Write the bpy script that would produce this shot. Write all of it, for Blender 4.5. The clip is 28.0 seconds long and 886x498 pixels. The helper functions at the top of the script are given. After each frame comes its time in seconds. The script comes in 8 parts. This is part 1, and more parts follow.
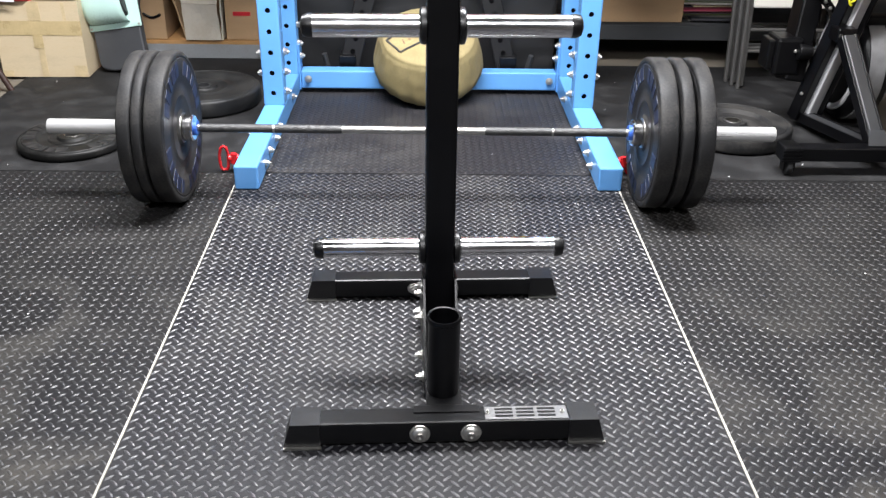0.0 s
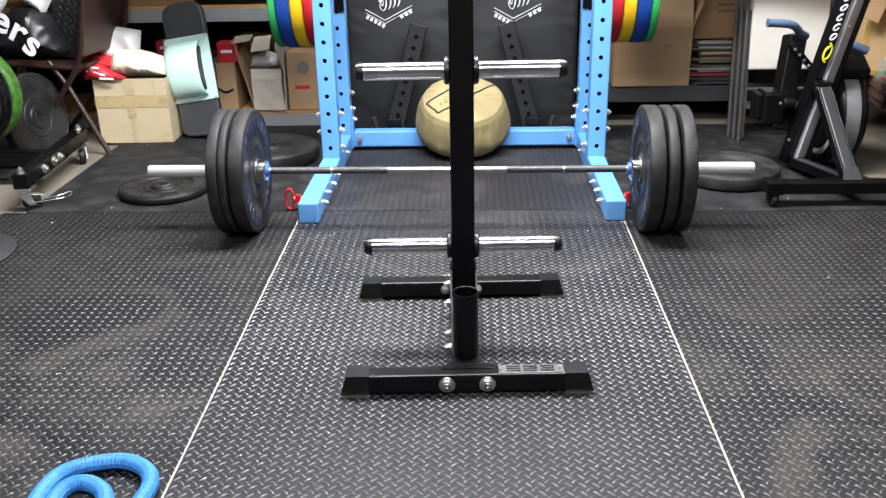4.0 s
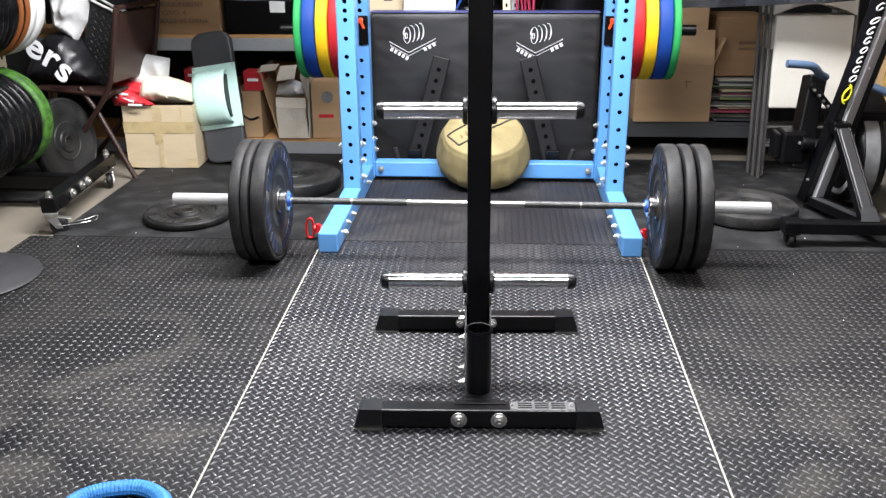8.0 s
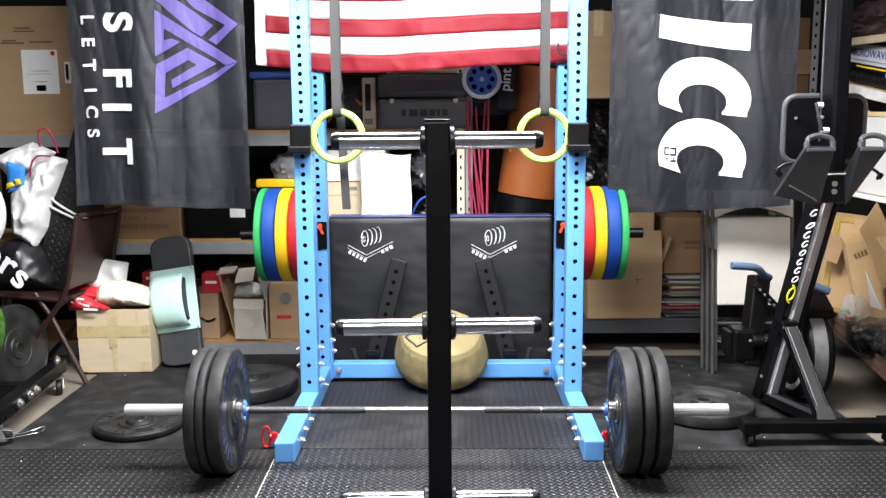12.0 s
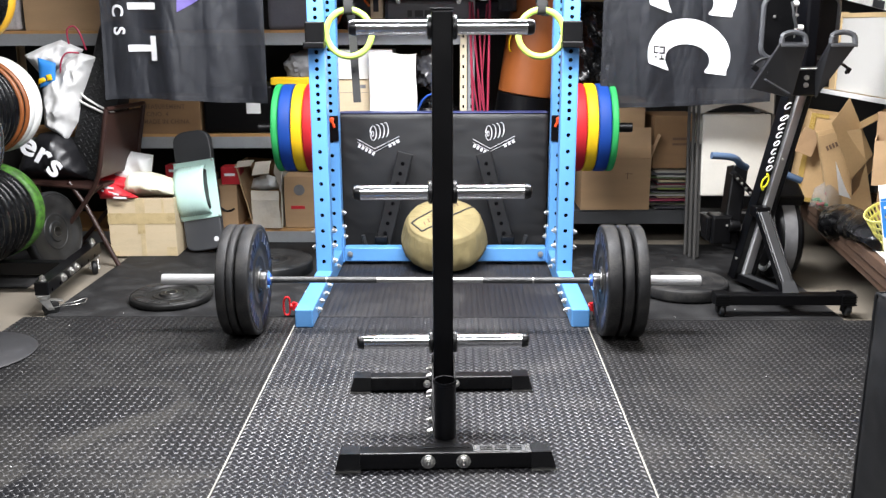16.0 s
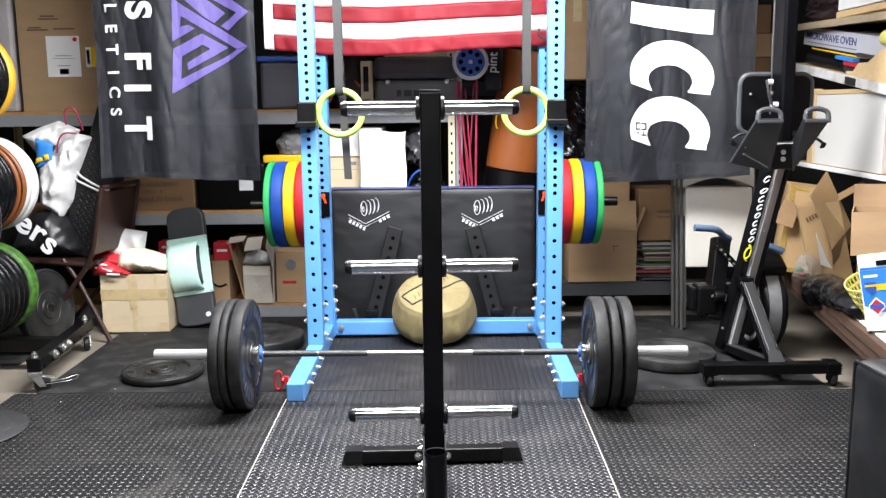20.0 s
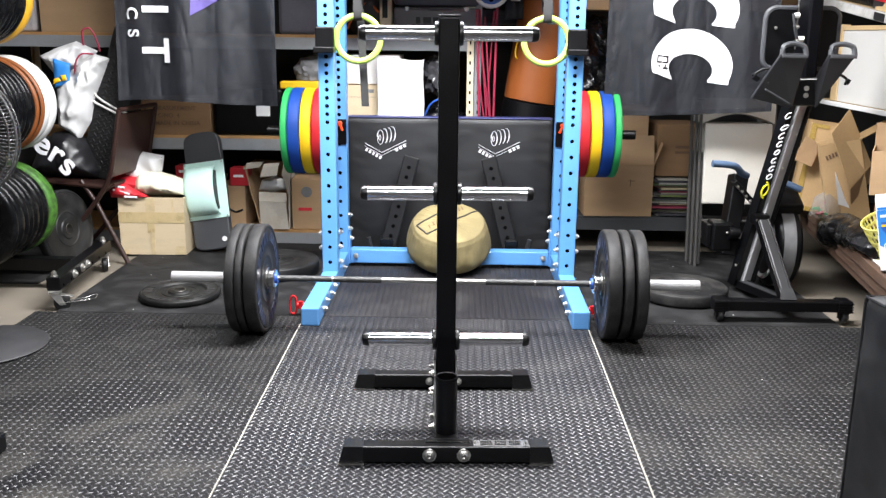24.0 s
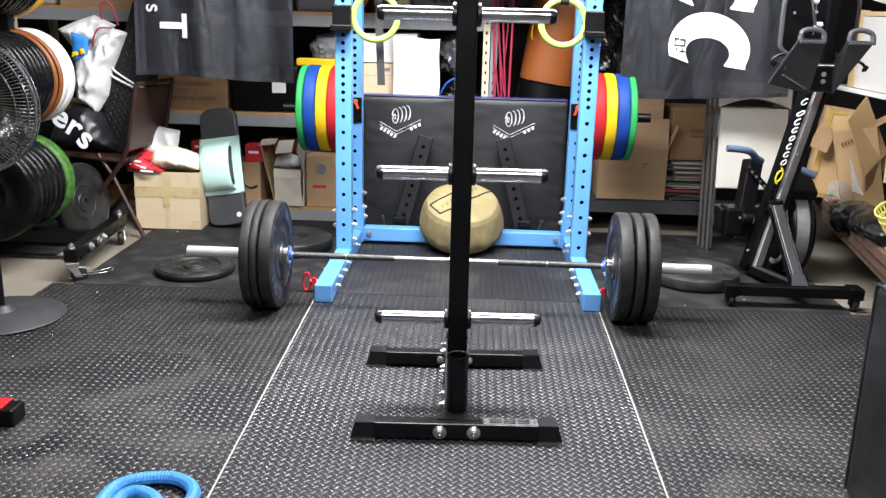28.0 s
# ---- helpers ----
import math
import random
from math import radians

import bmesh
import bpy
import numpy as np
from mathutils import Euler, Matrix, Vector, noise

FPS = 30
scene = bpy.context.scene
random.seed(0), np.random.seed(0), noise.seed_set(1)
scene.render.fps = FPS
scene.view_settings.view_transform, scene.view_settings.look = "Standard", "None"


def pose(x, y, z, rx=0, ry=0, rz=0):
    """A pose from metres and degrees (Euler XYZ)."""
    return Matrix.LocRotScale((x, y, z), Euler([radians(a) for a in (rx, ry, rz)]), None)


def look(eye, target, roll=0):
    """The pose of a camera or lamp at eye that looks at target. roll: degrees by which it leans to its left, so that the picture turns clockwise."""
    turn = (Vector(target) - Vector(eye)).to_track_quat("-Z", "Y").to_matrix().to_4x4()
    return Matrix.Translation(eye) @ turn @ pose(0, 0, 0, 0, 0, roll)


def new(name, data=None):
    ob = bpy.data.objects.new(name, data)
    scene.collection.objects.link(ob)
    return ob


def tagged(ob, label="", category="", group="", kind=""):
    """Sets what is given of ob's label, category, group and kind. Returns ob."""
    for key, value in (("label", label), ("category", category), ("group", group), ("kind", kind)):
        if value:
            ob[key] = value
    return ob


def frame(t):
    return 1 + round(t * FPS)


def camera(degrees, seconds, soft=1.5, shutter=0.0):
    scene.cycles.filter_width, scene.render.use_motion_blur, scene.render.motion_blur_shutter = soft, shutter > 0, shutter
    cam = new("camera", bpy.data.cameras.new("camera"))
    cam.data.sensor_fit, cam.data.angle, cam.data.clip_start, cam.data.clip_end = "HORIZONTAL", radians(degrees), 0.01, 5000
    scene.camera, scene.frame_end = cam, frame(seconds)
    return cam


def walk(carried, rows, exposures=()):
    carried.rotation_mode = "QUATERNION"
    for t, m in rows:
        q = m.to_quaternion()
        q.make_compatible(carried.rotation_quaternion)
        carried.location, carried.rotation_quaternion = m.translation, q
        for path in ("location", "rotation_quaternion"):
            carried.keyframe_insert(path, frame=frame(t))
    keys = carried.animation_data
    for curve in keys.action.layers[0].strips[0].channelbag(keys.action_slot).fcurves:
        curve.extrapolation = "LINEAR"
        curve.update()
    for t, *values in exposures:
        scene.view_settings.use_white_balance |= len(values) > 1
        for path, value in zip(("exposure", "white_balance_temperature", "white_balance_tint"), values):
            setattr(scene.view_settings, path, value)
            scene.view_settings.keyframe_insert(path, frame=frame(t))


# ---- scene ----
cam = camera(53.0, 28.0, soft=1.4)
PATH = [
    (0, (-0.013, -2.613, 1.146), (0.028, -0.84, 0.221), 1.0),
    (0.5, (-0.091, -2.82, 1.119), (0.023, -1.111, 0.086), 2.1),
    (1, (-0.083, -2.915, 1.15), (0.037, -1.151, 0.216), 1.8),
    (1.5, (-0.012, -3.025, 1.153), (-0.023, -1.218, 0.296), -0.0),
    (2, (0.045, -3.133, 1.145), (0.025, -1.315, 0.31), -0.9),
    (2.5, (0.044, -3.162, 1.145), (-0.004, -1.328, 0.348), -1.4),
    (3, (0.047, -3.162, 1.147), (-0.014, -1.333, 0.339), -1.5),
    (3.5, (0.048, -3.16, 1.162), (-0.022, -1.311, 0.401), -1.3),
    (5.5, (0.06, -3.147, 1.166), (0.003, -1.29, 0.424), -0.4),
    (6, (0.055, -3.143, 1.168), (-0.001, -1.285, 0.43), -0.2),
    (6.5, (0.057, -3.142, 1.163), (-0.008, -1.289, 0.413), -0.3),
    (7, (0.071, -3.167, 1.179), (-0.019, -1.321, 0.416), -0.6),
    (7.5, (0.074, -3.171, 1.201), (-0.058, -1.311, 0.477), -0.4),
    (8, (0.065, -3.179, 1.208), (-0.054, -1.309, 0.507), -0.3),
    (8.5, (0.061, -3.177, 1.214), (-0.084, -1.304, 0.528), -0.5),
    (9, (0.066, -3.177, 1.212), (-0.07, -1.298, 0.54), -0.5),
    (9.5, (0.068, -3.17, 1.214), (-0.067, -1.286, 0.555), -0.6),
    (10, (0.071, -3.171, 1.223), (-0.046, -1.281, 0.58), -0.3),
    (10.5, (0.065, -3.176, 1.228), (-0.028, -1.279, 0.602), -0.2),
    (11, (0.062, -3.187, 1.237), (-0.031, -1.277, 0.65), -0.4),
    (11.5, (0.059, -3.178, 1.279), (-0.007, -1.225, 0.854), -1.0),
    (12, (0.056, -3.17, 1.29), (0.033, -1.193, 0.986), -0.4),
    (12.5, (0.059, -3.16, 1.276), (0.025, -1.19, 0.934), -0.7),
    (13, (0.045, -3.168, 1.241), (-0.022, -1.238, 0.719), 0.4),
    (13.5, (0.007, -3.252, 1.232), (-0.036, -1.322, 0.711), 0.8),
    (15.5, (0.067, -3.538, 1.221), (0.026, -1.611, 0.686), -0.1),
    (16, (0.059, -3.539, 1.226), (0.029, -1.6, 0.738), -0.2),
    (16.5, (0.054, -3.564, 1.232), (0.009, -1.605, 0.836), 0.1),
    (17, (0.054, -3.581, 1.233), (0.032, -1.614, 0.869), -0.2),
    (17.5, (0.062, -3.596, 1.242), (0.038, -1.624, 0.91), -0.6),
    (18, (0.061, -3.603, 1.24), (0.03, -1.633, 0.896), -0.9),
    (18.5, (0.06, -3.602, 1.244), (0.045, -1.627, 0.928), -1.0),
    (19, (0.062, -3.604, 1.236), (0.05, -1.632, 0.905), -0.8),
    (19.5, (0.059, -3.606, 1.235), (0.062, -1.634, 0.902), -0.8),
    (20, (0.063, -3.6, 1.239), (0.055, -1.627, 0.912), -0.6),
    (20.5, (0.063, -3.598, 1.239), (0.05, -1.623, 0.926), -0.4),
    (22.5, (0.061, -3.607, 1.236), (0.05, -1.633, 0.916), -0.2),
    (23, (0.058, -3.625, 1.228), (0.035, -1.656, 0.875), 0.4),
    (23.5, (0.06, -3.623, 1.226), (0.023, -1.66, 0.843), 1.2),
    (24, (0.063, -3.615, 1.223), (0.022, -1.672, 0.75), 0.6),
    (24.5, (0.068, -3.612, 1.231), (0.019, -1.667, 0.765), 0.4),
    (25, (0.081, -3.614, 1.232), (0.073, -1.663, 0.792), 0.6),
    (25.5, (0.068, -3.604, 1.236), (0.023, -1.654, 0.796), 0.6),
    (26, (0.071, -3.607, 1.238), (0.039, -1.666, 0.756), 1.3),
    (26.5, (0.069, -3.616, 1.258), (0.02, -1.658, 0.853), 2.0),
    (27, (0.062, -3.616, 1.251), (-0.004, -1.66, 0.837), 2.0),
    (27.5, (0.059, -3.622, 1.244), (0.002, -1.68, 0.767), 1.1),
    (28, (0.056, -3.639, 1.231), (-0.009, -1.708, 0.712), 1.5),
]
walk(cam, [(t, look(eye, target, roll)) for t, eye, target, roll in PATH])

# ---- world and lights ----
world = bpy.data.worlds.new("world")
scene.world = world
world.use_nodes = True
world.node_tree.nodes["Background"].inputs[0].default_value = (0.75, 0.85, 1.0, 1)
world.node_tree.nodes["Background"].inputs[1].default_value = 0.01
scene.view_settings.exposure = 0.0


def area_lamp(name, x, y, z, sx, sy, watts, colour):
    data = bpy.data.lights.new(name, "AREA")
    data.shape, data.size, data.size_y, data.energy, data.color = "RECTANGLE", sx, sy, watts, colour
    ob = new(name, data)
    ob.location = (x, y, z)
    return ob


LAMPS = [(0.0, -0.25, 280.0), (0.0, -2.8, 105.0)]
for lx, ly, watts in LAMPS:
    area_lamp("tube_light", lx, ly, 2.335, 2.3, 0.55, watts, (0.975, 0.975, 1.0))

# ---- materials ----
MATS = {}


def mat(name, colour, rough=0.5, metal=0.0, var=0.12, scale=6.0, bump=0.05, fine=120.0, second=None, amount=0.0,
        sheer=0.0, coat=0.0, stretch=(1, 1, 1), rnd=0.0, spec=0.5, lit_through=0.0):
    """A surface with broad and fine variation of colour, roughness and relief; second: colour of worn or dirty patches."""
    if name in MATS:
        return MATS[name]
    m = bpy.data.materials.new(name)
    m.use_nodes = True
    nt = m.node_tree
    N, L = nt.nodes, nt.links
    b = N["Principled BSDF"]
    co = N.new("ShaderNodeTexCoord")
    mp = N.new("ShaderNodeMapping")
    mp.inputs["Scale"].default_value = stretch
    L.new(co.outputs["Object"], mp.inputs[0])
    big, small = N.new("ShaderNodeTexNoise"), N.new("ShaderNodeTexNoise")
    for n, s, d in ((big, scale, 4), (small, fine, 3)):
        n.inputs["Scale"].default_value, n.inputs["Detail"].default_value = s, d
        L.new(mp.outputs[0], n.inputs["Vector"])
    add = N.new("ShaderNodeMath")
    add.operation = "MULTIPLY_ADD"
    L.new(small.outputs[0], add.inputs[0])
    add.inputs[1].default_value = 0.45
    L.new(big.outputs[0], add.inputs[2])
    hsv = N.new("ShaderNodeHueSaturation")
    hsv.inputs["Color"].default_value = (*colour, 1)
    rg = N.new("ShaderNodeMapRange")
    rg.inputs[1].default_value, rg.inputs[2].default_value = 0.4, 1.05
    rg.inputs[3].default_value, rg.inputs[4].default_value = 1 - var, 1 + var
    L.new(add.outputs[0], rg.inputs[0])
    if rnd:
        oi = N.new("ShaderNodeObjectInfo")
        ra = N.new("ShaderNodeMath")
        ra.operation = "MULTIPLY_ADD"
        L.new(oi.outputs["Random"], ra.inputs[0])
        ra.inputs[1].default_value = rnd
        L.new(rg.outputs[0], ra.inputs[2])
        L.new(ra.outputs[0], hsv.inputs["Value"])
    else:
        L.new(rg.outputs[0], hsv.inputs["Value"])
    out = hsv.outputs[0]
    if second:
        th = N.new("ShaderNodeMapRange")
        th.inputs[1].default_value, th.inputs[2].default_value = 0.72 - 0.25 * amount, 0.92 - 0.2 * amount
        th.inputs[4].default_value = min(1.0, 0.35 + amount)
        L.new(add.outputs[0], th.inputs[0])
        mx = N.new("ShaderNodeMix")
        mx.data_type = "RGBA"
        L.new(th.outputs[0], mx.inputs[0])
        L.new(out, mx.inputs[6])
        mx.inputs[7].default_value = (*second, 1)
        out = mx.outputs[2]
    L.new(out, b.inputs["Base Color"])
    rr = N.new("ShaderNodeMapRange")
    rr.inputs[1].default_value, rr.inputs[2].default_value = 0.4, 1.0
    rr.inputs[3].default_value, rr.inputs[4].default_value = max(0.03, rough - 0.1), min(1.0, rough + 0.1)
    L.new(add.outputs[0], rr.inputs[0])
    L.new(rr.outputs[0], b.inputs["Roughness"])
    b.inputs["Metallic"].default_value = metal
    b.inputs["Coat Weight"].default_value = coat
    b.inputs["Specular IOR Level"].default_value = spec
    if bump:
        bp = N.new("ShaderNodeBump")
        bp.inputs["Strength"].default_value = min(1.0, bump * 4)
        bp.inputs["Distance"].default_value = 0.002
        L.new(add.outputs[0], bp.inputs["Height"])
        L.new(bp.outputs[0], b.inputs["Normal"])
    if sheer:
        tr, ms = N.new("ShaderNodeBsdfTransparent"), N.new("ShaderNodeMixShader")
        ms.inputs[0].default_value = sheer
        L.new(b.outputs[0], ms.inputs[1])
        L.new(tr.outputs[0], ms.inputs[2])
        L.new(ms.outputs[0], N["Material Output"].inputs[0])
    if lit_through:
        tl, ms = N.new("ShaderNodeBsdfTranslucent"), N.new("ShaderNodeMixShader")
        L.new(out, tl.inputs[0])
        ms.inputs[0].default_value = lit_through
        L.new(b.outputs[0], ms.inputs[1])
        L.new(tl.outputs[0], ms.inputs[2])
        L.new(ms.outputs[0], N["Material Output"].inputs[0])
    MATS[name] = m
    return m


def glow(name, colour, strength):
    m = bpy.data.materials.new(name)
    m.use_nodes = True
    b = m.node_tree.nodes["Principled BSDF"]
    b.inputs["Emission Color"].default_value = (*colour, 1)
    b.inputs["Emission Strength"].default_value = strength
    return m




def mat_floor(name, clean, dust, amount, rough, spec, seed, worn=None):
    """Mat rubber: clean black, trodden dust in broad drifts, darker wiped streaks, fine grit; worn: colour that takes
    over towards the north end, by the barbell.
    """
    m = bpy.data.materials.new(name)
    m.use_nodes = True
    nt = m.node_tree
    N, L = nt.nodes, nt.links
    b = N["Principled BSDF"]
    co, mp = N.new("ShaderNodeTexCoord"), N.new("ShaderNodeMapping")
    mp.inputs["Location"].default_value = (seed * 3.7, seed * 1.9, 0)
    L.new(co.outputs["Object"], mp.inputs[0])

    def field(scale, detail, lo, hi, a, z, warp=0.0):
        n, r = N.new("ShaderNodeTexNoise"), N.new("ShaderNodeMapRange")
        n.inputs["Scale"].default_value, n.inputs["Detail"].default_value, n.inputs["Distortion"].default_value = scale, detail, warp
        L.new(mp.outputs[0], n.inputs["Vector"])
        L.new(n.outputs[0], r.inputs[0])
        for k, v in zip((1, 2, 3, 4), (lo, hi, a, z)):
            r.inputs[k].default_value = v
        return r.outputs[0], n.outputs[0]

    def times(x, y):
        q = N.new("ShaderNodeMath")
        q.operation = "MULTIPLY"
        L.new(x, q.inputs[0]), L.new(y, q.inputs[1])
        return q.outputs[0]

    drift, _ = field(2.6, 5, 0.44, 0.60, 0.0, amount, 0.9)
    wiped, _ = field(5.5, 4, 0.38, 0.60, 0.35, 1.0, 1.2)
    grit, raw = field(240, 2, 0.35, 0.75, 0.7, 1.25)
    mask = times(times(drift, wiped), grit)
    mx = N.new("ShaderNodeMix")
    mx.data_type = "RGBA"
    L.new(mask, mx.inputs[0])
    mx.inputs[6].default_value, mx.inputs[7].default_value = (*clean, 1), (*dust, 1)
    colour = mx.outputs[2]
    if worn:
        sep, far, soft = N.new("ShaderNodeSeparateXYZ"), N.new("ShaderNodeMapRange"), N.new("ShaderNodeMath")
        L.new(co.outputs["Object"], sep.inputs[0])
        patch, noise_out = field(1.6, 4, 0.3, 0.7, 0.0, 1.0, 0.5)
        soft.operation, soft.inputs[1].default_value = "MULTIPLY_ADD", 1.3
        L.new(noise_out, soft.inputs[0]), L.new(sep.outputs[1], soft.inputs[2])
        far.interpolation_type = "SMOOTHSTEP"
        L.new(soft.outputs[0], far.inputs[0])
        for k, v in zip((1, 2, 3, 4), (1.0, 2.3, 0.0, 0.78)):
            far.inputs[k].default_value = v
        wm = N.new("ShaderNodeMix")
        wm.data_type = "RGBA"
        L.new(far.outputs[0], wm.inputs[0]), L.new(colour, wm.inputs[6])
        wm.inputs[7].default_value = (*worn, 1)
        colour = wm.outputs[2]
        dull = N.new("ShaderNodeMapRange")
        L.new(far.outputs[0], dull.inputs[0])
        dull.inputs[3].default_value, dull.inputs[4].default_value = spec, spec * 0.5
        L.new(dull.outputs[0], b.inputs["Specular IOR Level"])
    L.new(colour, b.inputs["Base Color"])
    rr = N.new("ShaderNodeMapRange")
    rr.inputs[3].default_value, rr.inputs[4].default_value = rough, min(0.9, rough + 0.3)
    L.new(mask, rr.inputs[0])
    L.new(rr.outputs[0], b.inputs["Roughness"])
    b.inputs["Specular IOR Level"].default_value = spec
    bp = N.new("ShaderNodeBump")
    bp.inputs["Strength"].default_value, bp.inputs["Distance"].default_value = 0.35, 0.0015
    L.new(raw, bp.inputs["Height"])
    L.new(bp.outputs[0], b.inputs["Normal"])
    return m


# Side mats: dusty scuffs, plus a darker clean tone painting the light's sideways falloff.
RUBBER_SIDE = mat_floor("dim_scuffed_mat_rubber", (0.0036, 0.0036, 0.0050), (0.050, 0.046, 0.040), 0.85, 0.50, 0.28, 3, (0.0140, 0.0135, 0.0135))
TREAD_SIDE = mat_floor("dim_scuffed_tread_rubber", (0.0290, 0.0290, 0.0315), (0.058, 0.054, 0.049), 0.75, 0.36, 0.55, 3, (0.0165, 0.0160, 0.0160))
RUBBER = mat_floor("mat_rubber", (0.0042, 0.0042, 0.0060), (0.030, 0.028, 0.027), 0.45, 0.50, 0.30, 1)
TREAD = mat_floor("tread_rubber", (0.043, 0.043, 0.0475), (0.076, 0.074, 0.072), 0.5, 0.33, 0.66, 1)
RUBBER_RACK = mat_floor("trodden_mat_rubber", (0.0085, 0.0082, 0.0105), (0.036, 0.034, 0.033), 0.5, 0.45, 0.35, 5)
TREAD_RACK = mat_floor("trodden_tread_rubber", (0.0200, 0.0195, 0.0220), (0.048, 0.046, 0.045), 0.5, 0.42, 0.42, 5)
CRUMB = mat("crumb_rubber", (0.0095, 0.0093, 0.0098), 0.75, var=0.35, scale=10, bump=0.25, fine=380, second=(0.05, 0.05, 0.05), amount=0.04, spec=0.35)
CONCRETE = mat("concrete", (0.168, 0.146, 0.115), 0.8, var=0.2, scale=3, bump=0.12, fine=150, second=(0.2, 0.17, 0.13), amount=0.25)
PLASTER = mat("wall_paint", (0.085, 0.082, 0.08), 0.85, var=0.1, scale=1.5, bump=0.05, fine=60)
SEAM = mat("seam_dust", (0.37, 0.355, 0.31), 0.9, var=0.25, scale=12, bump=0.1)
# Near-black wall colour: paints in the shade behind the loaded shelves.
SHADED_WALL = mat("shaded_wall_paint", (0.022, 0.021, 0.020), 0.85, var=0.15, scale=1.5, bump=0.05, fine=60)
TYRE = mat("glossy_bumper_rubber", (0.0032, 0.0034, 0.0039), 0.24, var=0.3, scale=12, bump=0.04, fine=220, second=(0.012, 0.012, 0.012), amount=0.08, spec=0.17)
STEEL_BLACK = mat("black_powder_coat", (0.0014, 0.0014, 0.0019), 0.36, var=0.2, scale=5, bump=0.04, fine=500, spec=0.32)
STEEL_DARK = mat("dark_grey_steel", (0.028, 0.029, 0.031), 0.42, var=0.15, scale=5, bump=0.05, fine=400)
CHROME = mat("chrome", (0.80, 0.80, 0.81), 0.17, 1.0, var=0.06, scale=20, bump=0.0, fine=200)
ZINC = mat("zinc_bolt", (0.60, 0.59, 0.56), 0.42, 1.0, var=0.12, scale=30, bump=0.02)
BLACK_CHROME = mat("black_chrome_wire", (0.32, 0.32, 0.325), 0.2, 0.9, var=0.1, scale=20, bump=0.0)
SLEEVE = mat("bright_sleeve_steel", (0.80, 0.80, 0.80), 0.30, 0.6, var=0.08, scale=10, bump=0.02, stretch=(1, 1, 0.05))
SATIN = mat("satin_steel", (0.40, 0.39, 0.37), 0.34, 1.0, var=0.1, scale=10, bump=0.02, stretch=(30, 1, 1))
DUSTY_RUBBER = mat("dusty_plate_rubber", (0.0075, 0.0074, 0.0072), 0.5, var=0.35, scale=10, bump=0.12, fine=160, second=(0.025, 0.024, 0.022), amount=0.15, spec=0.3)
BADGE = mat("dull_badge_steel", (0.19, 0.19, 0.19), 0.5, 0.9, var=0.12, scale=20, bump=0.03)
KNURL = mat("knurled_steel", (0.085, 0.085, 0.085), 0.5, 0.8, var=0.2, scale=60, bump=0.25, fine=900)
BLUE = mat("light_blue_paint", (0.105, 0.300, 0.63), 0.36, var=0.07, scale=6, bump=0.03, fine=300, coat=0.15)
BLACK_RUBBER = mat("black_bumper_rubber", (0.0085, 0.009, 0.0098), 0.5, var=0.3, scale=8, bump=0.10, fine=200, second=(0.04, 0.039, 0.037), amount=0.12, spec=0.35)
GREY_RUBBER = mat("worn_bumper_rubber", (0.0145, 0.0145, 0.0152), 0.55, var=0.3, scale=10, bump=0.14, fine=160, second=(0.05, 0.047, 0.043), amount=0.2, spec=0.25)
BLACK_PLASTIC = mat("black_plastic", (0.0020, 0.0020, 0.0024), 0.4, var=0.2, scale=10, bump=0.04, fine=300, spec=0.22)
CAP_PLASTIC = mat("satin_cap_plastic", (0.0022, 0.0022, 0.0026), 0.36, var=0.2, scale=10, bump=0.05, fine=300, spec=0.5)
CASE_BLACK = mat("charcoal_case", (0.055, 0.052, 0.055), 0.45, var=0.2, scale=10, bump=0.08, fine=300)
GREY_PLASTIC = mat("grey_plastic", (0.050, 0.052, 0.057), 0.45, var=0.12, scale=8, bump=0.03)
VINYL = mat("black_vinyl", (0.0048, 0.0052, 0.0062), 0.48, var=0.25, scale=5, bump=0.12, fine=300, second=(0.05, 0.05, 0.052), amount=0.08)
PAD = mat("charcoal_vinyl", (0.0125, 0.013, 0.0145), 0.5, var=0.3, scale=4, bump=0.16, fine=180)
NAVY = mat("navy_vinyl", (0.035, 0.045, 0.16), 0.5, var=0.15, scale=6, bump=0.05)
CARD = mat("brown_cardboard", (0.35, 0.228, 0.125), 0.8, var=0.14, scale=4, bump=0.06, fine=90, stretch=(1, 1, 4), rnd=0.12)
CARD_DARK = mat("dark_cardboard", (0.25, 0.145, 0.07), 0.8, var=0.14, scale=4, bump=0.06, fine=90, stretch=(1, 1, 4))
CARD_PALE = mat("cream_cardboard", (0.60, 0.49, 0.325), 0.75, var=0.16, scale=4, bump=0.08, fine=70, stretch=(1, 1, 4), second=(0.44, 0.34, 0.21), amount=0.08)
CARD_INNER = mat("pale_torn_cardboard", (0.52, 0.48, 0.41), 0.85, var=0.2, scale=10, bump=0.12, fine=70, second=(0.36, 0.30, 0.22), amount=0.1)
TAPE = mat("packing_tape", (0.50, 0.39, 0.21), 0.3, var=0.15, scale=18, bump=0.04)
WORN_TAPE = mat("worn_clear_tape", (0.56, 0.445, 0.265), 0.35, var=0.2, scale=20, bump=0.06)
WHITE_PAPER = mat("white_paper", (0.80, 0.80, 0.79), 0.7, var=0.05, scale=8, bump=0.03)
WHITE_PLASTIC = mat("white_plastic_bag", (0.70, 0.70, 0.695), 0.45, var=0.06, scale=10, bump=0.10, fine=40)
WHITE_CLOTH = mat("white_cloth", (0.84, 0.83, 0.80), 0.85, var=0.05, scale=7, bump=0.08, fine=300)
RED = mat("red_print", (0.50, 0.02, 0.03), 0.45, var=0.15, scale=14, bump=0.03)
RED_PAINT = mat("red_paint", (0.55, 0.015, 0.02), 0.35, var=0.12, scale=20, bump=0.03)
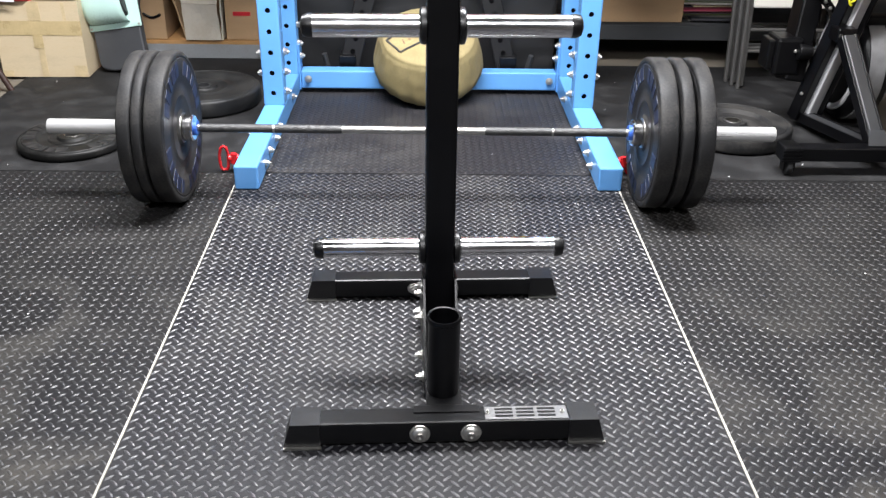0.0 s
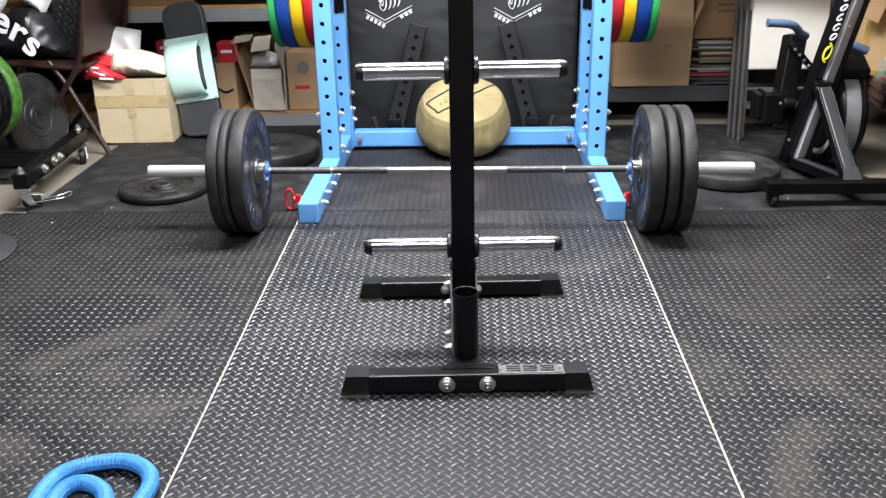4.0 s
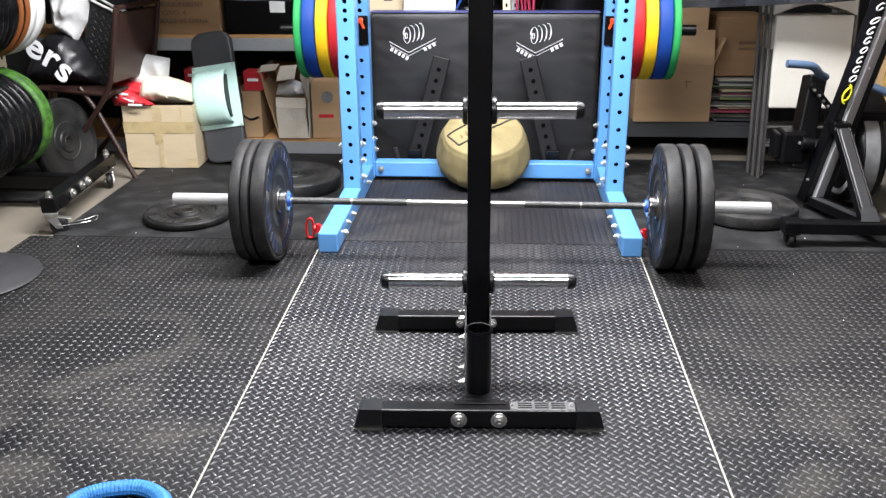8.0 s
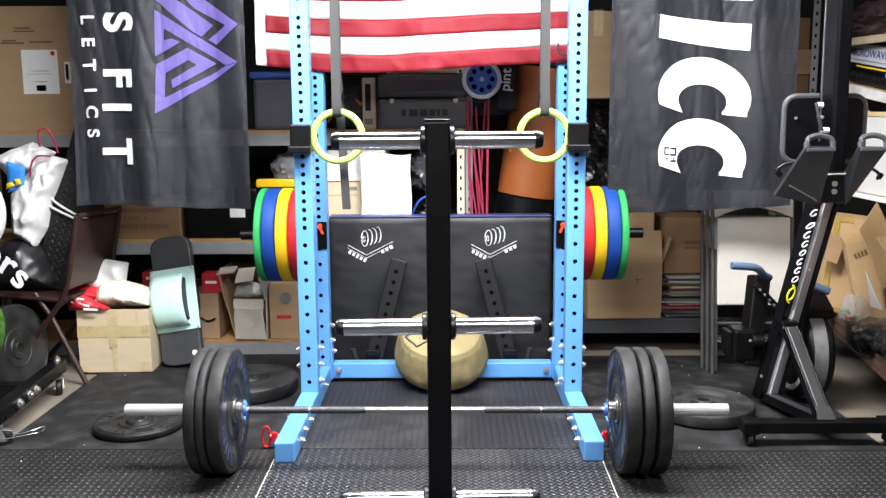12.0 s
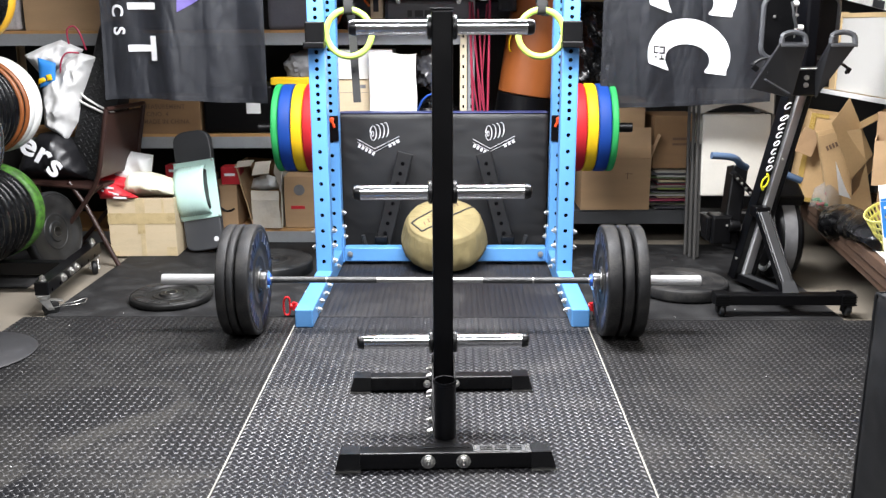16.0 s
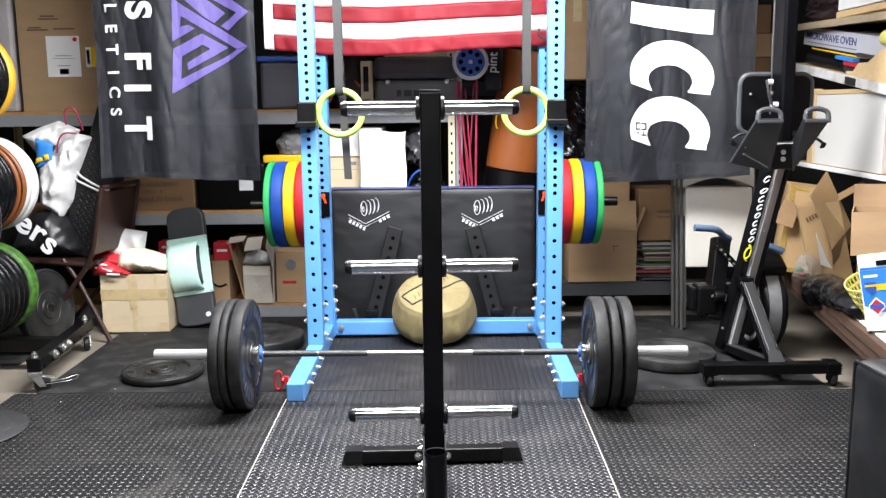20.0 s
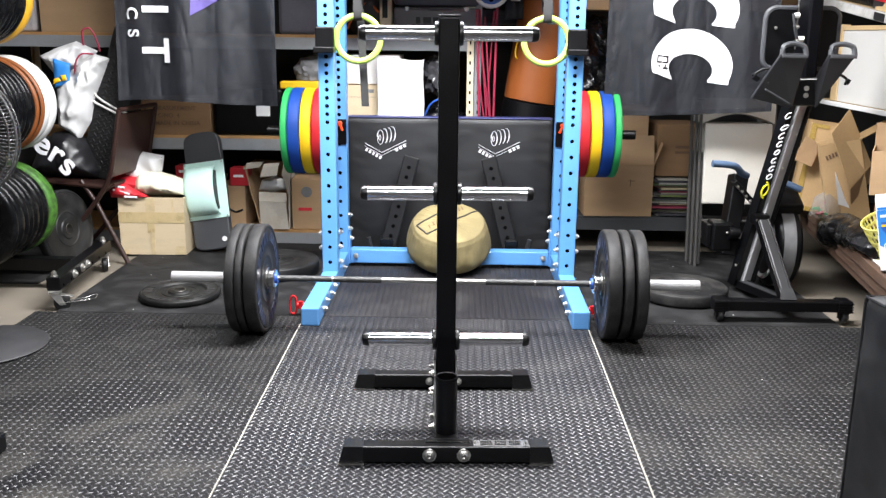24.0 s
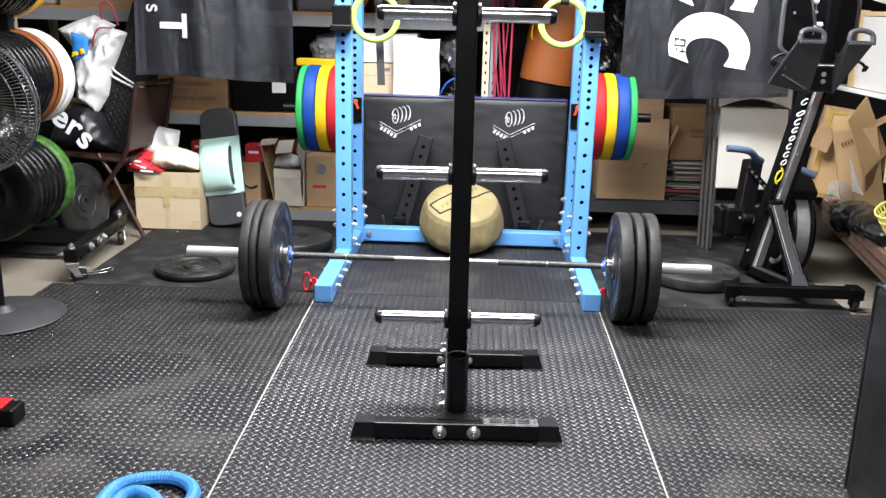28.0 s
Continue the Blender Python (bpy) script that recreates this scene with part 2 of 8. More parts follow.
WOOD = mat("particle_board", (0.42, 0.23, 0.09), 0.7, var=0.22, scale=14, bump=0.10, fine=200)
PLANK = mat("old_plank", (0.085, 0.044, 0.024), 0.75, var=0.6, scale=9, bump=0.25, fine=80, stretch=(8, 0.7, 8), second=(0.03, 0.018, 0.012), amount=0.35)
# Shelf steel darkened for the right-hand unit: its shadow is in the colour.
SHADED_STEEL = mat("shaded_grey_steel", (0.050, 0.052, 0.055), 0.55, var=0.15, scale=8, bump=0.04)
SHELF_STEEL = mat("grey_shelf_steel", (0.27, 0.282, 0.295), 0.5, var=0.15, scale=8, bump=0.04, second=(0.18, 0.17, 0.16), amount=0.15)
TAN_STEEL = mat("tan_shelf_post", (0.62, 0.54, 0.38), 0.5, var=0.1, scale=8, bump=0.03)
TAN_CLOTH = mat("tan_canvas", (0.215, 0.172, 0.078), 0.8, var=0.22, scale=7, bump=0.24, fine=300, second=(0.33, 0.27, 0.13), amount=0.12)
BROWN_CHAIR = mat("brown_chair_steel", (0.030, 0.013, 0.010), 0.42, var=0.2, scale=8, bump=0.05)
MINT = mat("mint_plastic", (0.58, 0.82, 0.75), 0.32, var=0.05, scale=6, bump=0.02)
LIME = mat("lime_ring", (0.44, 0.62, 0.11), 0.4, var=0.08, scale=10, bump=0.03)
STRAP = mat("grey_webbing", (0.028, 0.028, 0.028), 0.85, var=0.15, scale=15, bump=0.25, fine=700)
ARM_STEEL = mat("arm_powder_coat", (0.0070, 0.0072, 0.0082), 0.5, var=0.2, scale=6, bump=0.05, fine=400, spec=0.22)
FLAG_BLACK = mat("black_flag_cloth", (0.019, 0.021, 0.027), 0.56, var=0.2, scale=4, bump=0.06, fine=600, sheer=0.35)
PRINT_WHITE = mat("white_print", (0.82, 0.82, 0.84), 0.65, var=0.04, scale=10, bump=0.02)
PRINT_PURPLE = mat("purple_print", (0.105, 0.077, 0.27), 0.65, var=0.08, scale=10, bump=0.02)
FLAG_RED = mat("red_flag_cloth", (0.36, 0.020, 0.035), 0.6, var=0.1, scale=5, bump=0.05, fine=500, lit_through=0.5)
FLAG_WHITE = mat("white_flag_cloth", (0.84, 0.82, 0.82), 0.6, var=0.05, scale=5, bump=0.05, fine=500, lit_through=0.5)
ROPE = mat("blue_rope", (0.035, 0.20, 0.50), 0.6, var=0.25, scale=60, bump=0.3, fine=320)
CHAIR_CREAM = mat("cream_chair_panel", (0.53, 0.51, 0.46), 0.5, var=0.08, scale=5, bump=0.03)
CHAIR_LEG = mat("grey_chair_tube", (0.12, 0.117, 0.113), 0.4, 0.6, var=0.1, scale=12, bump=0.02)
OCHRE = mat("ochre_rubber", (0.56, 0.31, 0.02), 0.42, var=0.1, scale=8, bump=0.05)
ORANGE_LEATHER = mat("orange_leather", (0.25, 0.072, 0.016), 0.42, var=0.16, scale=5, bump=0.12, fine=200)
PINK = mat("pink_strap", (0.30, 0.018, 0.05), 0.55, var=0.15, scale=20, bump=0.06)
BLUE_PLASTIC = mat("blue_plastic", (0.03, 0.10, 0.42), 0.4, var=0.1, scale=10, bump=0.03)
BLUE_PRINT = mat("blue_print", (0.03, 0.22, 0.62), 0.45, var=0.1, scale=10, bump=0.02)
YELLOW = mat("yellow_rubber", (0.80, 0.50, 0.01), 0.6, var=0.1, scale=8, bump=0.05, spec=0.3)
YELLOW_PALE = mat("pale_yellow_plastic", (0.75, 0.70, 0.20), 0.45, var=0.08, scale=8, bump=0.03)
GREEN_RUBBER = mat("green_rubber", (0.025, 0.32, 0.085), 0.6, var=0.12, scale=9, bump=0.06, spec=0.3)
BLUE_RUBBER = mat("blue_rubber", (0.007, 0.050, 0.27), 0.6, var=0.12, scale=8, bump=0.05, spec=0.3)
RED_RUBBER = mat("red_rubber", (0.52, 0.018, 0.025), 0.6, var=0.12, scale=8, bump=0.05, spec=0.3)
GREEN_FLECK = mat("green_flecked_rubber", (0.06, 0.20, 0.016), 0.6, var=0.45, scale=40, bump=0.12, second=(0.012, 0.03, 0.008), amount=0.45)
ORANGE_RUBBER = mat("orange_rubber", (0.185, 0.055, 0.012), 0.45, var=0.15, scale=10, bump=0.06)
WHITE_RUBBER = mat("white_rubber", (0.58, 0.585, 0.57), 0.5, var=0.12, scale=8, bump=0.05)
BLUE_GREY = mat("blue_grey_grip", (0.06, 0.10, 0.17), 0.55, var=0.12, scale=20, bump=0.06)
SILVER = mat("silver_paint", (0.46, 0.465, 0.475), 0.42, 0.2, var=0.08, scale=12, bump=0.02)
BIN_BAG = mat("black_bin_bag", (0.0035, 0.0035, 0.004), 0.24, var=0.2, scale=22, bump=0.25, fine=60)
PLY = mat("pale_plywood", (0.62, 0.45, 0.24), 0.65, var=0.12, scale=8, bump=0.06, stretch=(1, 6, 6))
MATTE_BLACK = mat("matte_black_rail", (0.0012, 0.0013, 0.0022), 0.55, var=0.2, scale=6, bump=0.05, fine=400, spec=0.10)
PLY_DIRTY = mat("dirty_plywood", (0.40, 0.32, 0.21), 0.7, var=0.25, scale=8, bump=0.1, stretch=(6, 1, 6), second=(0.15, 0.11, 0.07), amount=0.15)
# Near-black, painted in for the shade inside holes, slots and tubes.
HOLE_SHADE = mat("hole_shade", (0.002, 0.002, 0.0025), 0.9, var=0.1, bump=0.0, spec=0.03)
BAG_BLACK = mat("black_banner_cloth", (0.010, 0.010, 0.012), 0.7, var=0.2, scale=9, bump=0.1, fine=300)
CLEAR_BAG = mat("clear_wrap", (0.42, 0.42, 0.41), 0.15, var=0.25, scale=30, bump=0.25, fine=70, sheer=0.6)
BLUE_INK = mat("blue_plate_print", (0.010, 0.015, 0.042), 0.5, var=0.3, scale=30, bump=0.05)
GREY_INK = mat("grey_print", (0.18, 0.18, 0.18), 0.6, var=0.15, scale=30, bump=0.02)
BROWN_INK = mat("brown_print", (0.14, 0.08, 0.045), 0.7, var=0.2, scale=30, bump=0.02)
MAROON = mat("maroon_board", (0.16, 0.012, 0.02), 0.5, var=0.15, scale=8, bump=0.04)

# ---- builders ----
def thing(name, label, category, loc=(0, 0, 0), rot=(0, 0, 0), group="", kind=""):
    ob = new(name)
    ob.matrix_basis = pose(*loc, *rot)
    ob.empty_display_size = 0.05
    return tagged(ob, label, category, group, kind)


def part(name, bm, material, parent=None, label="", smooth=False, thick=0.0):
    me = bpy.data.meshes.new(name)
    bmesh.ops.recalc_face_normals(bm, faces=bm.faces[:])
    bm.to_mesh(me)
    bm.free()
    me.materials.append(material)
    if smooth:
        me.shade_smooth()
        me.set_sharp_from_angle(angle=radians(38))
    ob = new(name, me)
    if thick:
        so = ob.modifiers.new("thickness", "SOLIDIFY")
        so.thickness, so.offset = thick, 0.0
    if parent:
        ob.parent = parent
    if label:
        ob["label"] = label
    return ob


def spare(src, name, parent, m):
    """The same mesh again, as an object of its own under parent."""
    ob = new(name, src.data)
    ob.parent = parent
    ob.matrix_basis = m
    return ob


def B():
    return bmesh.new()


def box(bm, c, s, bevel=0.0, m=None, seg=2):
    mm = Matrix.Translation(c) @ (m or Matrix()) @ Matrix.Diagonal((*s, 1))
    vs = bmesh.ops.create_cube(bm, size=1.0, matrix=mm)["verts"]
    if bevel:
        es = list({e for v in vs for e in v.link_edges})
        bmesh.ops.bevel(bm, geom=es, offset=bevel, segments=seg, affect="EDGES", profile=0.5)
    return bm


def span(bm, a, b, bevel=0.0):
    """A box from corner a to corner b."""
    c = [(p + q) / 2 for p, q in zip(a, b)]
    return box(bm, c, [abs(q - p) for p, q in zip(a, b)], bevel)


def along(a, b):
    d = Vector(b) - Vector(a)
    return Matrix.Translation((Vector(a) + Vector(b)) / 2) @ d.to_track_quat("Z", "Y").to_matrix().to_4x4(), d.length


def bar(bm, a, b, w, h, bevel=0.004, twist=0.0):
    """A square tube from a to b."""
    m, ln = along(a, b)
    vs = bmesh.ops.create_cube(bm, size=1.0, matrix=m @ pose(0, 0, 0, 0, 0, twist) @ Matrix.Diagonal((w, h, ln, 1)))["verts"]
    if bevel:
        bmesh.ops.bevel(bm, geom=list({e for v in vs for e in v.link_edges}), offset=bevel, segments=2, affect="EDGES", profile=0.5)
    return bm


def cyl(bm, a, b, r, r2=None, seg=24):
    m, ln = along(a, b)
    bmesh.ops.create_cone(bm, cap_ends=True, segments=seg, radius1=r, radius2=r if r2 is None else r2, depth=ln, matrix=m)
    return bm


def lathe(bm, prof, m=None, seg=48):
    """Turns a profile of (radius, height) about z."""
    m = m or Matrix()
    rings = []
    for r, h in prof:
        if r < 1e-5:
            rings.append([bm.verts.new(m @ Vector((0, 0, h)))])
        else:
            rings.append([bm.verts.new(m @ Vector((r * math.cos(2 * math.pi * i / seg), r * math.sin(2 * math.pi * i / seg), h))) for i in range(seg)])
    for p, q in zip(rings, rings[1:]):
        for i in range(seg):
            j = (i + 1) % seg
            vs = [p[i % len(p)], p[j % len(p)], q[j % len(q)], q[i % len(q)]]
            vs = list(dict.fromkeys(vs))
            if len(vs) > 2:
                bm.faces.new(vs)
    return bm


def sweep(bm, pts, r, seg=10, closed=False, flat=1.0):
    """A tube along points."""
    P = [Vector(p) for p in pts]
    n = len(P)
    rings, up = [], Vector((0.13, 0.21, 0.97)).normalized()
    for i, p in enumerate(P):
        t = (P[(i + 1) % n] - P[i - 1]) if closed else (P[min(i + 1, n - 1)] - P[max(i - 1, 0)])
        t.normalize()
        s = t.cross(up)
        if s.length < 1e-3:
            s = t.cross(Vector((1, 0, 0)))
        s.normalize()
        u = s.cross(t)
        rings.append([bm.verts.new(p + r * (math.cos(2 * math.pi * k / seg) * s + flat * math.sin(2 * math.pi * k / seg) * u)) for k in range(seg)])
    for i in range(n if closed else n - 1):
        a, b = rings[i], rings[(i + 1) % n]
        for k in range(seg):
            bm.faces.new((a[k], a[(k + 1) % seg], b[(k + 1) % seg], b[k]))
    if not closed:
        bm.faces.new(rings[0]), bm.faces.new(rings[-1])
    return bm


def smoothed(pts, steps=6, closed=False):
    """Catmull-Rom through the points."""
    P = [Vector(p) for p in pts]
    n, out = len(P), []
    for i in range(n if closed else n - 1):
        a, b, c, d = (P[(i + k) % n] if closed else P[min(max(i + k, 0), n - 1)] for k in (-1, 0, 1, 2))
        for s in range(steps):
            t = s / steps
            out.append(0.5 * (2 * b + (c - a) * t + (2 * a - 5 * b + 4 * c - d) * t * t + (3 * b - a - 3 * c + d) * t ** 3))
    if not closed:
        out.append(P[-1])
    return out


def sheet(bm, nu, nv, f):
    """A grid of f(u, v), u and v from 0 to 1."""
    g = [[bm.verts.new(f(i / nu, j / nv)) for j in range(nv + 1)] for i in range(nu + 1)]
    for i in range(nu):
        for j in range(nv):
            bm.faces.new((g[i][j], g[i + 1][j], g[i + 1][j + 1], g[i][j + 1]))
    return bm


def plate_shape(bm, outline, t, m=None):
    """A flat plate with the outline (x, y), t thick."""
    m = m or Matrix()
    vs = [bm.verts.new(m @ Vector((x, y, 0))) for x, y in outline]
    f = bm.faces.new(vs)
    r = bmesh.ops.extrude_face_region(bm, geom=[f])
    d = (m.to_3x3() @ Vector((0, 0, t)))
    bmesh.ops.translate(bm, verts=[v for v in r["geom"] if isinstance(v, bmesh.types.BMVert)], vec=d)
    return bm


def lump(bm, c, s, seed=0, amp=0.15, freq=3.0, sub=4, flat=0.0):
    """A soft uneven mass, for bags and crumpled things; flat: height below which it is pressed level."""
    vs = bmesh.ops.create_icosphere(bm, subdivisions=sub, radius=1.0)["verts"]
    for v in vs:
        n = noise.noise(v.co * freq + Vector((seed * 7.1, seed * 3.3, 0))) + 0.5 * noise.noise(v.co * freq * 2.7 + Vector((0, seed * 5.7, 1)))
        p = v.co * (1 + amp * n)
        p.z = max(p.z, -1 + flat)
        v.co = Vector(c) + Vector((p.x * s[0], p.y * s[1], p.z * s[2]))
    return bm


def puff(bm, outline, depth, y=0.0, crease=0.012, seed=0, step=0.014, soft=0.07, rough=0.14):
    """A filled soft bag seen face on: the outline (x, z) swollen to both sides of y, with sharp creases."""
    for side in (-1, 1):
        b2 = bmesh.new()
        b2.faces.new([b2.verts.new((x, 0, z)) for x, z in outline])
        for axis in (0, 2):
            no = Vector((1, 0, 0)) if axis == 0 else Vector((0, 0, 1))
            lo, hi = min(v.co[axis] for v in b2.verts), max(v.co[axis] for v in b2.verts)
            for c in np.arange(lo + step, hi - step * 0.4, step):
                bmesh.ops.bisect_plane(b2, geom=b2.verts[:] + b2.edges[:] + b2.faces[:], dist=1e-5, plane_co=no * float(c), plane_no=no)
        bmesh.ops.triangulate(b2, faces=b2.faces[:])
        keep = {}
        for v in b2.verts:
            x, z = v.co.x, v.co.z
            d = 1e9
            for (ax, az), (bx, bz) in zip(outline, outline[1:] + outline[:1]):
                ux, uz = bx - ax, bz - az
                t = min(1, max(0, ((x - ax) * ux + (z - az) * uz) / (ux * ux + uz * uz)))
                d = min(d, math.hypot(x - ax - ux * t, z - az - uz * t))
            k = min(1.0, d / soft)
            q = noise.noise(Vector((x * 9 + seed, z * 9, seed * 1.7)))
            ridge = 1 - 2 * abs(noise.noise(Vector((x * 9 + z * 4 + seed * 3, z * 4 - x * 3, seed))))
            fine = 1 - 2 * abs(noise.noise(Vector((x * 26 - z * 9, z * 14 + seed, seed * 2))))
            yy = depth * math.sin(k * math.pi / 2) ** 0.7 * (1 + 0.35 * q) + min(1, k * 3) * crease * (ridge + rough * fine)
            keep[v] = bm.verts.new((x, y + side * (yy + 0.0004), z))
        for f in b2.faces:
            bm.faces.new([keep[v] for v in f.verts])
        b2.free()
    return bm


def letters(text, size, material, parent, m, name="lettering", depth=0.0008, spacing=1.0, bend=None, wide=1.0, fat=0.0):
    cu = bpy.data.curves.new(name, "FONT")
    cu.body, cu.size, cu.extrude, cu.space_character = text, size, depth, spacing
    cu.offset = fat
    cu.align_x, cu.align_y = "CENTER", "CENTER"
    tmp = bpy.data.objects.new(name, cu)
    scene.collection.objects.link(tmp)
    bpy.context.view_layer.update()
    me = bpy.data.meshes.new_from_object(tmp.evaluated_get(bpy.context.evaluated_depsgraph_get()))
    bpy.data.objects.remove(tmp)
    bpy.data.curves.remove(cu)
    if wide != 1.0:
        me.transform(Matrix.Diagonal((wide, 1, 1, 1)))
    me.transform(m)
    if bend:
        bm = bmesh.new()
        bm.from_mesh(me)
        for axis, k in ((0, 0.02), (2, 0.03)):
            no = Vector((1, 0, 0)) if axis == 0 else Vector((0, 0, 1))
            lo, hi = min(v.co[axis] for v in bm.verts), max(v.co[axis] for v in bm.verts)
            for c in np.arange(lo + k, hi, k):
                bmesh.ops.bisect_plane(bm, geom=bm.verts[:] + bm.edges[:] + bm.faces[:], dist=1e-5, plane_co=no * float(c), plane_no=no)
        bm.to_mesh(me)
        bm.free()
        for v in me.vertices:
            v.co = bend(v.co)
    me.materials.clear()
    me.materials.append(material)
    ob = new(name, me)
    ob.parent = parent
    return ob


def bolt(parent, p, axis, r=0.011, h=0.012, name="bolt"):
    """A hexagon bolt head with its washer, pointing along axis."""
    a, d = Vector(p), Vector(axis).normalized()
    bm = B()
    cyl(bm, a, a + d * 0.003, r * 1.35, seg=16)
    cyl(bm, a + d * 0.003, a + d * h, r, seg=6)
    cyl(bm, a + d * h, a + d * (h + 0.006), r * 0.5, seg=10)
    return part(name, bm, ZINC, parent)


XM = pose(0, 0, 0, 0, 90, 0)  # turns z to x


# ---- the room ----
def structure(name, a, b, material, label, category):
    bm = B()
    span(bm, a, b)
    return tagged(part(name, bm, material), label, category, "", "structure")


structure("floor", (-3.4, -6.2, -0.15), (3.0, 2.5, -0.012), CONCRETE, "bare grey-beige concrete garage floor", "floor")
structure("wall_north", (-3.4, 2.35, -0.012), (3.0, 2.5, 2.75), SHADED_WALL, "plain wall behind the storage shelves", "wall")
structure("wall_south", (-3.4, -6.2, -0.012), (3.0, -6.05, 2.75), PLASTER, "plain wall behind the camera", "wall")
structure("wall_west", (-3.4, -6.05, -0.012), (-3.25, 2.35, 2.75), PLASTER, "plain side wall of the garage", "wall")
structure("wall_east", (2.85, -6.05, -0.012), (3.0, 2.35, 2.75), PLASTER, "plain side wall behind the bench", "wall")
structure("ceiling", (-3.4, -6.2, 2.75), (3.0, 2.5, 2.85), PLASTER, "plain painted garage ceiling", "ceiling")

TUBE_GLOW = glow("tube_glow", (0.975, 0.975, 1.0), 6.0)
for lx, ly, watts in LAMPS:
    lamp = thing("ceiling_light", "white fluorescent shop light hung from the ceiling", "lamp", (lx, ly, 2.58), group="shop lights")
    for sx in (-0.9, 0.9):
        bm = B()
        cyl(bm, (sx, 0, 0.0), (sx, 0, 0.17), 0.004, seg=8)
        part("hanger", bm, ZINC, lamp)
    bm = B()
    span(bm, (-1.20, -0.31, -0.06), (1.20, 0.31, 0.0), 0.006)
    part("housing", bm, WHITE_PAPER, lamp)
    for sy in (-0.24, -0.08, 0.08, 0.24):
        bm = B()
        cyl(bm, (-1.14, sy, -0.085), (1.14, sy, -0.085), 0.013, seg=12)
        part("tube", bm, TUBE_GLOW, lamp)
    for sx in (-1.16, 1.16):
        bm = B()
        span(bm, (sx - 0.015, -0.29, -0.11), (sx + 0.015, 0.29, -0.06), 0.003)
        part("socket", bm, WHITE_PAPER, lamp)


# ---- rubber mats ----
def lug_field(name, x0, x1, y0, y1, z, parent, material, pitch=0.0279):
    """Raised lens-shaped treads in a basket pattern, as one sheet."""
    q = pitch / 2
    nx, ny = round((x1 - x0) / pitch), int((y1 - y0) / q)
    gx, gy = np.meshgrid(np.arange(nx), np.arange(ny), indexing="ij")
    gx, gy = gx.ravel(), gy.ravel()
    cx = x0 + (gx + 0.25 + 0.5 * (gy % 2)) * (x1 - x0) / nx
    cy = (y0 + y1) / 2 + (gy + 0.5 - ny / 2) * q
    ang = np.where(gy % 2 == 0, math.radians(45), math.radians(-45))
    k = pitch / 0.0279
    L, W, Hh = 0.0126 * k, 0.0033 * k, 0.0023 * k
    base = np.array([(-L, 0, 0), (-L * 0.5, -W, 0), (L * 0.5, -W, 0), (L, 0, 0), (L * 0.5, W, 0), (-L * 0.5, W, 0),
                     (-L * 0.62, 0, Hh), (0, -W * 0.35, Hh * 1.05), (L * 0.62, 0, Hh), (0, W * 0.35, Hh * 1.05)])
    c, s = np.cos(ang), np.sin(ang)
    vx = cx[:, None] + base[None, :, 0] * c[:, None] - base[None, :, 1] * s[:, None]
    vy = cy[:, None] + base[None, :, 0] * s[:, None] + base[None, :, 1] * c[:, None]
    vz = np.broadcast_to(z + base[None, :, 2], vx.shape)
    verts = np.stack([vx, vy, vz], -1).reshape(-1, 3)
    faces = [(0, 1, 6), (1, 7, 6), (1, 2, 7), (2, 8, 7), (2, 3, 8), (3, 4, 8), (4, 9, 8), (4, 5, 9), (5, 6, 9), (5, 0, 6), (6, 7, 9), (7, 8, 9)]
    n = len(gx)
    tri = (np.array(faces)[None] + (np.arange(n) * 10)[:, None, None]).reshape(-1, 3)
    me = bpy.data.meshes.new(name)
    me.vertices.add(len(verts))
    me.vertices.foreach_set("co", verts.ravel())
    me.loops.add(tri.size)
    me.loops.foreach_set("vertex_index", tri.ravel())
    me.polygons.add(len(tri))
    me.polygons.foreach_set("loop_start", np.arange(0, tri.size, 3))
    me.polygons.foreach_set("use_smooth", np.ones(len(tri), bool))
    me.update()
    me.validate()
    me.materials.append(material)
    ob = new(name, me)
    ob.parent = parent
    ob["kind"] = "stuff"
    return ob


def edge_left(y):
    return -0.624 - 0.0125 * y


def edge_right(y):
    return 0.611 + 0.0085 * y


def rubber_mat(west, east, y0, y1, material, label, tread=None, z=0.0):
    """One mat between two edges; west and east give x for a y."""
    cy = (y0 + y1) / 2
    x0, x1 = west(cy), east(cy)
    cx = (x0 + x1) / 2
    ob = thing("rubber_mat", label, "floor mat", (cx, cy, 0), group="gym floor mats", kind="structure")
    hx, hy = (x1 - x0) / 2, (y1 - y0) / 2
    bm = B()
    span(bm, (-hx, -hy, -0.012), (hx, hy, z - 0.0015), 0.002)
    pieces = [part("slab", bm, material, ob)]
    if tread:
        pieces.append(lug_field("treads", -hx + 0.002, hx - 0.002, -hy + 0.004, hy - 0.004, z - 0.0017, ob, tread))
    for piece in pieces:
        n = len(piece.data.vertices)
        co = np.empty(n * 3)
        piece.data.vertices.foreach_get("co", co)
        co = co.reshape(-1, 3)
        u = (co[:, 0] + hx) / (2 * hx)
        y = co[:, 1] + cy
        co[:, 0] = west(y) * (1 - u) + east(y) * u - cx
        piece.data.vertices.foreach_set("co", co.ravel())
        piece.data.update()
    return ob


G = 0.002
MID_W, MID_E = (lambda y: edge_left(y) + G), (lambda y: edge_right(y) - G)
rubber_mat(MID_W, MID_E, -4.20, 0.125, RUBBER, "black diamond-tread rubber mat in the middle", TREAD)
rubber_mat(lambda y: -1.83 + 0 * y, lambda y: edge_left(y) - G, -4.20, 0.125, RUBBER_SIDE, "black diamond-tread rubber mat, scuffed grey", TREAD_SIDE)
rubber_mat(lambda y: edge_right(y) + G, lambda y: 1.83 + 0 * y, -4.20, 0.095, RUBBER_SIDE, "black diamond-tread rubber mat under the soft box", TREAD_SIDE)
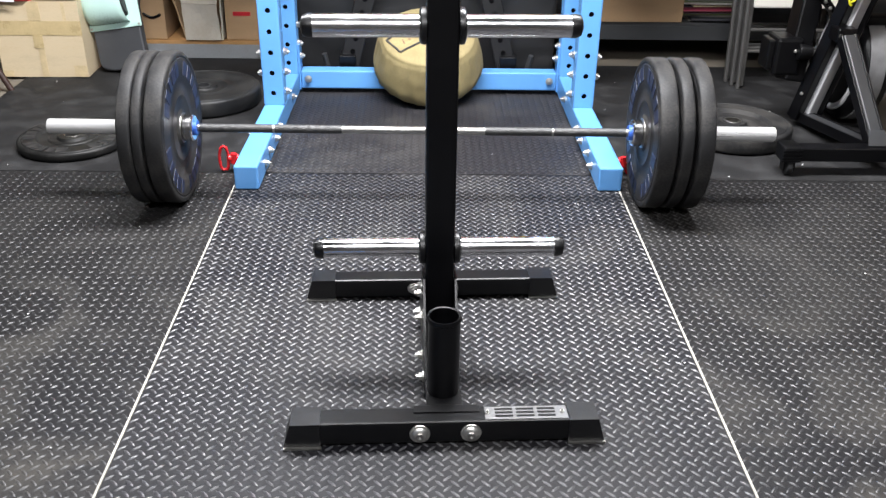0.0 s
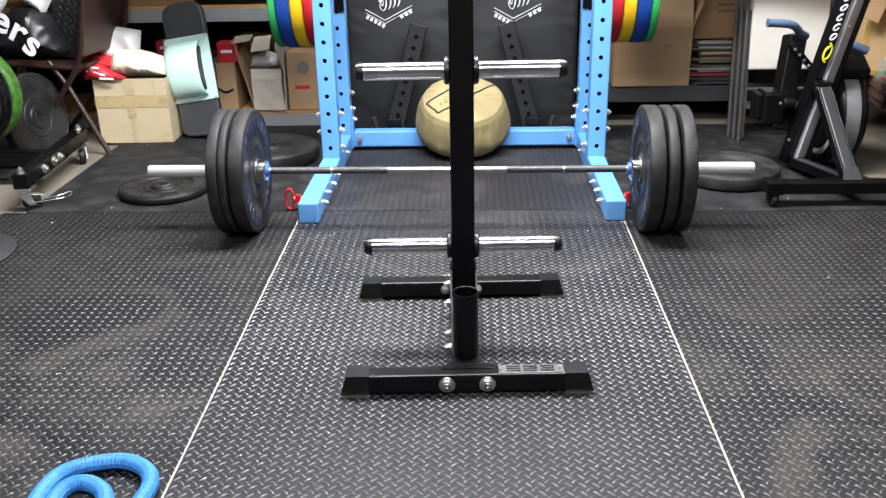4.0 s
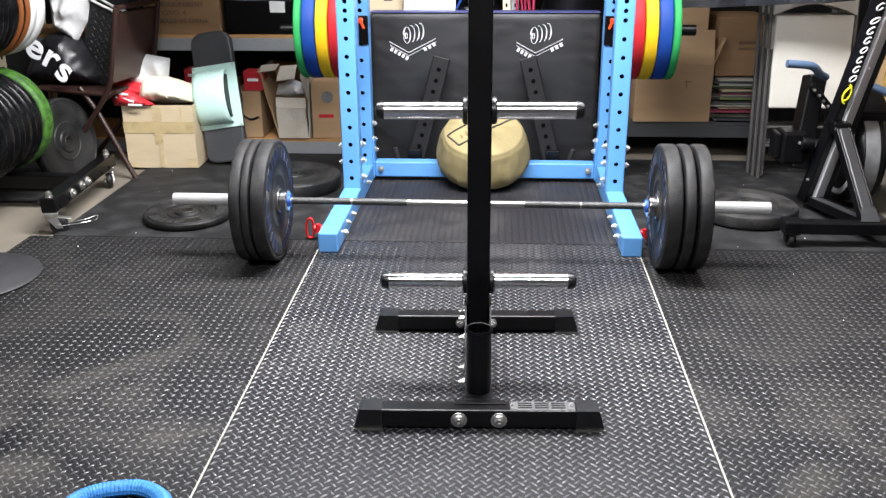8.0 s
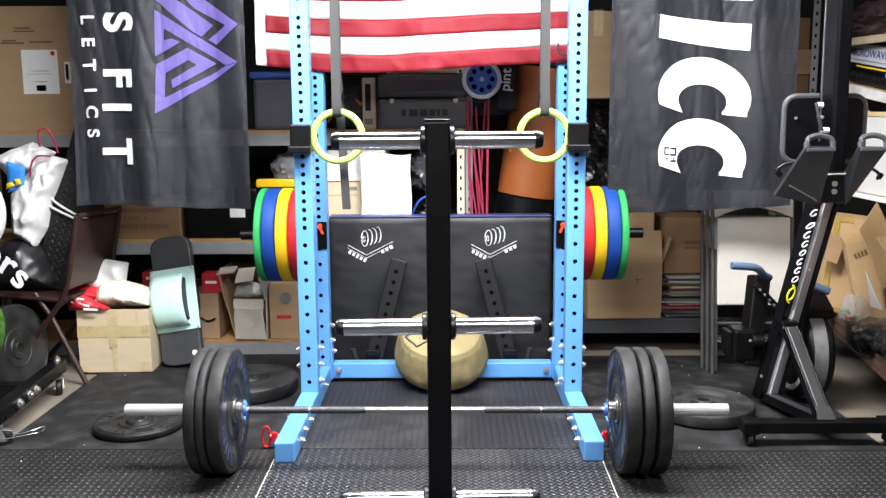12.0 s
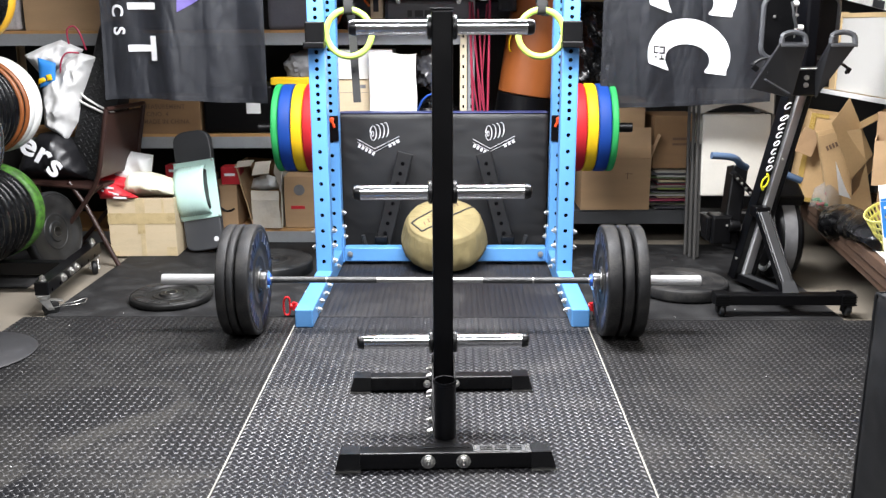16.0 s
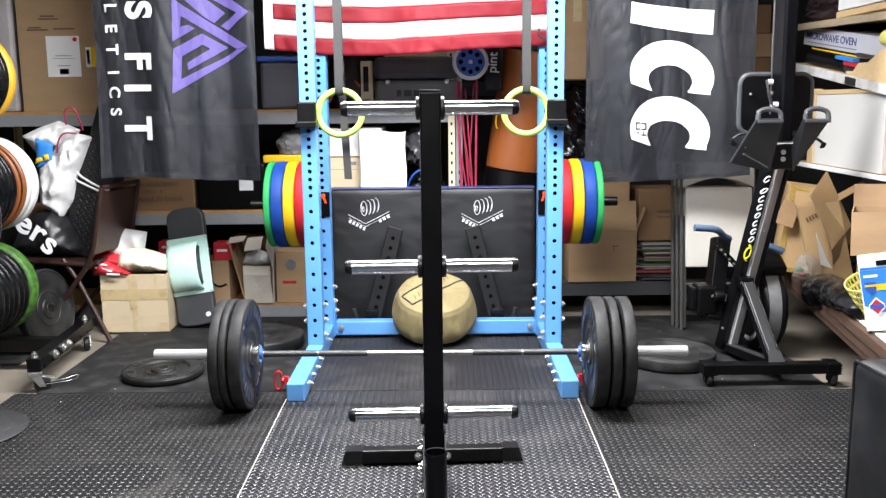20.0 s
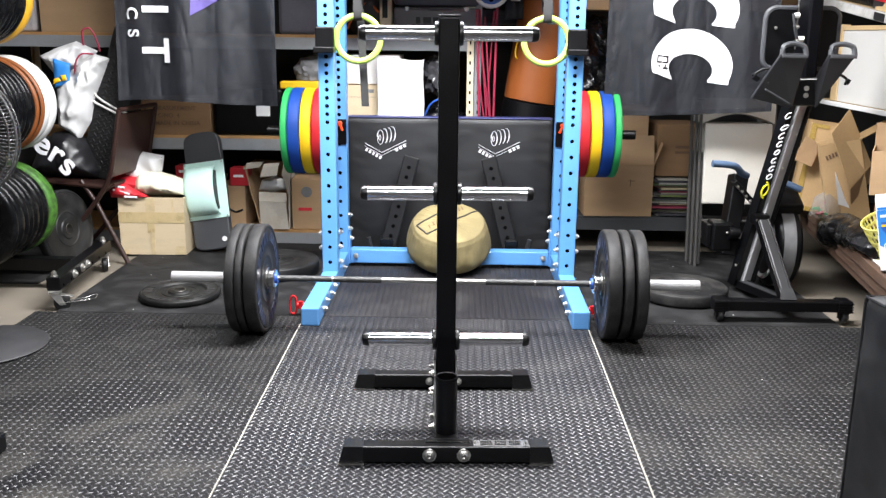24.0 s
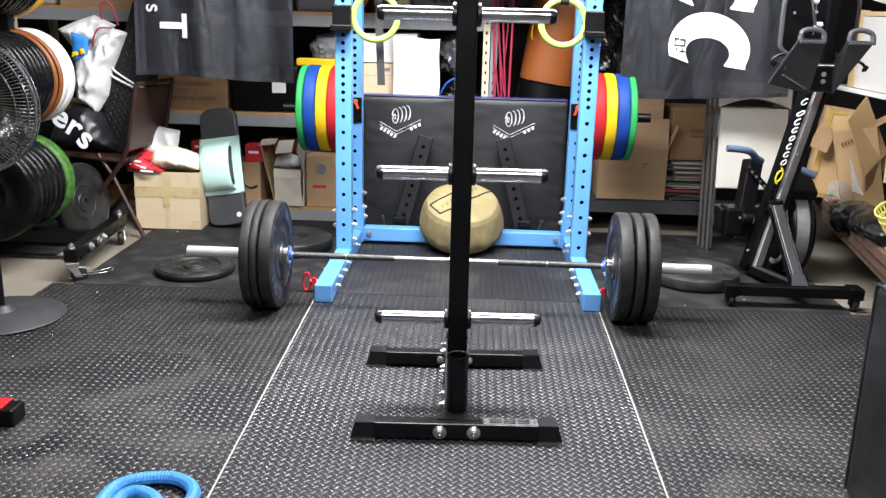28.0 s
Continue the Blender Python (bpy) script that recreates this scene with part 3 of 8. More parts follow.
rubber_mat(MID_W, MID_E, 0.131, 1.48, RUBBER_RACK, "black diamond-tread rubber mat inside the rack", TREAD_RACK)
rubber_mat(lambda y: -1.74 + 0 * y, lambda y: edge_left(y) - G, 0.131, 1.50, CRUMB, "dull speckled crumb-rubber mat in front of the shelves")
# The sheet under the plate stand is added: a deep shadow as black rubber.
rubber_mat(lambda y: -2.75 + 0 * y, lambda y: -2.035 + 0 * y, 0.585, 1.42, CRUMB, "black sheet laid in for the shadow under the plate stand", z=-0.004)
rubber_mat(lambda y: edge_right(y) + G, lambda y: 1.72 + 0 * y, 0.101, 1.45, CRUMB, "dull black rubber mat under the rowing machine")
for edge in (edge_left, edge_right):
    bm = B()
    corners = [[(edge(y) + d, y, z) for d in (-G - 0.0003, G + 0.0003) for z in (-0.011, -0.0002)] for y in (-4.2, 0.02)]
    a, b = [[bm.verts.new(c) for c in row] for row in corners]
    for k, n in ((0, 1), (1, 3), (3, 2), (2, 0)):
        bm.faces.new((a[k], a[n], b[n], b[k]))
    bm.faces.new((a[0], a[1], a[3], a[2])), bm.faces.new((b[0], b[1], b[3], b[2]))
    tagged(part("mat_seam", bm, SEAM), "pale dusty joint between two rubber mats", "floor joint", "mat joints", "structure")

# flecks of chalk and lint lying about
random.seed(3)
bm = B()
for k in range(110):
    x, y = random.uniform(-1.6, 1.6), random.uniform(-2.2, 1.3)
    r = random.uniform(0.0012, 0.0032)
    if abs(x) < 0.62 and random.random() < 0.6:
        continue
    a = random.uniform(0, 6.28)
    vs = [bm.verts.new((x + r * q * math.cos(a + b), y + r * q * math.sin(a + b), z)) for b, q, z in ((0, 1.3, 0.0022), (1.7, 0.8, 0.0022), (3.3, 1.1, 0.0022), (4.6, 0.9, 0.0022))]
    tip = bm.verts.new((x, y, 0.0022 + r * 0.8))
    for i in range(4):
        bm.faces.new((vs[i], vs[(i + 1) % 4], tip))
tagged(part("chalk_flecks", bm, WHITE_PAPER), "scattered white flecks of chalk on the rubber mats", "debris", "", "stuff")


# ---- plate tree in the middle ----
def plate_tree():
    t = thing("plate_tree", "black steel weight plate tree with six empty chrome pegs", "weight rack", (0.018, -0.94, 0), (0, 0, 2.2))
    for name, y0, y1, hi in (("front_base", -0.305, -0.254, 0.054), ("rear_base", 0.256, 0.308, 0.053)):
        bm = B()
        pts = [(-0.303, 0.004), (0.303, 0.004), (0.297, hi), (-0.297, hi)]
        vs = [[bm.verts.new((x, y, z)) for x, z in pts] for y in (y0, y1)]
        bm.faces.new(vs[0]), bm.faces.new(vs[1][::-1])
        for i in range(4):
            bm.faces.new((vs[0][i], vs[1][i], vs[1][(i + 1) % 4], vs[0][(i + 1) % 4]))
        bmesh.ops.bevel(bm, geom=bm.edges[:], offset=0.005, segments=2, affect="EDGES", profile=0.5)
        base = part(name, bm, STEEL_BLACK, t)
        for s in (-1, 1):
            bm = B()
            xa, xb = s * 0.243, s * 0.314
            vs = []
            for y in (y0 - 0.003, y1 + 0.003):
                vs.append([bm.verts.new((x, y, z)) for x, z in ((xa, 0.0), (xb, 0.0), (xb, 0.006), (s * 0.300, hi + 0.002), (xa, hi + 0.002))])
            bm.faces.new(vs[0]), bm.faces.new(vs[1][::-1])
            for i in range(5):
                bm.faces.new((vs[0][i], vs[1][i], vs[1][(i + 1) % 5], vs[0][(i + 1) % 5]))
            part("end_cap", bm, CAP_PLASTIC, base, "black plastic end cap")
            bm = B()
            span(bm, (min(xa, xb) - 0.001, y0 - 0.009, 0.0), (max(xa, xb) + 0.002, y0 - 0.0035, 0.0045))
            part("foot_lip", bm, SATIN, base, "worn grey foot lip")
    bm = B()
    span(bm, (-0.03, -0.253, 0.008), (0.03, 0.255, 0.0535), 0.004)
    part("spine", bm, STEEL_BLACK, t)
    bm = B()
    span(bm, (-0.0305, -0.0305, 0.0545), (0.0305, 0.0305, 1.268), 0.005)
    part("upright", bm, STEEL_BLACK, t)
    bm = B()
    span(bm, (-0.032, -0.032, 1.2685), (0.032, 0.032, 1.274), 0.002)
    part("top_cap", bm, BLACK_PLASTIC, t, "black plastic cap")
    for s in (-1, 1):
        bm = B()
        out = [(-0.17, 0.015), (0.17, 0.015), (0.17, 0.06), (0.036, 0.22), (-0.036, 0.22), (-0.17, 0.06)]
        plate_shape(bm, out, 0.005, Matrix(((0, 0, s, s * 0.031), (1, 0, 0, 0), (0, 1, 0, 0), (0, 0, 0, 1))))
        gus = part("gusset_plate", bm, STEEL_BLACK, t)
        for y, z in ((-0.018, 0.195), (-0.018, 0.115), (0.018, 0.155), (-0.13, 0.038), (0.13, 0.038), (-0.05, 0.038)) if s < 0 else ():
            bolt(gus, (s * 0.0365, y, z), (s, 0, 0), 0.009, 0.010)
    for x in (-0.05, 0.05):
        bm = B()
        lathe(bm, [(0, 0.009), (0.009, 0.009), (0.0145, 0.006), (0.0165, 0.003), (0.0200, 0.0025), (0.0205, 0)], pose(x, -0.3055, 0.028, 90, 0, 0), 24)
        part("bolt", bm, ZINC, t, smooth=True)
        bm = B()
        lathe(bm, [(0.0085, 0.0), (0.0085, 0.013), (0.005, 0.013), (0.0, 0.010)], pose(x, -0.3055, 0.028, 90, 0, 0), 6)
        part("bolt_socket", bm, SATIN, t)
    for s in (-1, 1):
        bolt(t, (s * 0.05, 0.2555, 0.030), (0, -1, 0), 0.010)
    for z in (0.278, 0.746, 1.221):
        for s in (-1, 1):
            d = XM if s > 0 else pose(0, 0, 0, 0, -90, 0)
            m = Matrix.Translation((s * 0.031, 0, z)) @ d
            bm = B()
            lathe(bm, [(0, 0), (0.0217, 0), (0.0217, 0.214), (0, 0.214)], m, 40)
            peg = part("peg", bm, CHROME, t, "polished chrome peg", smooth=True)
            bm = B()
            lathe(bm, [(0.0218, 0.0), (0.034, 0.0), (0.035, 0.004), (0.034, 0.010), (0.028, 0.013), (0.0218, 0.013)], m, 40)
            part("flange", bm, CAP_PLASTIC, peg, smooth=True)
            bm = B()
            lathe(bm, [(0.0226, 0.212), (0.0226, 0.221), (0.019, 0.231), (0.010, 0.235), (0, 0.236)], m, 40)
            part("end_cap", bm, CAP_PLASTIC, peg, smooth=True)
    bm = B()
    lathe(bm, [(0.029, 0.055), (0.029, 0.175), (0.033, 0.176), (0.0345, 0.172), (0.0345, 0.168), (0.032, 0.166), (0.032, 0.0), (0, 0.0)], pose(0.0, -0.203, 0.0578), 40)
    part("bar_holder", bm, STEEL_BLACK, t, "black upright barbell holder tube", smooth=True)
    bm = B()
    span(bm, (-0.062, -0.276, 0.0542), (0.068, -0.2545, 0.0574), 0.0008)
    span(bm, (-0.036, -0.2545, 0.0542), (0.036, -0.168, 0.0574), 0.0008)
    part("holder_plate", bm, STEEL_BLACK, t)
    # badge with plain dark blocks
    bm = B()
    span(bm, (0.078, -0.300, 0.0542), (0.241, -0.261, 0.0556), 0.0005)
    badge = part("badge", bm, BADGE, t, "brushed metal badge")
    blocks = [((x, y), (x + 0.035, y + 0.006)) for x in (0.098, 0.140, 0.182) for y in (-0.294, -0.2835, -0.273)]
    for a, b in blocks:
        bm = B()
        span(bm, (*a, 0.0556), (*b, 0.0562))
        part("badge_block", bm, STEEL_BLACK, badge)
    for x in (0.083, 0.231):
        bolt(t, (x, -0.281, 0.0556), (0, 0, 1), 0.003, 0.002, "badge_screw")


plate_tree()


# ---- barbell and bumper plates ----
def bumper_profile(r, w, dish=0.006, hub=0.05, rim=0.010):
    h = w / 2
    e = min(rim, h * 0.8)
    half = [(0.0255, h), (hub, h), (hub + 0.006, h - dish), (r * 0.40, h - dish), (r * 0.415, h - dish + 0.0025), (r * 0.44, h - dish + 0.0025), (r * 0.455, h - dish),
            (r * 0.62, h - dish), (r * 0.66, h - 0.001), (r * 0.90, h), (r * 0.91, h - 0.0018), (r * 0.925, h - 0.0018), (r * 0.935, h), (r - e * 1.15, h), (r - e * 0.55, h - e * 0.18), (r - e * 0.2, h - e * 0.5), (r, h - e)]
    return [(x, -z) for x, z in half] + half[::-1] + [(0.0255, -h)]


def bumper(label, m, w, material, r=0.225, group="", print_mat=None, hub_mat=SATIN, rim=0.010, hub=0.046, dish=0.006):
    ob = thing("bumper_plate", label, "weight plate", group=group)
    ob.matrix_basis = m
    bm = B()
    lathe(bm, bumper_profile(r, w, rim=rim, dish=dish), None, 72)
    part("rubber_disc", bm, material, ob, smooth=True)
    bm = B()
    h = w / 2 + 0.0015
    lathe(bm, [(0.0252, -h), (hub - 0.002, -h), (hub, -h + 0.004), (hub, h - 0.004), (hub - 0.002, h), (0.0252, h), (0.0252, -h)], None, 40)
    part("hub", bm, hub_mat, ob, "steel hub", smooth=True)
    if print_mat:
        first = None
        for side in (-1, 1):
            for k in range(26):
                if k in (5, 6, 12, 18, 19, 25):
                    continue
                mm = Matrix.Translation((0, 0, side * (w / 2 - 0.0008))) @ pose(0, 0, 0, 0, 0, k * 360 / 26) @ Matrix.Translation((r * 0.78, 0, 0))
                mm = mm @ Matrix.Diagonal((1, 0.6 + 0.5 * ((k * 7) % 3) / 2, 1, 1))
                if first is None:
                    bm = B()
                    box(bm, (0, 0, 0), (0.042, 0.034, 0.004), 0.0015)
                    first = part("raised_mark", bm, print_mat, ob)
                    first.matrix_basis = mm
                else:
                    spare(first, "raised_mark", ob, mm)
    return ob


BAR = pose(-0.049, -0.078, 0.2255, 0, 0, -0.4) @ XM


def barbell():
    ob = thing("barbell", "loaded steel barbell resting on the mats", "barbell")
    ob.matrix_basis = BAR
    bm = B()
    cyl(bm, (0, 0, -0.66), (0, 0, 0.66), 0.0118, seg=24)
    part("shaft", bm, SATIN, ob, smooth=True)
    for a, b in ((-0.64, -0.422), (-0.415, -0.215), (0.415, 0.215), (0.64, 0.422)):
        bm = B()
        cyl(bm, (0, 0, a), (0, 0, b), 0.0130, seg=24)
        part("knurling", bm, KNURL, ob, "dull knurled grip", smooth=True)
    for s in (-1, 1):
        bm = B()
        lathe(bm, [(0.0148, s * 0.655), (0.036, s * 0.655), (0.040, s * 0.66), (0.040, s * 0.683), (0.0252, s * 0.686)], None, 40)
        part("collar", bm, CHROME, ob, "shiny shoulder collar", smooth=True)
        bm = B()
        cyl(bm, (0, 0, s * 0.646), (0, 0, s * 0.6545), 0.023, seg=32)
        part("ring", bm, BLUE_PLASTIC, ob, "blue ring", smooth=True)
        bm = B()
        lathe(bm, [(0.0, s * 0.684), (0.0222, s * 0.684), (0.0222, s * 1.087), (0.021, s * 1.09), (0.015, s * 1.09), (0.014, s * 1.086), (0, s * 1.086)], None, 40)
        part("sleeve", bm, SLEEVE, ob, "satin steel sleeve", smooth=True)


barbell()
for s in (-1, 1):
    at = 0.688
    stack = ((0.052, 0.0075, BLUE_INK, "thick black bumper plate with blue lettering, on the barbell"),
             (0.028, 0.0015, None, "thin black bumper plate squeezed between two others on the barbell"),
             (0.040, 0.0, None, "worn grey-black bumper plate, outermost on the barbell"))
    if s > 0:
        stack = ((0.054, 0.0095, BLUE_INK, "thick black bumper plate with blue lettering, on the barbell"),
                 (0.036, 0.0130, None, "thin black bumper plate sitting loose between two others"),
                 (0.046, 0.0, None, "worn grey-black bumper plate, outermost on the barbell"))
    for w, gap, pm, lab in stack:
        bumper(lab, BAR @ pose(0, 0, s * (at + w / 2)), w, GREY_RUBBER, group="plates on the barbell", print_mat=pm, rim=0.007)
        at += w + gap

# plates lying about
bumper("thin black rubber plate lying on the crumb-rubber mat", pose(-1.258, 0.375, 0.0190, 1.0, -0.8, 40), 0.032, DUSTY_RUBBER, 0.186, hub=0.030, print_mat=GREY_RUBBER, dish=0.009)
bumper("large black bumper plate lying flat behind the rack foot", pose(-0.905, 0.86, 0.034, 0, 0, 10), 0.066, BLACK_RUBBER, 0.225, hub=0.034, hub_mat=STEEL_DARK)
bumper("thick grey-black bumper plate lying by the rowing machine", pose(1.128, 0.52, 0.031, 0, 0, 70), 0.058, GREY_RUBBER, 0.214, hub=0.034, hub_mat=SATIN, dish=0.016)


# ---- power rack ----
def perforated(name, x0, x1, y0, y1, z0, z1, zs, parent, r=0.0102):
    """An upright tube whose front, back and sides are pierced at the heights zs."""
    bm = B()
    cuts = [z0] + [(a + b) / 2 for a, b in zip(zs, zs[1:])] + [z1]
    cx, cy = (x0 + x1) / 2, (y0 + y1) / 2
    sides = [((x0, y0), (x1, y0)), ((x1, y0), (x1, y1)), ((x1, y1), (x0, y1)), ((x0, y1), (x0, y0))]
    for (ax, ay), (bx, by) in sides:
        w = math.hypot(bx - ax, by - ay)
        ux, uy = (bx - ax) / w, (by - ay) / w
        ix, iy = -uy * 0.004, ux * 0.004

        def at(s, z):
            return Vector((ax + ux * (s + w / 2), ay + uy * (s + w / 2), z))

        rows = [[at(-w / 2, z), at(0, z), at(w / 2, z)] for z in cuts]
        rv = [[bm.verts.new(p) for p in row] for row in rows]
        for k, z in enumerate(zs):
            lo, hi = rv[k], rv[k + 1]
            ml, mr = bm.verts.new(at(-w / 2, z)), bm.verts.new(at(w / 2, z))
            ring = [lo[0], lo[1], lo[2], mr, hi[2], hi[1], hi[0], ml]
            hole = []
            for q in range(8):
                a = math.radians(-135 + 45 * q)
                hole.append(bm.verts.new(at(r * math.cos(a), z + r * math.sin(a))))
            inner = [bm.verts.new(v.co + Vector((ix, iy, 0))) for v in hole]
            for q in range(8):
                n = (q + 1) % 8
                bm.faces.new((ring[q], ring[n], hole[n], hole[q]))
                bm.faces.new((hole[q], hole[n], inner[n], inner[q]))
    bmesh.ops.remove_doubles(bm, verts=bm.verts[:], dist=0.0001)
    ed = [e for e in bm.edges if len(e.link_faces) == 2 and abs(e.verts[0].co.z - e.verts[1].co.z) > 0.002
          and e.calc_face_angle(0) > 1.2 and min(abs(e.verts[0].co.x - x0), abs(e.verts[0].co.x - x1)) < 1e-4 and min(abs(e.verts[0].co.y - y0), abs(e.verts[0].co.y - y1)) < 1e-4]
    bmesh.ops.bevel(bm, geom=ed, offset=0.006, segments=2, affect="EDGES", profile=0.5)
    tube = part(name, bm, BLUE, parent)
    # Added black box, so the pierced holes look shaded inside.
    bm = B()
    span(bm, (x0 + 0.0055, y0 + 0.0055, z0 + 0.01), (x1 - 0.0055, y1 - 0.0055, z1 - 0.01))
    part("tube_inside", bm, HOLE_SHADE, tube, "black liner standing in for the shade inside the tube")
    return tube


TOP = 2.30
HOLES = [0.126 + 0.0757 * k for k in range(10)]
HOLES += [HOLES[-1] + 0.0379 * k for k in range(1, 24)]
HOLES += [HOLES[-1] + 0.0757 * k for k in range(1, 7)]


def rack():
    t = thing("power_rack", "light blue steel power rack with pierced uprights", "power rack", (0, 0, 0))
    for s in (-1, 1):
        a, b = sorted((s * 0.539, s * 0.615))
        bm = B()
        span(bm, (a, -0.020 if s < 0 else -0.010, 0.0), (b, 1.06, 0.08), 0.006)
        part("foot", bm, BLUE, t)
        front = perforated("front_upright", a, b, 0.58, 0.656, 0.081, TOP, HOLES, t)
        rear = perforated("rear_upright", a, b, 0.985, 1.061, 0.081, TOP, HOLES, t)
        inn = s * 0.5385
        for z in (0.115, 0.19, 0.265):
            bolt(front, (inn, 0.645, z), (-s, 0, 0), 0.012, 0.014)
        for z in (0.19, 0.265):
            bolt(front, (s * 0.6155, 0.62, z), (s, 0, 0), 0.012, 0.014)
        for z in (0.20, 0.275):
            bolt(rear, (inn, 1.02, z), (-s, 0, 0), 0.012, 0.014)
        for y, z in ((0.12, 0.035), (0.20, 0.05), (0.34, 0.04), (0.44, 0.05), (0.78, 0.05)):
            bolt(t, (inn, y, z), (-s, 0, 0), 0.010, 0.012)
        bm = B()
        span(bm, (min(inn, inn - s * 0.008), 0.99, 0.012), (max(inn, inn - s * 0.008), 1.056, 0.20), 0.002)
        part("end_plate", bm, BLUE, t)
        bolt(t, (inn - s * 0.0085, 1.012, 0.15), (-s, 0, 0), 0.011, 0.012)
        bolt(t, (s * 0.50, 0.984, 0.06), (0, -1, 0), 0.011, 0.012)
        # plate storage peg on the rear upright
        bm = B()
        cyl(bm, (s * 0.6155, 1.022, 0.718), (s * 0.955, 1.022, 0.718), 0.024, seg=24)
        peg = part("storage_peg", bm, STEEL_BLACK, rear, "black storage peg", smooth=True)
        # black padded hook on the front upright
        bm = B()
        span(bm, (s * 0.577 - 0.043, 0.535, 1.152), (s * 0.577 + 0.043, 0.575, 1.245), 0.006)
        hook = part("bar_hook", bm, BLACK_PLASTIC, t, "black plastic-lined bar hook")
        bm = B()
        span(bm, (s * 0.577 - 0.047, 0.50, 1.128), (s * 0.577 + 0.047, 0.578, 1.156), 0.005)
        part("hook_shelf", bm, BLACK_PLASTIC, hook)
        bm = B()
        span(bm, (s * 0.562 - 0.022, 0.977, 0.655), (s * 0.562 + 0.022, 0.9845, 0.785), 0.002)
        latch = part("pin_plate", bm, BLACK_PLASTIC, rear, "black pin plate")
        bm = B()
        cyl(bm, (s * 0.572, 0.977, 0.765), (s * 0.572, 0.958, 0.762), 0.012, 0.010, 16)
        bar(bm, (s * 0.573, 0.964, 0.770), (s * 0.557, 0.958, 0.728), 0.011, 0.010, 0.002)
        part("pin_knob", bm, mat("orange_knob", (0.78, 0.075, 0.015), 0.4), latch, "red-orange pull lever")
    for name, y0, y1, z0, z1 in (("rear_crossmember", 0.988, 1.056, 0.018, 0.094), ("top_crossmember", 0.988, 1.056, TOP - 0.08, TOP - 0.004), ("front_crossmember", 0.583, 0.653, TOP - 0.08, TOP - 0.004)):
        bm = B()
        span(bm, (-0.5295, y0, z0), (0.5295, y1, z1), 0.006)
        part(name, bm, BLUE, t)
    bm = B()
    cyl(bm, (-0.539, 0.618, 2.13), (0.539, 0.618, 2.13), 0.016, seg=20)
    part("pull_up_bar", bm, STEEL_BLACK, t, smooth=True)


rack()
for s in (-1, 1):
    at = 0.628
    for w, mt, col in ((0.070, RED_RUBBER, "red"), (0.056, YELLOW, "yellow"), (0.062, BLUE_RUBBER, "blue"), (0.034, GREEN_RUBBER, "green")):
        bumper(f"{col} competition bumper plate on the rack's storage peg", pose(s * (at + w / 2), 1.022, 0.7185, 0, 90, 0), w, mt, group="coloured plates on the rack", r=0.222)
        at += w + 0.001


# ---- gym rings ----
def ring_set(x, z, y, tail):
    t = thing("gym_ring", "lime green gymnastic ring on a grey webbing strap", "gym ring", (x, y, z), group="gymnastic rings")
    bm = B()
    sweep(bm, [(0.103 * math.cos(a), 0, 0.103 * math.sin(a)) for a in np.linspace(0, 2 * math.pi, 60, endpoint=False)], 0.0145, 14, True)
    part("ring", bm, LIME, t, smooth=True)

    def ribbon(pts, w, name):
        bm = B()
        P = smoothed(pts, 6)
        g = []
        for p in P:
            g.append([bm.verts.new(p + Vector((-w / 2, 0, 0))), bm.verts.new(p + Vector((w / 2, 0, 0)))])
        for a, b in zip(g, g[1:]):
            bm.faces.new((a[0], a[1], b[1], b[0]))
        part(name, bm, STRAP, t, thick=0.003)

    ribbon([(0, -0.004, 2.147 - z), (0, -0.022, 1.7 - z), (0, -0.024, 0.2), (0, -0.022, 0.108), (0, -0.005, 0.084), (0, 0.018, 0.10), (0, 0.020, 0.25), (0, 0.018, 1.7 - z), (0, 0.018, 2.14 - z)], 0.038, "strap")
    bm = B()
    span(bm, (-0.024, 0.019, 0.13), (0.024, 0.040, 0.19), 0.003)
    part("buckle", bm, BLACK_PLASTIC, t)
    ribbon([(0.024 * k, 0.045 + 0.007 * k, 0.24 + (tail - 0.24) * k) for k in (0.0, 0.33, 0.66, 1.0)], 0.036, "strap_tail")


ring_set(-0.428, 1.193, 0.60, -0.315)
ring_set(0.441, 1.190, 0.60, 0.075)


# ---- flags ----
def drape(x0, x1, z0, z1, y, fold, phase, taper=0.0, flare=0.0, lean=0.0):
    """Place on a hanging flag for u across and v up."""
    def f(u, v):
        x = x0 + (x1 - x0) * u
        x += taper * (1 - v) ** 2 * (0.5 - u) - flare * (1 - u) ** 2 * max(0.0, 1 - v) ** 3
        yy = y + 0.004 * noise.noise(Vector((x * 7 + 0.8 * v + phase, v * 1.6, phase))) + 0.0055 * (1 - 2 * abs(noise.noise(Vector((x * 13 + v * 2.2, v * 2.4 - x * 2, phase + 4))))) ** 3 + 0.0030 * (1 - 2 * abs(noise.noise(Vector((x * 24 - v * 7, v * 9 + x * 6, phase + 9))))) ** 3 + 0.0012 * noise.noise(Vector((x * 40, v * 31, phase))) + fold * (0.6 + 0.8 * (1 - v)) * (math.sin(9.5 * u + phase + 0.7 * v) + 0.45 * math.sin(23 * u + 2 * phase + 2.1 * v))
        zz = z0 + (z1 - z0) * v + 0.012 * (1 - v) * math.sin(5 * u + phase) - lean * max(0.0, 1 - v) ** 8 * max(0.0, 1 - u) ** 4
        return Vector((x, yy, zz))
    return f


def on_flag(f, x0, x1, z0, z1, off=-0.0065):
    """Lays flat art (x across, z up in metres on the flag) on the drape."""
    def g(co):
        u, v = (co.x - x0) / (x1 - x0), (co.z - z0) / (z1 - z0)
        p = f(u, v)
        return Vector((p.x, p.y + off + co.y, p.z))
    return g


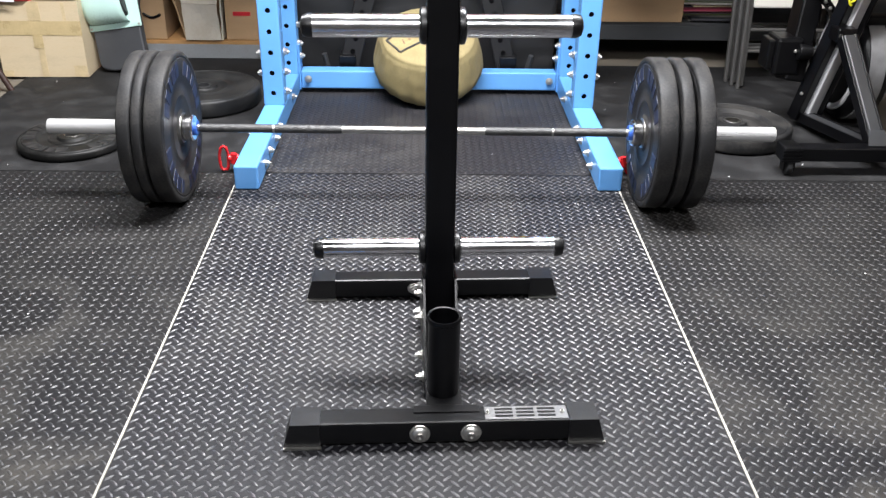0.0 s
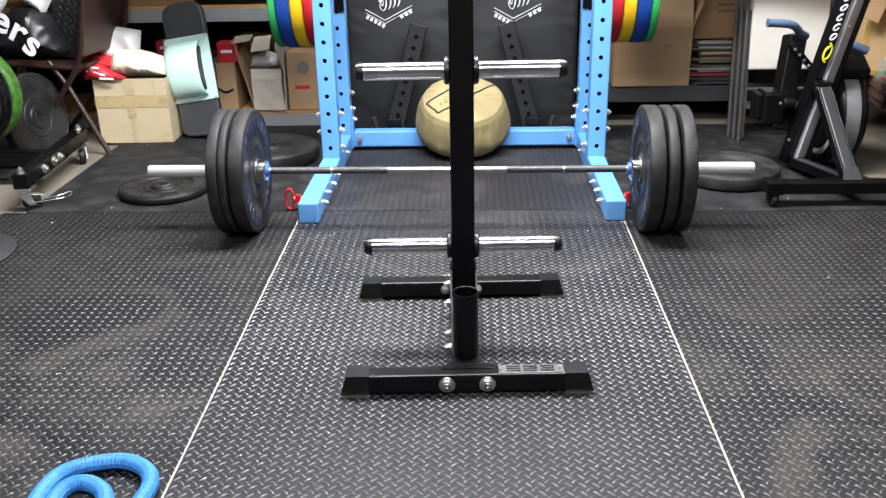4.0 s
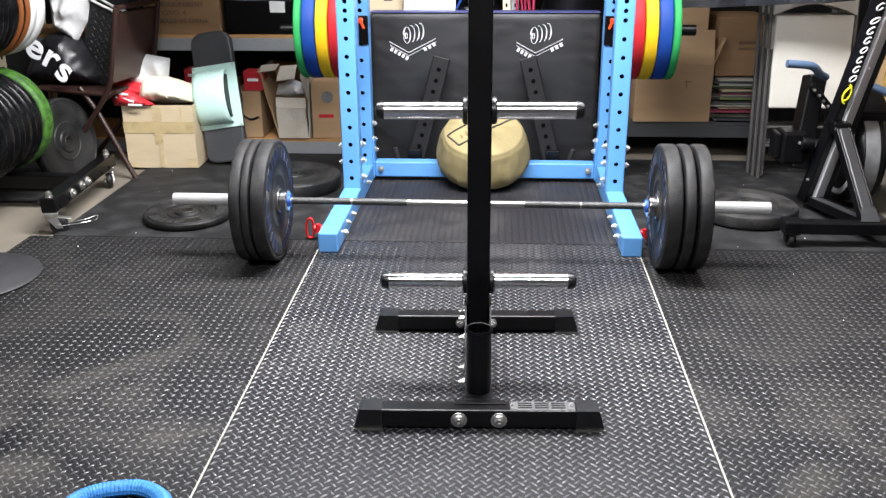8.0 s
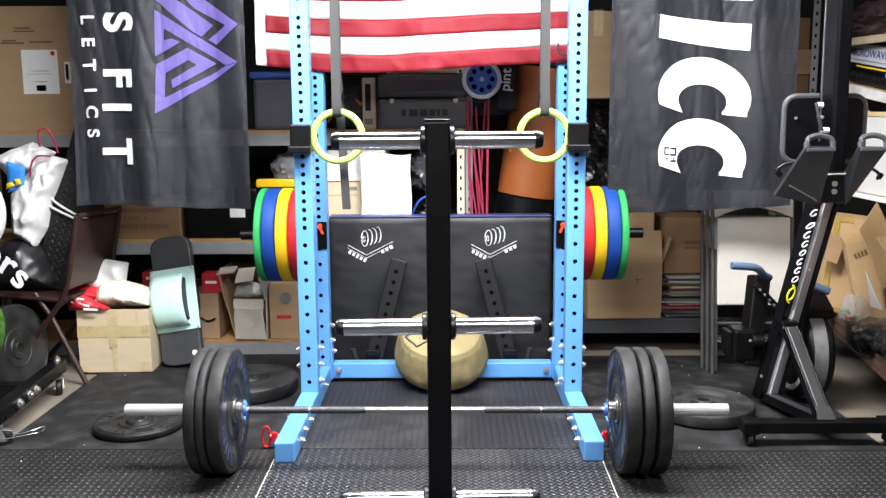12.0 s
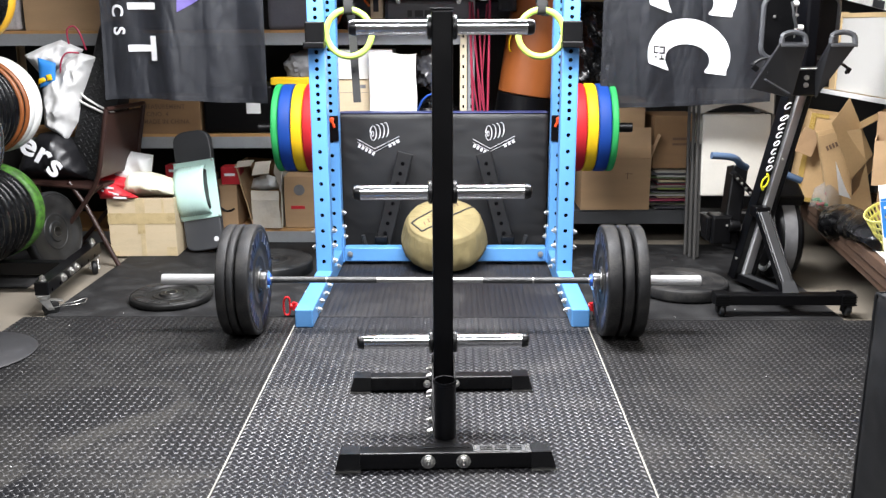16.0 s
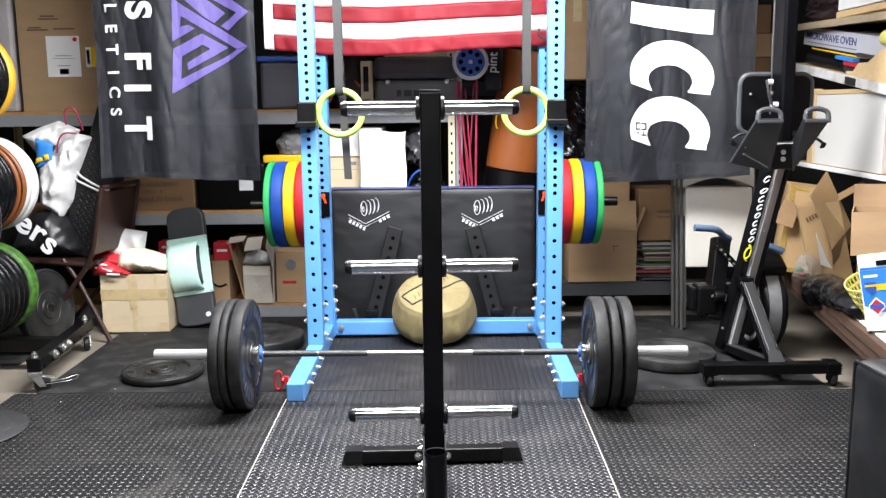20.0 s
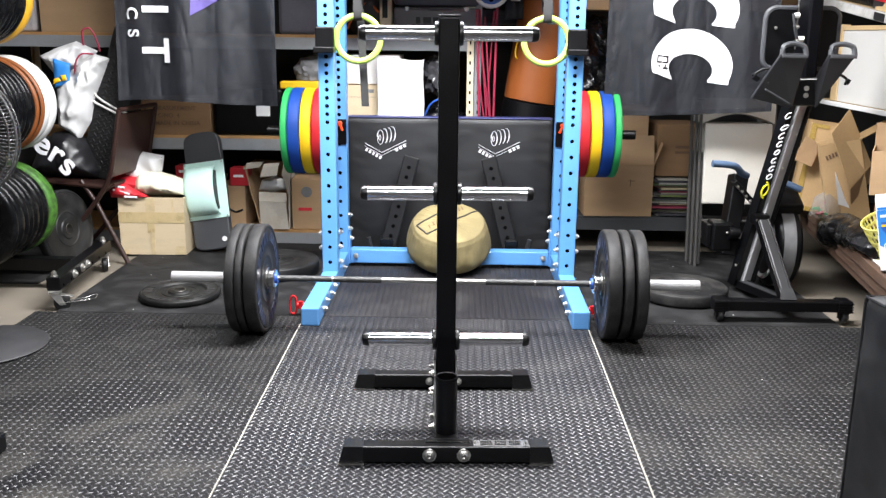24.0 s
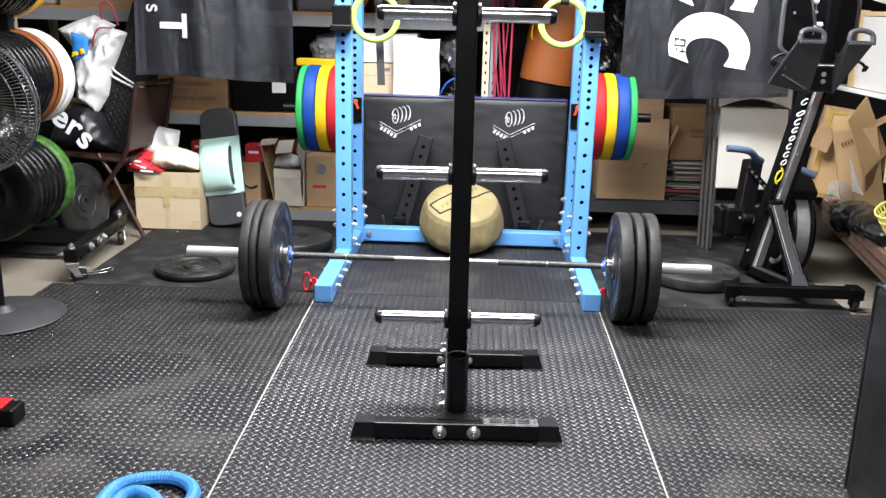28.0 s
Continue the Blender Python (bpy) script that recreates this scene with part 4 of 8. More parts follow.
def poly_on(parent, name, material, outline, f, label="", div=10):
    """A flat printed shape with the outline (x, z) on a drape, finely cut so that it follows the folds."""
    bm = B()
    vs = [bm.verts.new((x, 0, z)) for x, z in outline]
    bm.faces.new(vs).normal_update()
    bmesh.ops.triangulate(bm, faces=bm.faces[:], ngon_method="EAR_CLIP")
    for axis, k in ((0, 0.015), (2, 0.03)):
        lo, hi = min(v.co[axis] for v in bm.verts), max(v.co[axis] for v in bm.verts)
        for c in np.arange(lo + k, hi, k):
            no = Vector((1, 0, 0)) if axis == 0 else Vector((0, 0, 1))
            bmesh.ops.bisect_plane(bm, geom=bm.verts[:] + bm.edges[:] + bm.faces[:], dist=1e-5, plane_co=no * float(c), plane_no=no)
    for v in bm.verts:
        v.co = f(v.co)
    return part(name, bm, material, parent, label)


def left_flag():
    x0, x1, z0, z1 = -1.70, -0.885, 0.86, 2.25
    f = drape(x0, x1, z0, z1, 0.965, 0.021, 0.4, 0.0, 0.02)
    t = thing("hanging_flag", "black hanging flag with white letters and a purple emblem", "flag", group="hanging black flags")
    bm = B()
    sheet(bm, 120, 110, f)
    part("cloth", bm, FLAG_BLACK, t, thick=0.0015, smooth=True)
    g = on_flag(f, x0, x1, z0, z1)
    for pts in ([(x0 + 0.001, z0 + 0.001), (x1 - 0.001, z0 + 0.001), (x1 - 0.001, z0 + 0.022), (x0 + 0.001, z0 + 0.022)], [(x0 + 0.001, z0 + 0.023), (x0 + 0.02, z0 + 0.023), (x0 + 0.02, z1), (x0 + 0.001, z1)], [(x1 - 0.02, z0 + 0.023), (x1 - 0.001, z0 + 0.023), (x1 - 0.001, z1), (x1 - 0.02, z1)]):
        poly_on(t, "hem", FLAG_BLACK, pts, on_flag(f, x0, x1, z0, z1, -0.003))
    R = Matrix(((0, 1, 0, 0), (0, 0, -1, 0), (-1, 0, 0, 0), (0, 0, 0, 1)))  # text runs downwards, tops to the right

    def word(text, x, z, size, wide, fat):
        m = Matrix.Translation((x, 0, z)) @ R
        letters(text, size, PRINT_WHITE, t, m, "white_letter", 0.0004, 1.0, g, wide, fat)

    for ch, x, z in (("S", -1.468, 1.702), ("F", -1.484, 1.453), ("I", -1.494, 1.316), ("T", -1.502, 1.112)):
        word(ch, x, z, 0.188, 1.0, 0.007)
    for ch, x, z in (("L", -1.608, 1.716), ("E", -1.610, 1.615), ("T", -1.612, 1.510), ("I", -1.613, 1.396), ("C", -1.613, 1.297), ("S", -1.611, 1.198)):
        word(ch, x, z, 0.084, 1.0, 0.0022)
    E = lambda pts: poly_on(t, "purple_shape", PRINT_PURPLE, pts, g)
    # interlocked angular emblem, as plain bars
    E([(-1.296, 1.514), (-1.153, 1.593), (-1.029, 1.525), (-1.228, 1.409), (-1.232, 1.446), (-1.118, 1.518), (-1.152, 1.538), (-1.256, 1.477), (-1.265, 1.365), (-0.981, 1.514), (-0.92, 1.526), (-1.308, 1.290)])
    E([(-1.292, 1.759), (-0.92, 1.5285), (-0.98, 1.5165), (-1.252, 1.675), (-1.257, 1.623), (-1.218, 1.633), (-1.185, 1.616), (-1.297, 1.549)])
    E([(-1.328, 1.839), (-1.252, 1.838), (-1.185, 1.801), (-1.035, 1.694), (-1.093, 1.644), (-1.132, 1.668)])
    E([(-1.184, 1.838), (-1.111, 1.837), (-0.91, 1.695), (-1.024, 1.608), (-1.061, 1.631), (-0.973, 1.693), (-1.115, 1.767)])


def right_flag():
    x0, x1, z0, z1 = 0.775, 1.615, 0.845, 2.25
    f = drape(x0, x1, z0, z1, 0.95, 0.019, 2.2, lean=0.045)
    t = thing("hanging_flag", "black hanging flag with a huge white bar and arcs", "flag", group="hanging black flags")
    bm = B()
    sheet(bm, 120, 110, f)
    part("cloth", bm, FLAG_BLACK, t, thick=0.0015, smooth=True)
    g = on_flag(f, x0, x1, z0, z1)
    for pts in ([(x0 + 0.001, z0 + 0.001), (x1 - 0.001, z0 + 0.001), (x1 - 0.001, z0 + 0.022), (x0 + 0.001, z0 + 0.022)], [(x0 + 0.001, z0 + 0.023), (x0 + 0.02, z0 + 0.023), (x0 + 0.02, z1), (x0 + 0.001, z1)], [(x1 - 0.02, z0 + 0.023), (x1 - 0.001, z0 + 0.023), (x1 - 0.001, z1), (x1 - 0.02, z1)]):
        poly_on(t, "hem", FLAG_BLACK, pts, on_flag(f, x0, x1, z0, z1, -0.003))

    def shape(pts):
        poly_on(t, "white_shape", PRINT_WHITE, pts, g)

    def arc(x0, x1, ztop, zleft, zright):
        # a thick round arc, open below, its two ends drawn in and cut on a slant
        xc, rx = (x0 + x1) / 2, (x1 - x0) / 2
        oc, ic = ztop - 0.178, ztop - 0.196
        ri, hi = 0.113, 0.076

        def on_arc(c, r, h, a, tilt):
            return (xc + r * math.cos(a), c + h * math.sin(a) - tilt * math.cos(a))

        out = [on_arc(oc, rx, 0.178, math.radians(203 - (203 + 27) * k / 32), 0.016) for k in range(33)]
        out[0] = (x0 + 0.022, zleft)
        out[-1] = (x1 - 0.012, zright)
        inner = [on_arc(ic, ri, hi, math.radians(-36 + (216 + 16) * k / 28), 0.010) for k in range(29)]
        inner = [(xc + ri * 0.84, zright + 0.016)] + inner + [(xc - ri * 0.80, zleft - 0.030)]
        shape(out + inner)

    shape([(0.987, 1.718), (1.400, 1.674), (1.398, 1.557), (0.983, 1.617)])
    shape([(0.99, 1.90), (1.405, 1.87), (1.402, 1.775), (0.988, 1.81)])
    arc(0.985, 1.412, 1.535, 1.318, 1.262)
    arc(0.992, 1.405, 1.262, 1.046, 0.985)
    # small dark mark on the lowest arc
    for a, b in (((1.020, 1.128), (1.046, 1.134)), ((1.020, 1.098), (1.046, 1.104)), ((1.020, 1.098), (1.026, 1.134)), ((1.052, 1.124), (1.080, 1.131)), ((1.052, 1.096), (1.080, 1.103)), ((1.073, 1.096), (1.080, 1.131)), ((1.052, 1.068), (1.080, 1.075)), ((1.062, 1.068), (1.068, 1.09)), ((1.028, 1.078), (1.037, 1.086))):
        poly_on(t, "dark_mark", STEEL_BLACK, [a, (b[0], a[1]), b, (a[0], b[1])], on_flag(f, x0, x1, z0, z1, -0.009))
    for x, z in ((0.79, 0.862),):
        p = g(Vector((x, 0, z)))
        bm = B()
        lathe(bm, [(0.005, -0.001), (0.011, -0.001), (0.011, 0.003), (0.005, 0.003), (0.005, -0.001)], Matrix.Translation(p) @ pose(0, 0, 0, 90, 0, 0), 20)
        part("grommet", bm, mat("brass", (0.55, 0.38, 0.12), 0.35, 1.0), t, "brass grommet")


left_flag()
right_flag()


def striped_flag():
    x0, x1 = -0.842, 0.592
    t = thing("striped_flag", "red and white striped cloth flag hung across the rack", "flag")

    def f(u, v):
        sag = 0.035 * math.sin(math.pi * u) * (1 - v) + 0.012 * math.sin(2 * math.pi * u) * (1 - v)
        x = x0 + (x1 - x0) * u
        return Vector((x, 0.966 + 0.010 * noise.noise(Vector((x * 7, v * 4, 3.1))) + 0.007 * (1 - 2 * abs(noise.noise(Vector((x * 12 + v * 3, v * 6 - x * 2, 8.4))))) + 0.004 * math.exp(-((((x + 0.05 * v) / 0.165) % 1.0 - 0.5) / 0.05) ** 2) + 0.010 * max(0.0, 0.14 - v) / 0.14 * (1 - 2 * abs(noise.noise(Vector((x * 26 + v * 20, v * 9, 2.2))))) + 0.008 * math.sin(17 * u) + 0.006 * math.sin(31 * u + 2 * v) * (1.3 - v), 1.512 - sag + 0.672 * v))

    for k in range(9):
        bm = B()
        v0, v1 = k / 9, (k + 1) / 9
        sheet(bm, 90, 5, lambda u, v, v0=v0, v1=v1: f(0.032 + 0.968 * u, v0 + (v1 - v0) * v))
        part("red_stripe" if k % 2 == 0 else "white_stripe", bm, FLAG_RED if k % 2 == 0 else FLAG_WHITE, t, thick=0.0012, smooth=True)
    bm = B()
    sheet(bm, 4, 40, lambda u, v: f(0.032 * u, v))
    part("header_band", bm, FLAG_WHITE, t, thick=0.002, smooth=True)
    bm = B()
    lathe(bm, [(0.004, -0.001), (0.009, -0.001), (0.009, 0.003), (0.004, 0.003), (0.004, -0.001)], Matrix.Translation(f(0.014, 0.03) + Vector((0, -0.002, 0))) @ pose(0, 0, 0, 90, 0, 0), 20)
    part("grommet", bm, ZINC, t)
    bm = B()
    sweep(bm, smoothed([(0.535, 0.935, 1.592), (0.530, 0.930, 1.565), (0.548, 0.930, 1.545), (0.578, 0.930, 1.550), (0.590, 0.935, 1.575)], 5), 0.005, 8)
    part("clip_ring", bm, STEEL_DARK, t, "dark metal D-ring")


striped_flag()


# ---- storage shelves along the back ----
def shelving(x0, x1, levels, y0=1.50, y1=2.0, posts=SHELF_STEEL, label="", setback=(), steel=SHELF_STEEL, boards=WOOD):
    t = thing("shelving_unit", label, "shelf", (0, 0, 0), group="storage shelves")
    for x in (x0, x1):
        for y in (y0, y1):
            bm = B()
            dx = 0.035 if x == x0 else -0.035
            span(bm, (min(x, x + dx), y - 0.002, -0.012), (max(x, x + dx), y + 0.002, 2.3))
            span(bm, (x - 0.002, min(y, y + (0.035 if y == y0 else -0.035)), -0.012), (x + 0.002, max(y, y + (0.035 if y == y0 else -0.035)), 2.3))
            post = part("post", bm, posts, t)
            if y == y0:
                for k in range(40):
                    z = 0.06 + k * 0.055
                    bm = B()
                    span(bm, (x + dx / 2 - 0.005, y - 0.0035, z), (x + dx / 2 + 0.005, y - 0.0022, z + 0.018))
                    if k == 0:
                        slot = part("slot", bm, HOLE_SHADE, post)
                        first = z
                    else:
                        bm.free()
                        spare(slot, "slot", post, pose(0, 0, z - first))
    front = y0
    for z in levels:
        y0 = 1.80 if z in setback else front
        for y in (y0, y1):
            bm = B()
            s = 0.006 if y == y0 else -0.006
            span(bm, (x0 + 0.004, y - 0.005 + s, z - 0.082), (x1 - 0.004, y + 0.008 + s, z - 0.016), 0.002)
            span(bm, (x0 + 0.004, y + s, z - 0.024), (x1 - 0.004, y + 0.03 + s, z - 0.0165), 0.001)
            part("beam", bm, steel, t)
        bm = B()
        span(bm, (x0 + 0.005, y0 + 0.001, z - 0.016), (x1 - 0.005, y1 - 0.001, z), 0.001)
        part("board", bm, boards, t, "brown particle board" if boards is WOOD else "shelf board coloured dark for shade")
    return t


shelving(-2.62, 0.115, (0.080, 0.632, 1.205), posts=TAN_STEEL, label="grey steel shelving with particle board shelves, crammed with boxes")
shelving(0.125, 1.93, (0.19, 1.355), label="grey steel shelving beside the folding chairs", setback=(1.355,), steel=SHADED_STEEL, boards=SHADED_STEEL)


def carton(x0, x1, y0, y1, z0, z1, material, label, tape=True, rot=0.0, name="cardboard_box", marks=(), open_top=False, group="cardboard boxes on the shelves", band=False):
    cx, cy = (x0 + x1) / 2, (y0 + y1) / 2
    t = thing(name, label, "box", (cx, cy, z0), (0, 0, rot), group=group)
    hx, hy, h = (x1 - x0) / 2, (y1 - y0) / 2, z1 - z0
    bm = B()
    if open_top:
        span(bm, (-hx + 0.003, -hy + 0.003, 0.003), (hx - 0.003, hy - 0.003, h))
        bmesh.ops.delete(bm, geom=[f for f in bm.faces if f.calc_center_median().z > h - 0.001], context="FACES_ONLY")
    else:
        span(bm, (-hx, -hy, 0), (hx, hy, h), 0.004)
        for v in bm.verts:
            b = 0.006 * math.sin(math.pi * (v.co.x + hx) / (2 * hx))
            v.co.z += b if v.co.z > h / 2 else 0
    part("carton", bm, material, t, thick=0.006 if open_top else 0.0)
    if tape:
        bm = B()
        span(bm, (-0.024, -hy - 0.0012, h * 0.72), (0.024, -hy - 0.0002, h))
        if not open_top:
            span(bm, (-0.024, -hy - 0.001, h + 0.0062), (0.024, hy, h + 0.0072))
        part("tape", bm, TAPE, t, "shiny brown packing tape")
    if band:
        bm = B()
        span(bm, (-hx - 0.001, -hy - 0.0012, h * 0.56), (hx + 0.001, -hy - 0.0003, h * 0.745))
        part("tape", bm, TAPE, t, "band of packing tape")
    for kind, (a, b, c, d) in marks:
        bm = B()
        span(bm, (a - cx, -hy - 0.002, b - z0), (c - cx, -hy - 0.0005, d - z0))
        part("label" if kind in (WHITE_PAPER, YELLOW) else "print_bar", bm, kind, t)
    return t


def flap(t, hinge, size, ang, axis, material):
    bm = B()
    m = Matrix.Translation(hinge) @ Matrix.Rotation(radians(ang), 4, axis)
    sx, sy = size
    if axis == "X":
        box(bm, (0, 0, 0), (1, 1, 1), m=m @ Matrix.Translation((0, sy / 2, 0)) @ Matrix.Diagonal((sx, abs(sy), 0.004, 1)))
    else:
        box(bm, (0, 0, 0), (1, 1, 1), m=m @ Matrix.Translation((sx / 2, 0, 0)) @ Matrix.Diagonal((abs(sx), sy, 0.004, 1)))
    part("flap", bm, material, t)


# top shelf, left: big carton with labels
t = carton(-2.335, -1.868, 1.512, 1.92, 1.205, 1.845, CARD, "large brown carton with a white shipping label and a yellow tag", False, marks=(
    (WHITE_PAPER, (-2.178, 1.40, -1.99, 1.625)), (GREY_INK, (-2.11, 1.415, -2.06, 1.445)), (GREY_INK, (-2.13, 1.515, -2.04, 1.519)), (GREY_INK, (-2.15, 1.50, -2.02, 1.5025)), (GREY_INK, (-2.12, 1.46, -2.05, 1.464)),
    (YELLOW, (-1.93, 1.455, -1.90, 1.565)), (WHITE_PAPER, (-1.958, 1.452, -1.93, 1.562)), (GREY_INK, (-1.952, 1.47, -1.936, 1.55)),
    (BROWN_INK, (-2.21, 1.715, -2.10, 1.722)), (BROWN_INK, (-2.20, 1.73, -2.12, 1.738)), (BROWN_INK, (-2.28, 1.655, -2.16, 1.664)), (BROWN_INK, (-2.13, 1.66, -2.01, 1.668)), (BROWN_INK, (-2.27, 1.668, -2.20, 1.676))))
bm = B()
lathe(bm, [(0, 0.0), (0.012, 0), (0.012, 0.001), (0, 0.001)], pose(-2.0135 + 2.1015, -0.2065, 0.401, 90, 0, 0), 20)
part("round_sticker", bm, RED_PAINT, t, "small round red sticker")
bm = B()
span(bm, (-2.58, 1.53, 1.206), (-2.37, 1.95, 1.86), 0.02)
tagged(part("storage_tote", bm, mat("frosted_plastic", (0.45, 0.42, 0.42), 0.3, var=0.25, scale=6, bump=0.03)), "frosted plastic tote with pale contents on the shelf", "storage box")
# middle shelf, left
t = carton(-1.80, -1.395, 1.515, 1.85, 0.632, 0.835, CARD_DARK, "brown shipping carton with printed words on its side", False, marks=((BROWN_INK, (-1.78, 0.75, -1.765, 0.79)), (BROWN_INK, (-1.775, 0.77, -1.735, 0.778))))
for text, x, z in (("MEASUREMENT", 0.0, 0.152), ("C/NO. 4", -0.04, 0.110), ("MADE IN CHINA", 0.01, 0.068)):
    letters(text, 0.034, BROWN_INK, t, Matrix.Translation((x, -0.169, z)) @ pose(0, 0, 0, 90, 0, 0), "lettering", 0.0006, 1.1, None, 0.95, 0.0006)
bm = B()
span(bm, (-1.375, 1.52, 0.634), (-0.98, 1.92, 0.90), 0.015)
bin_ob = tagged(part("storage_bin", bm, BLACK_PLASTIC), "black plastic bin with a small white label", "storage box")
bm = B()
span(bm, (-1.13, 1.5185, 0.745), (-1.05, 1.5205, 0.805))
part("label", bm, WHITE_PAPER, bin_ob)
# top shelf, behind the rack
bm = B()
span(bm, (-0.985, 1.53, 1.206), (-0.66, 1.95, 1.47), 0.02)
tote = tagged(part("storage_tote", bm, mat("smoke_plastic", (0.12, 0.12, 0.14), 0.3, var=0.2, scale=5, bump=0.03)), "smoky grey plastic tote with a blue lid", "storage box")
bm = B()
span(bm, (-1.0, 1.515, 1.471), (-0.645, 1.965, 1.505), 0.01)
part("lid", bm, BLUE_PLASTIC, tote)
bm = B()
lump(bm, (-0.49, 1.68, 1.36), (0.14, 0.15, 0.165), 3, 0.12, 2.5, 4, 0.1)
pack = tagged(part("backpack", bm, mat("black_nylon", (0.026, 0.025, 0.026), 0.6, var=0.3, scale=12, bump=0.3, fine=60), smooth=True), "black and orange backpack on the shelf", "bag")
bm = B()
sweep(bm, smoothed([(-0.60, 1.545, 1.24), (-0.55, 1.525, 1.33), (-0.48, 1.53, 1.38), (-0.42, 1.535, 1.33)]), 0.007, 8)
part("piping", bm, mat("orange_piping", (0.6, 0.12, 0.02), 0.5), pack, "orange piping")
carton(-0.415, -0.345, 1.53, 1.8, 1.206, 1.47, CARD_PALE, "narrow white and black printed box", False, marks=((STEEL_BLACK, (-0.40, 1.30, -0.37, 1.44)), (GREY_INK, (-0.405, 1.23, -0.36, 1.26))))


def hard_case():
    t = thing("equipment_case", "black hard equipment case with silver latches", "case", (-0.093, 1.475, 1.206))
    bm = B()
    span(bm, (-0.24, 0, 0.0), (0.24, 0.3, 0.155), 0.02)
    part("body", bm, CASE_BLACK, t)
    bm = B()
    span(bm, (-0.245, -0.004, 0.156), (0.245, 0.304, 0.285), 0.035)
    part("lid", bm, CASE_BLACK, t)
    for x in (-0.165, 0.165):
        bm = B()
        cyl(bm, (x, -0.004, 0.145), (x, 0.004, 0.145), 0.013, seg=16)
        part("latch", bm, CHROME, t)
    for k, (a, b) in enumerate(((-0.115, -0.09), (-0.075, -0.03), (-0.02, 0.02), (0.03, 0.06), (0.068, 0.085), (0.095, 0.125))):
        bm = B()
        span(bm, (a, -0.0035, 0.065), (b, 0.001, 0.10))
        part("mark", bm, STEEL_BLACK, t)
    carton(-0.28, 0.08, 1.52, 1.76, 1.492, 1.57, CARD_PALE, "flat pale box on the black case", False)


hard_case()


def folded_cart():
    t = thing("folded_cart", "folded pink cart with blue spoked wheels", "cart", (0.206, 1.47, 0.19))
    bm = B()
    m = pose(0, -0.02, 1.266, 90, 0, 0)
    lathe(bm, [(0.080, -0.016), (0.094, -0.018), (0.101, -0.010), (0.101, 0.010), (0.094, 0.018), (0.080, 0.016), (0.080, -0.016)], m, 40)
    wheel = part("wheel", bm, WHITE_RUBBER, t, "cream rubber tyre", smooth=True)
    bm = B()
    lathe(bm, [(0, -0.008), (0.082, -0.010), (0.082, 0.010), (0, 0.008)], m, 40)
    part("rim", bm, BLUE_PLASTIC, wheel, "blue plastic rim", smooth=True)
    for k in range(8):
        a = k * math.pi / 4
        bm = B()
        lathe(bm, [(0, 0.0125), (0.013, 0.0125), (0.013, 0.005), (0, 0.005)], m @ Matrix.Translation((0.054 * math.cos(a), 0.054 * math.sin(a), 0)), 14)
        part("hole", bm, HOLE_SHADE, wheel)
    bm = B()
    lathe(bm, [(0, 0.02), (0.008, 0.019), (0.012, 0.012), (0.012, 0)], m, 16)
    part("hub", bm, ZINC, wheel)
    for a, b, r in (((-0.075, 0, 1.16), (-0.035, -0.02, 0.0), 0.007), ((-0.06, 0.02, 1.16), (0.035, -0.01, 0.0), 0.006), ((0.035, 0, 1.17), (0.02, -0.02, 0.0), 0.007), ((-0.03, 0, 1.12), (0.05, -0.02, 0.0), 0.005), ((0.02, 0.02, 1.15), (-0.05, 0, 0.0), 0.005), ((-0.07, -0.02, 0.85), (0.03, -0.03, 0.2), 0.005), ((-0.05, -0.02, 0.95), (0.045, -0.03, 0.3), 0.004)):
        bm = B()
        cyl(bm, a, b, r, seg=10)
        part("strut", bm, PINK, t, smooth=True)


folded_cart()


def punching_bag():
    t = thing("punching_bag", "orange and black leather punching bag stood on end", "punching bag", (0.362, 1.66, 0.215), (0, 8.5, 0))
    for name, z0, z1, mt in (("lower_band", 0.0, 0.63, BLACK_PLASTIC), ("body", 0.631, 1.315, ORANGE_LEATHER), ("upper_band", 1.316, 1.62, BLACK_PLASTIC)):
        bm = B()
        lathe(bm, [(0, z0), (0.150, z0), (0.158, z0 + 0.006), (0.160, (z0 + z1) / 2), (0.158, z1 - 0.006), (0.150, z1), (0, z1)], None, 48)
        part(name, bm, mt, t, smooth=True)
    bm = B()
    sweep(bm, [(-0.125 + 0.02 * math.cos(a), -0.094 + 0.02 * math.cos(a), 0.915 + 0.055 * math.sin(a)) for a in np.linspace(0.3, 5.6, 24)], 0.005, 8)
    part("yellow_mark", bm, YELLOW, t)


punching_bag()
t = thing("cloth_banner", "folded black cloth with white letters beside the punching bag", "cloth", (0.335, 1.545, 1.30))
bm = B()
sheet(bm, 8, 20, lambda u, v: Vector((-0.045 + 0.10 * u, 0.006 * math.sin(9 * u + 4 * v), 0.34 * v)))
part("cloth", bm, BAG_BLACK, t, thick=0.004, smooth=True)
letters("pint", 0.075, PRINT_WHITE, t, Matrix.Translation((0.0, -0.012, 0.155)) @ pose(0, 0, 0, 90, 0, 0) @ pose(0, 0, 0, 0, 0, 86), "white_lettering", 0.001, 1.0, None, 1.0, 0.001)
# middle shelf, behind the rack
carton(-0.66, -0.35, 1.52, 1.85, 0.632, 0.93, CARD_PALE, "cream printed carton behind the rack", False, marks=((GREY_INK, (-0.52, 0.885, -0.45, 0.905)), (BROWN_INK, (-0.64, 0.93, -0.44, 0.932)), (GREY_INK, (-0.64, 0.86, -0.44, 0.862))))
carton(-0.66, -0.30, 1.54, 1.85, 0.934, 1.095, mat("white_carton", (0.78, 0.77, 0.74), 0.6, var=0.06, scale=5), "plain white carton on top of another", False)


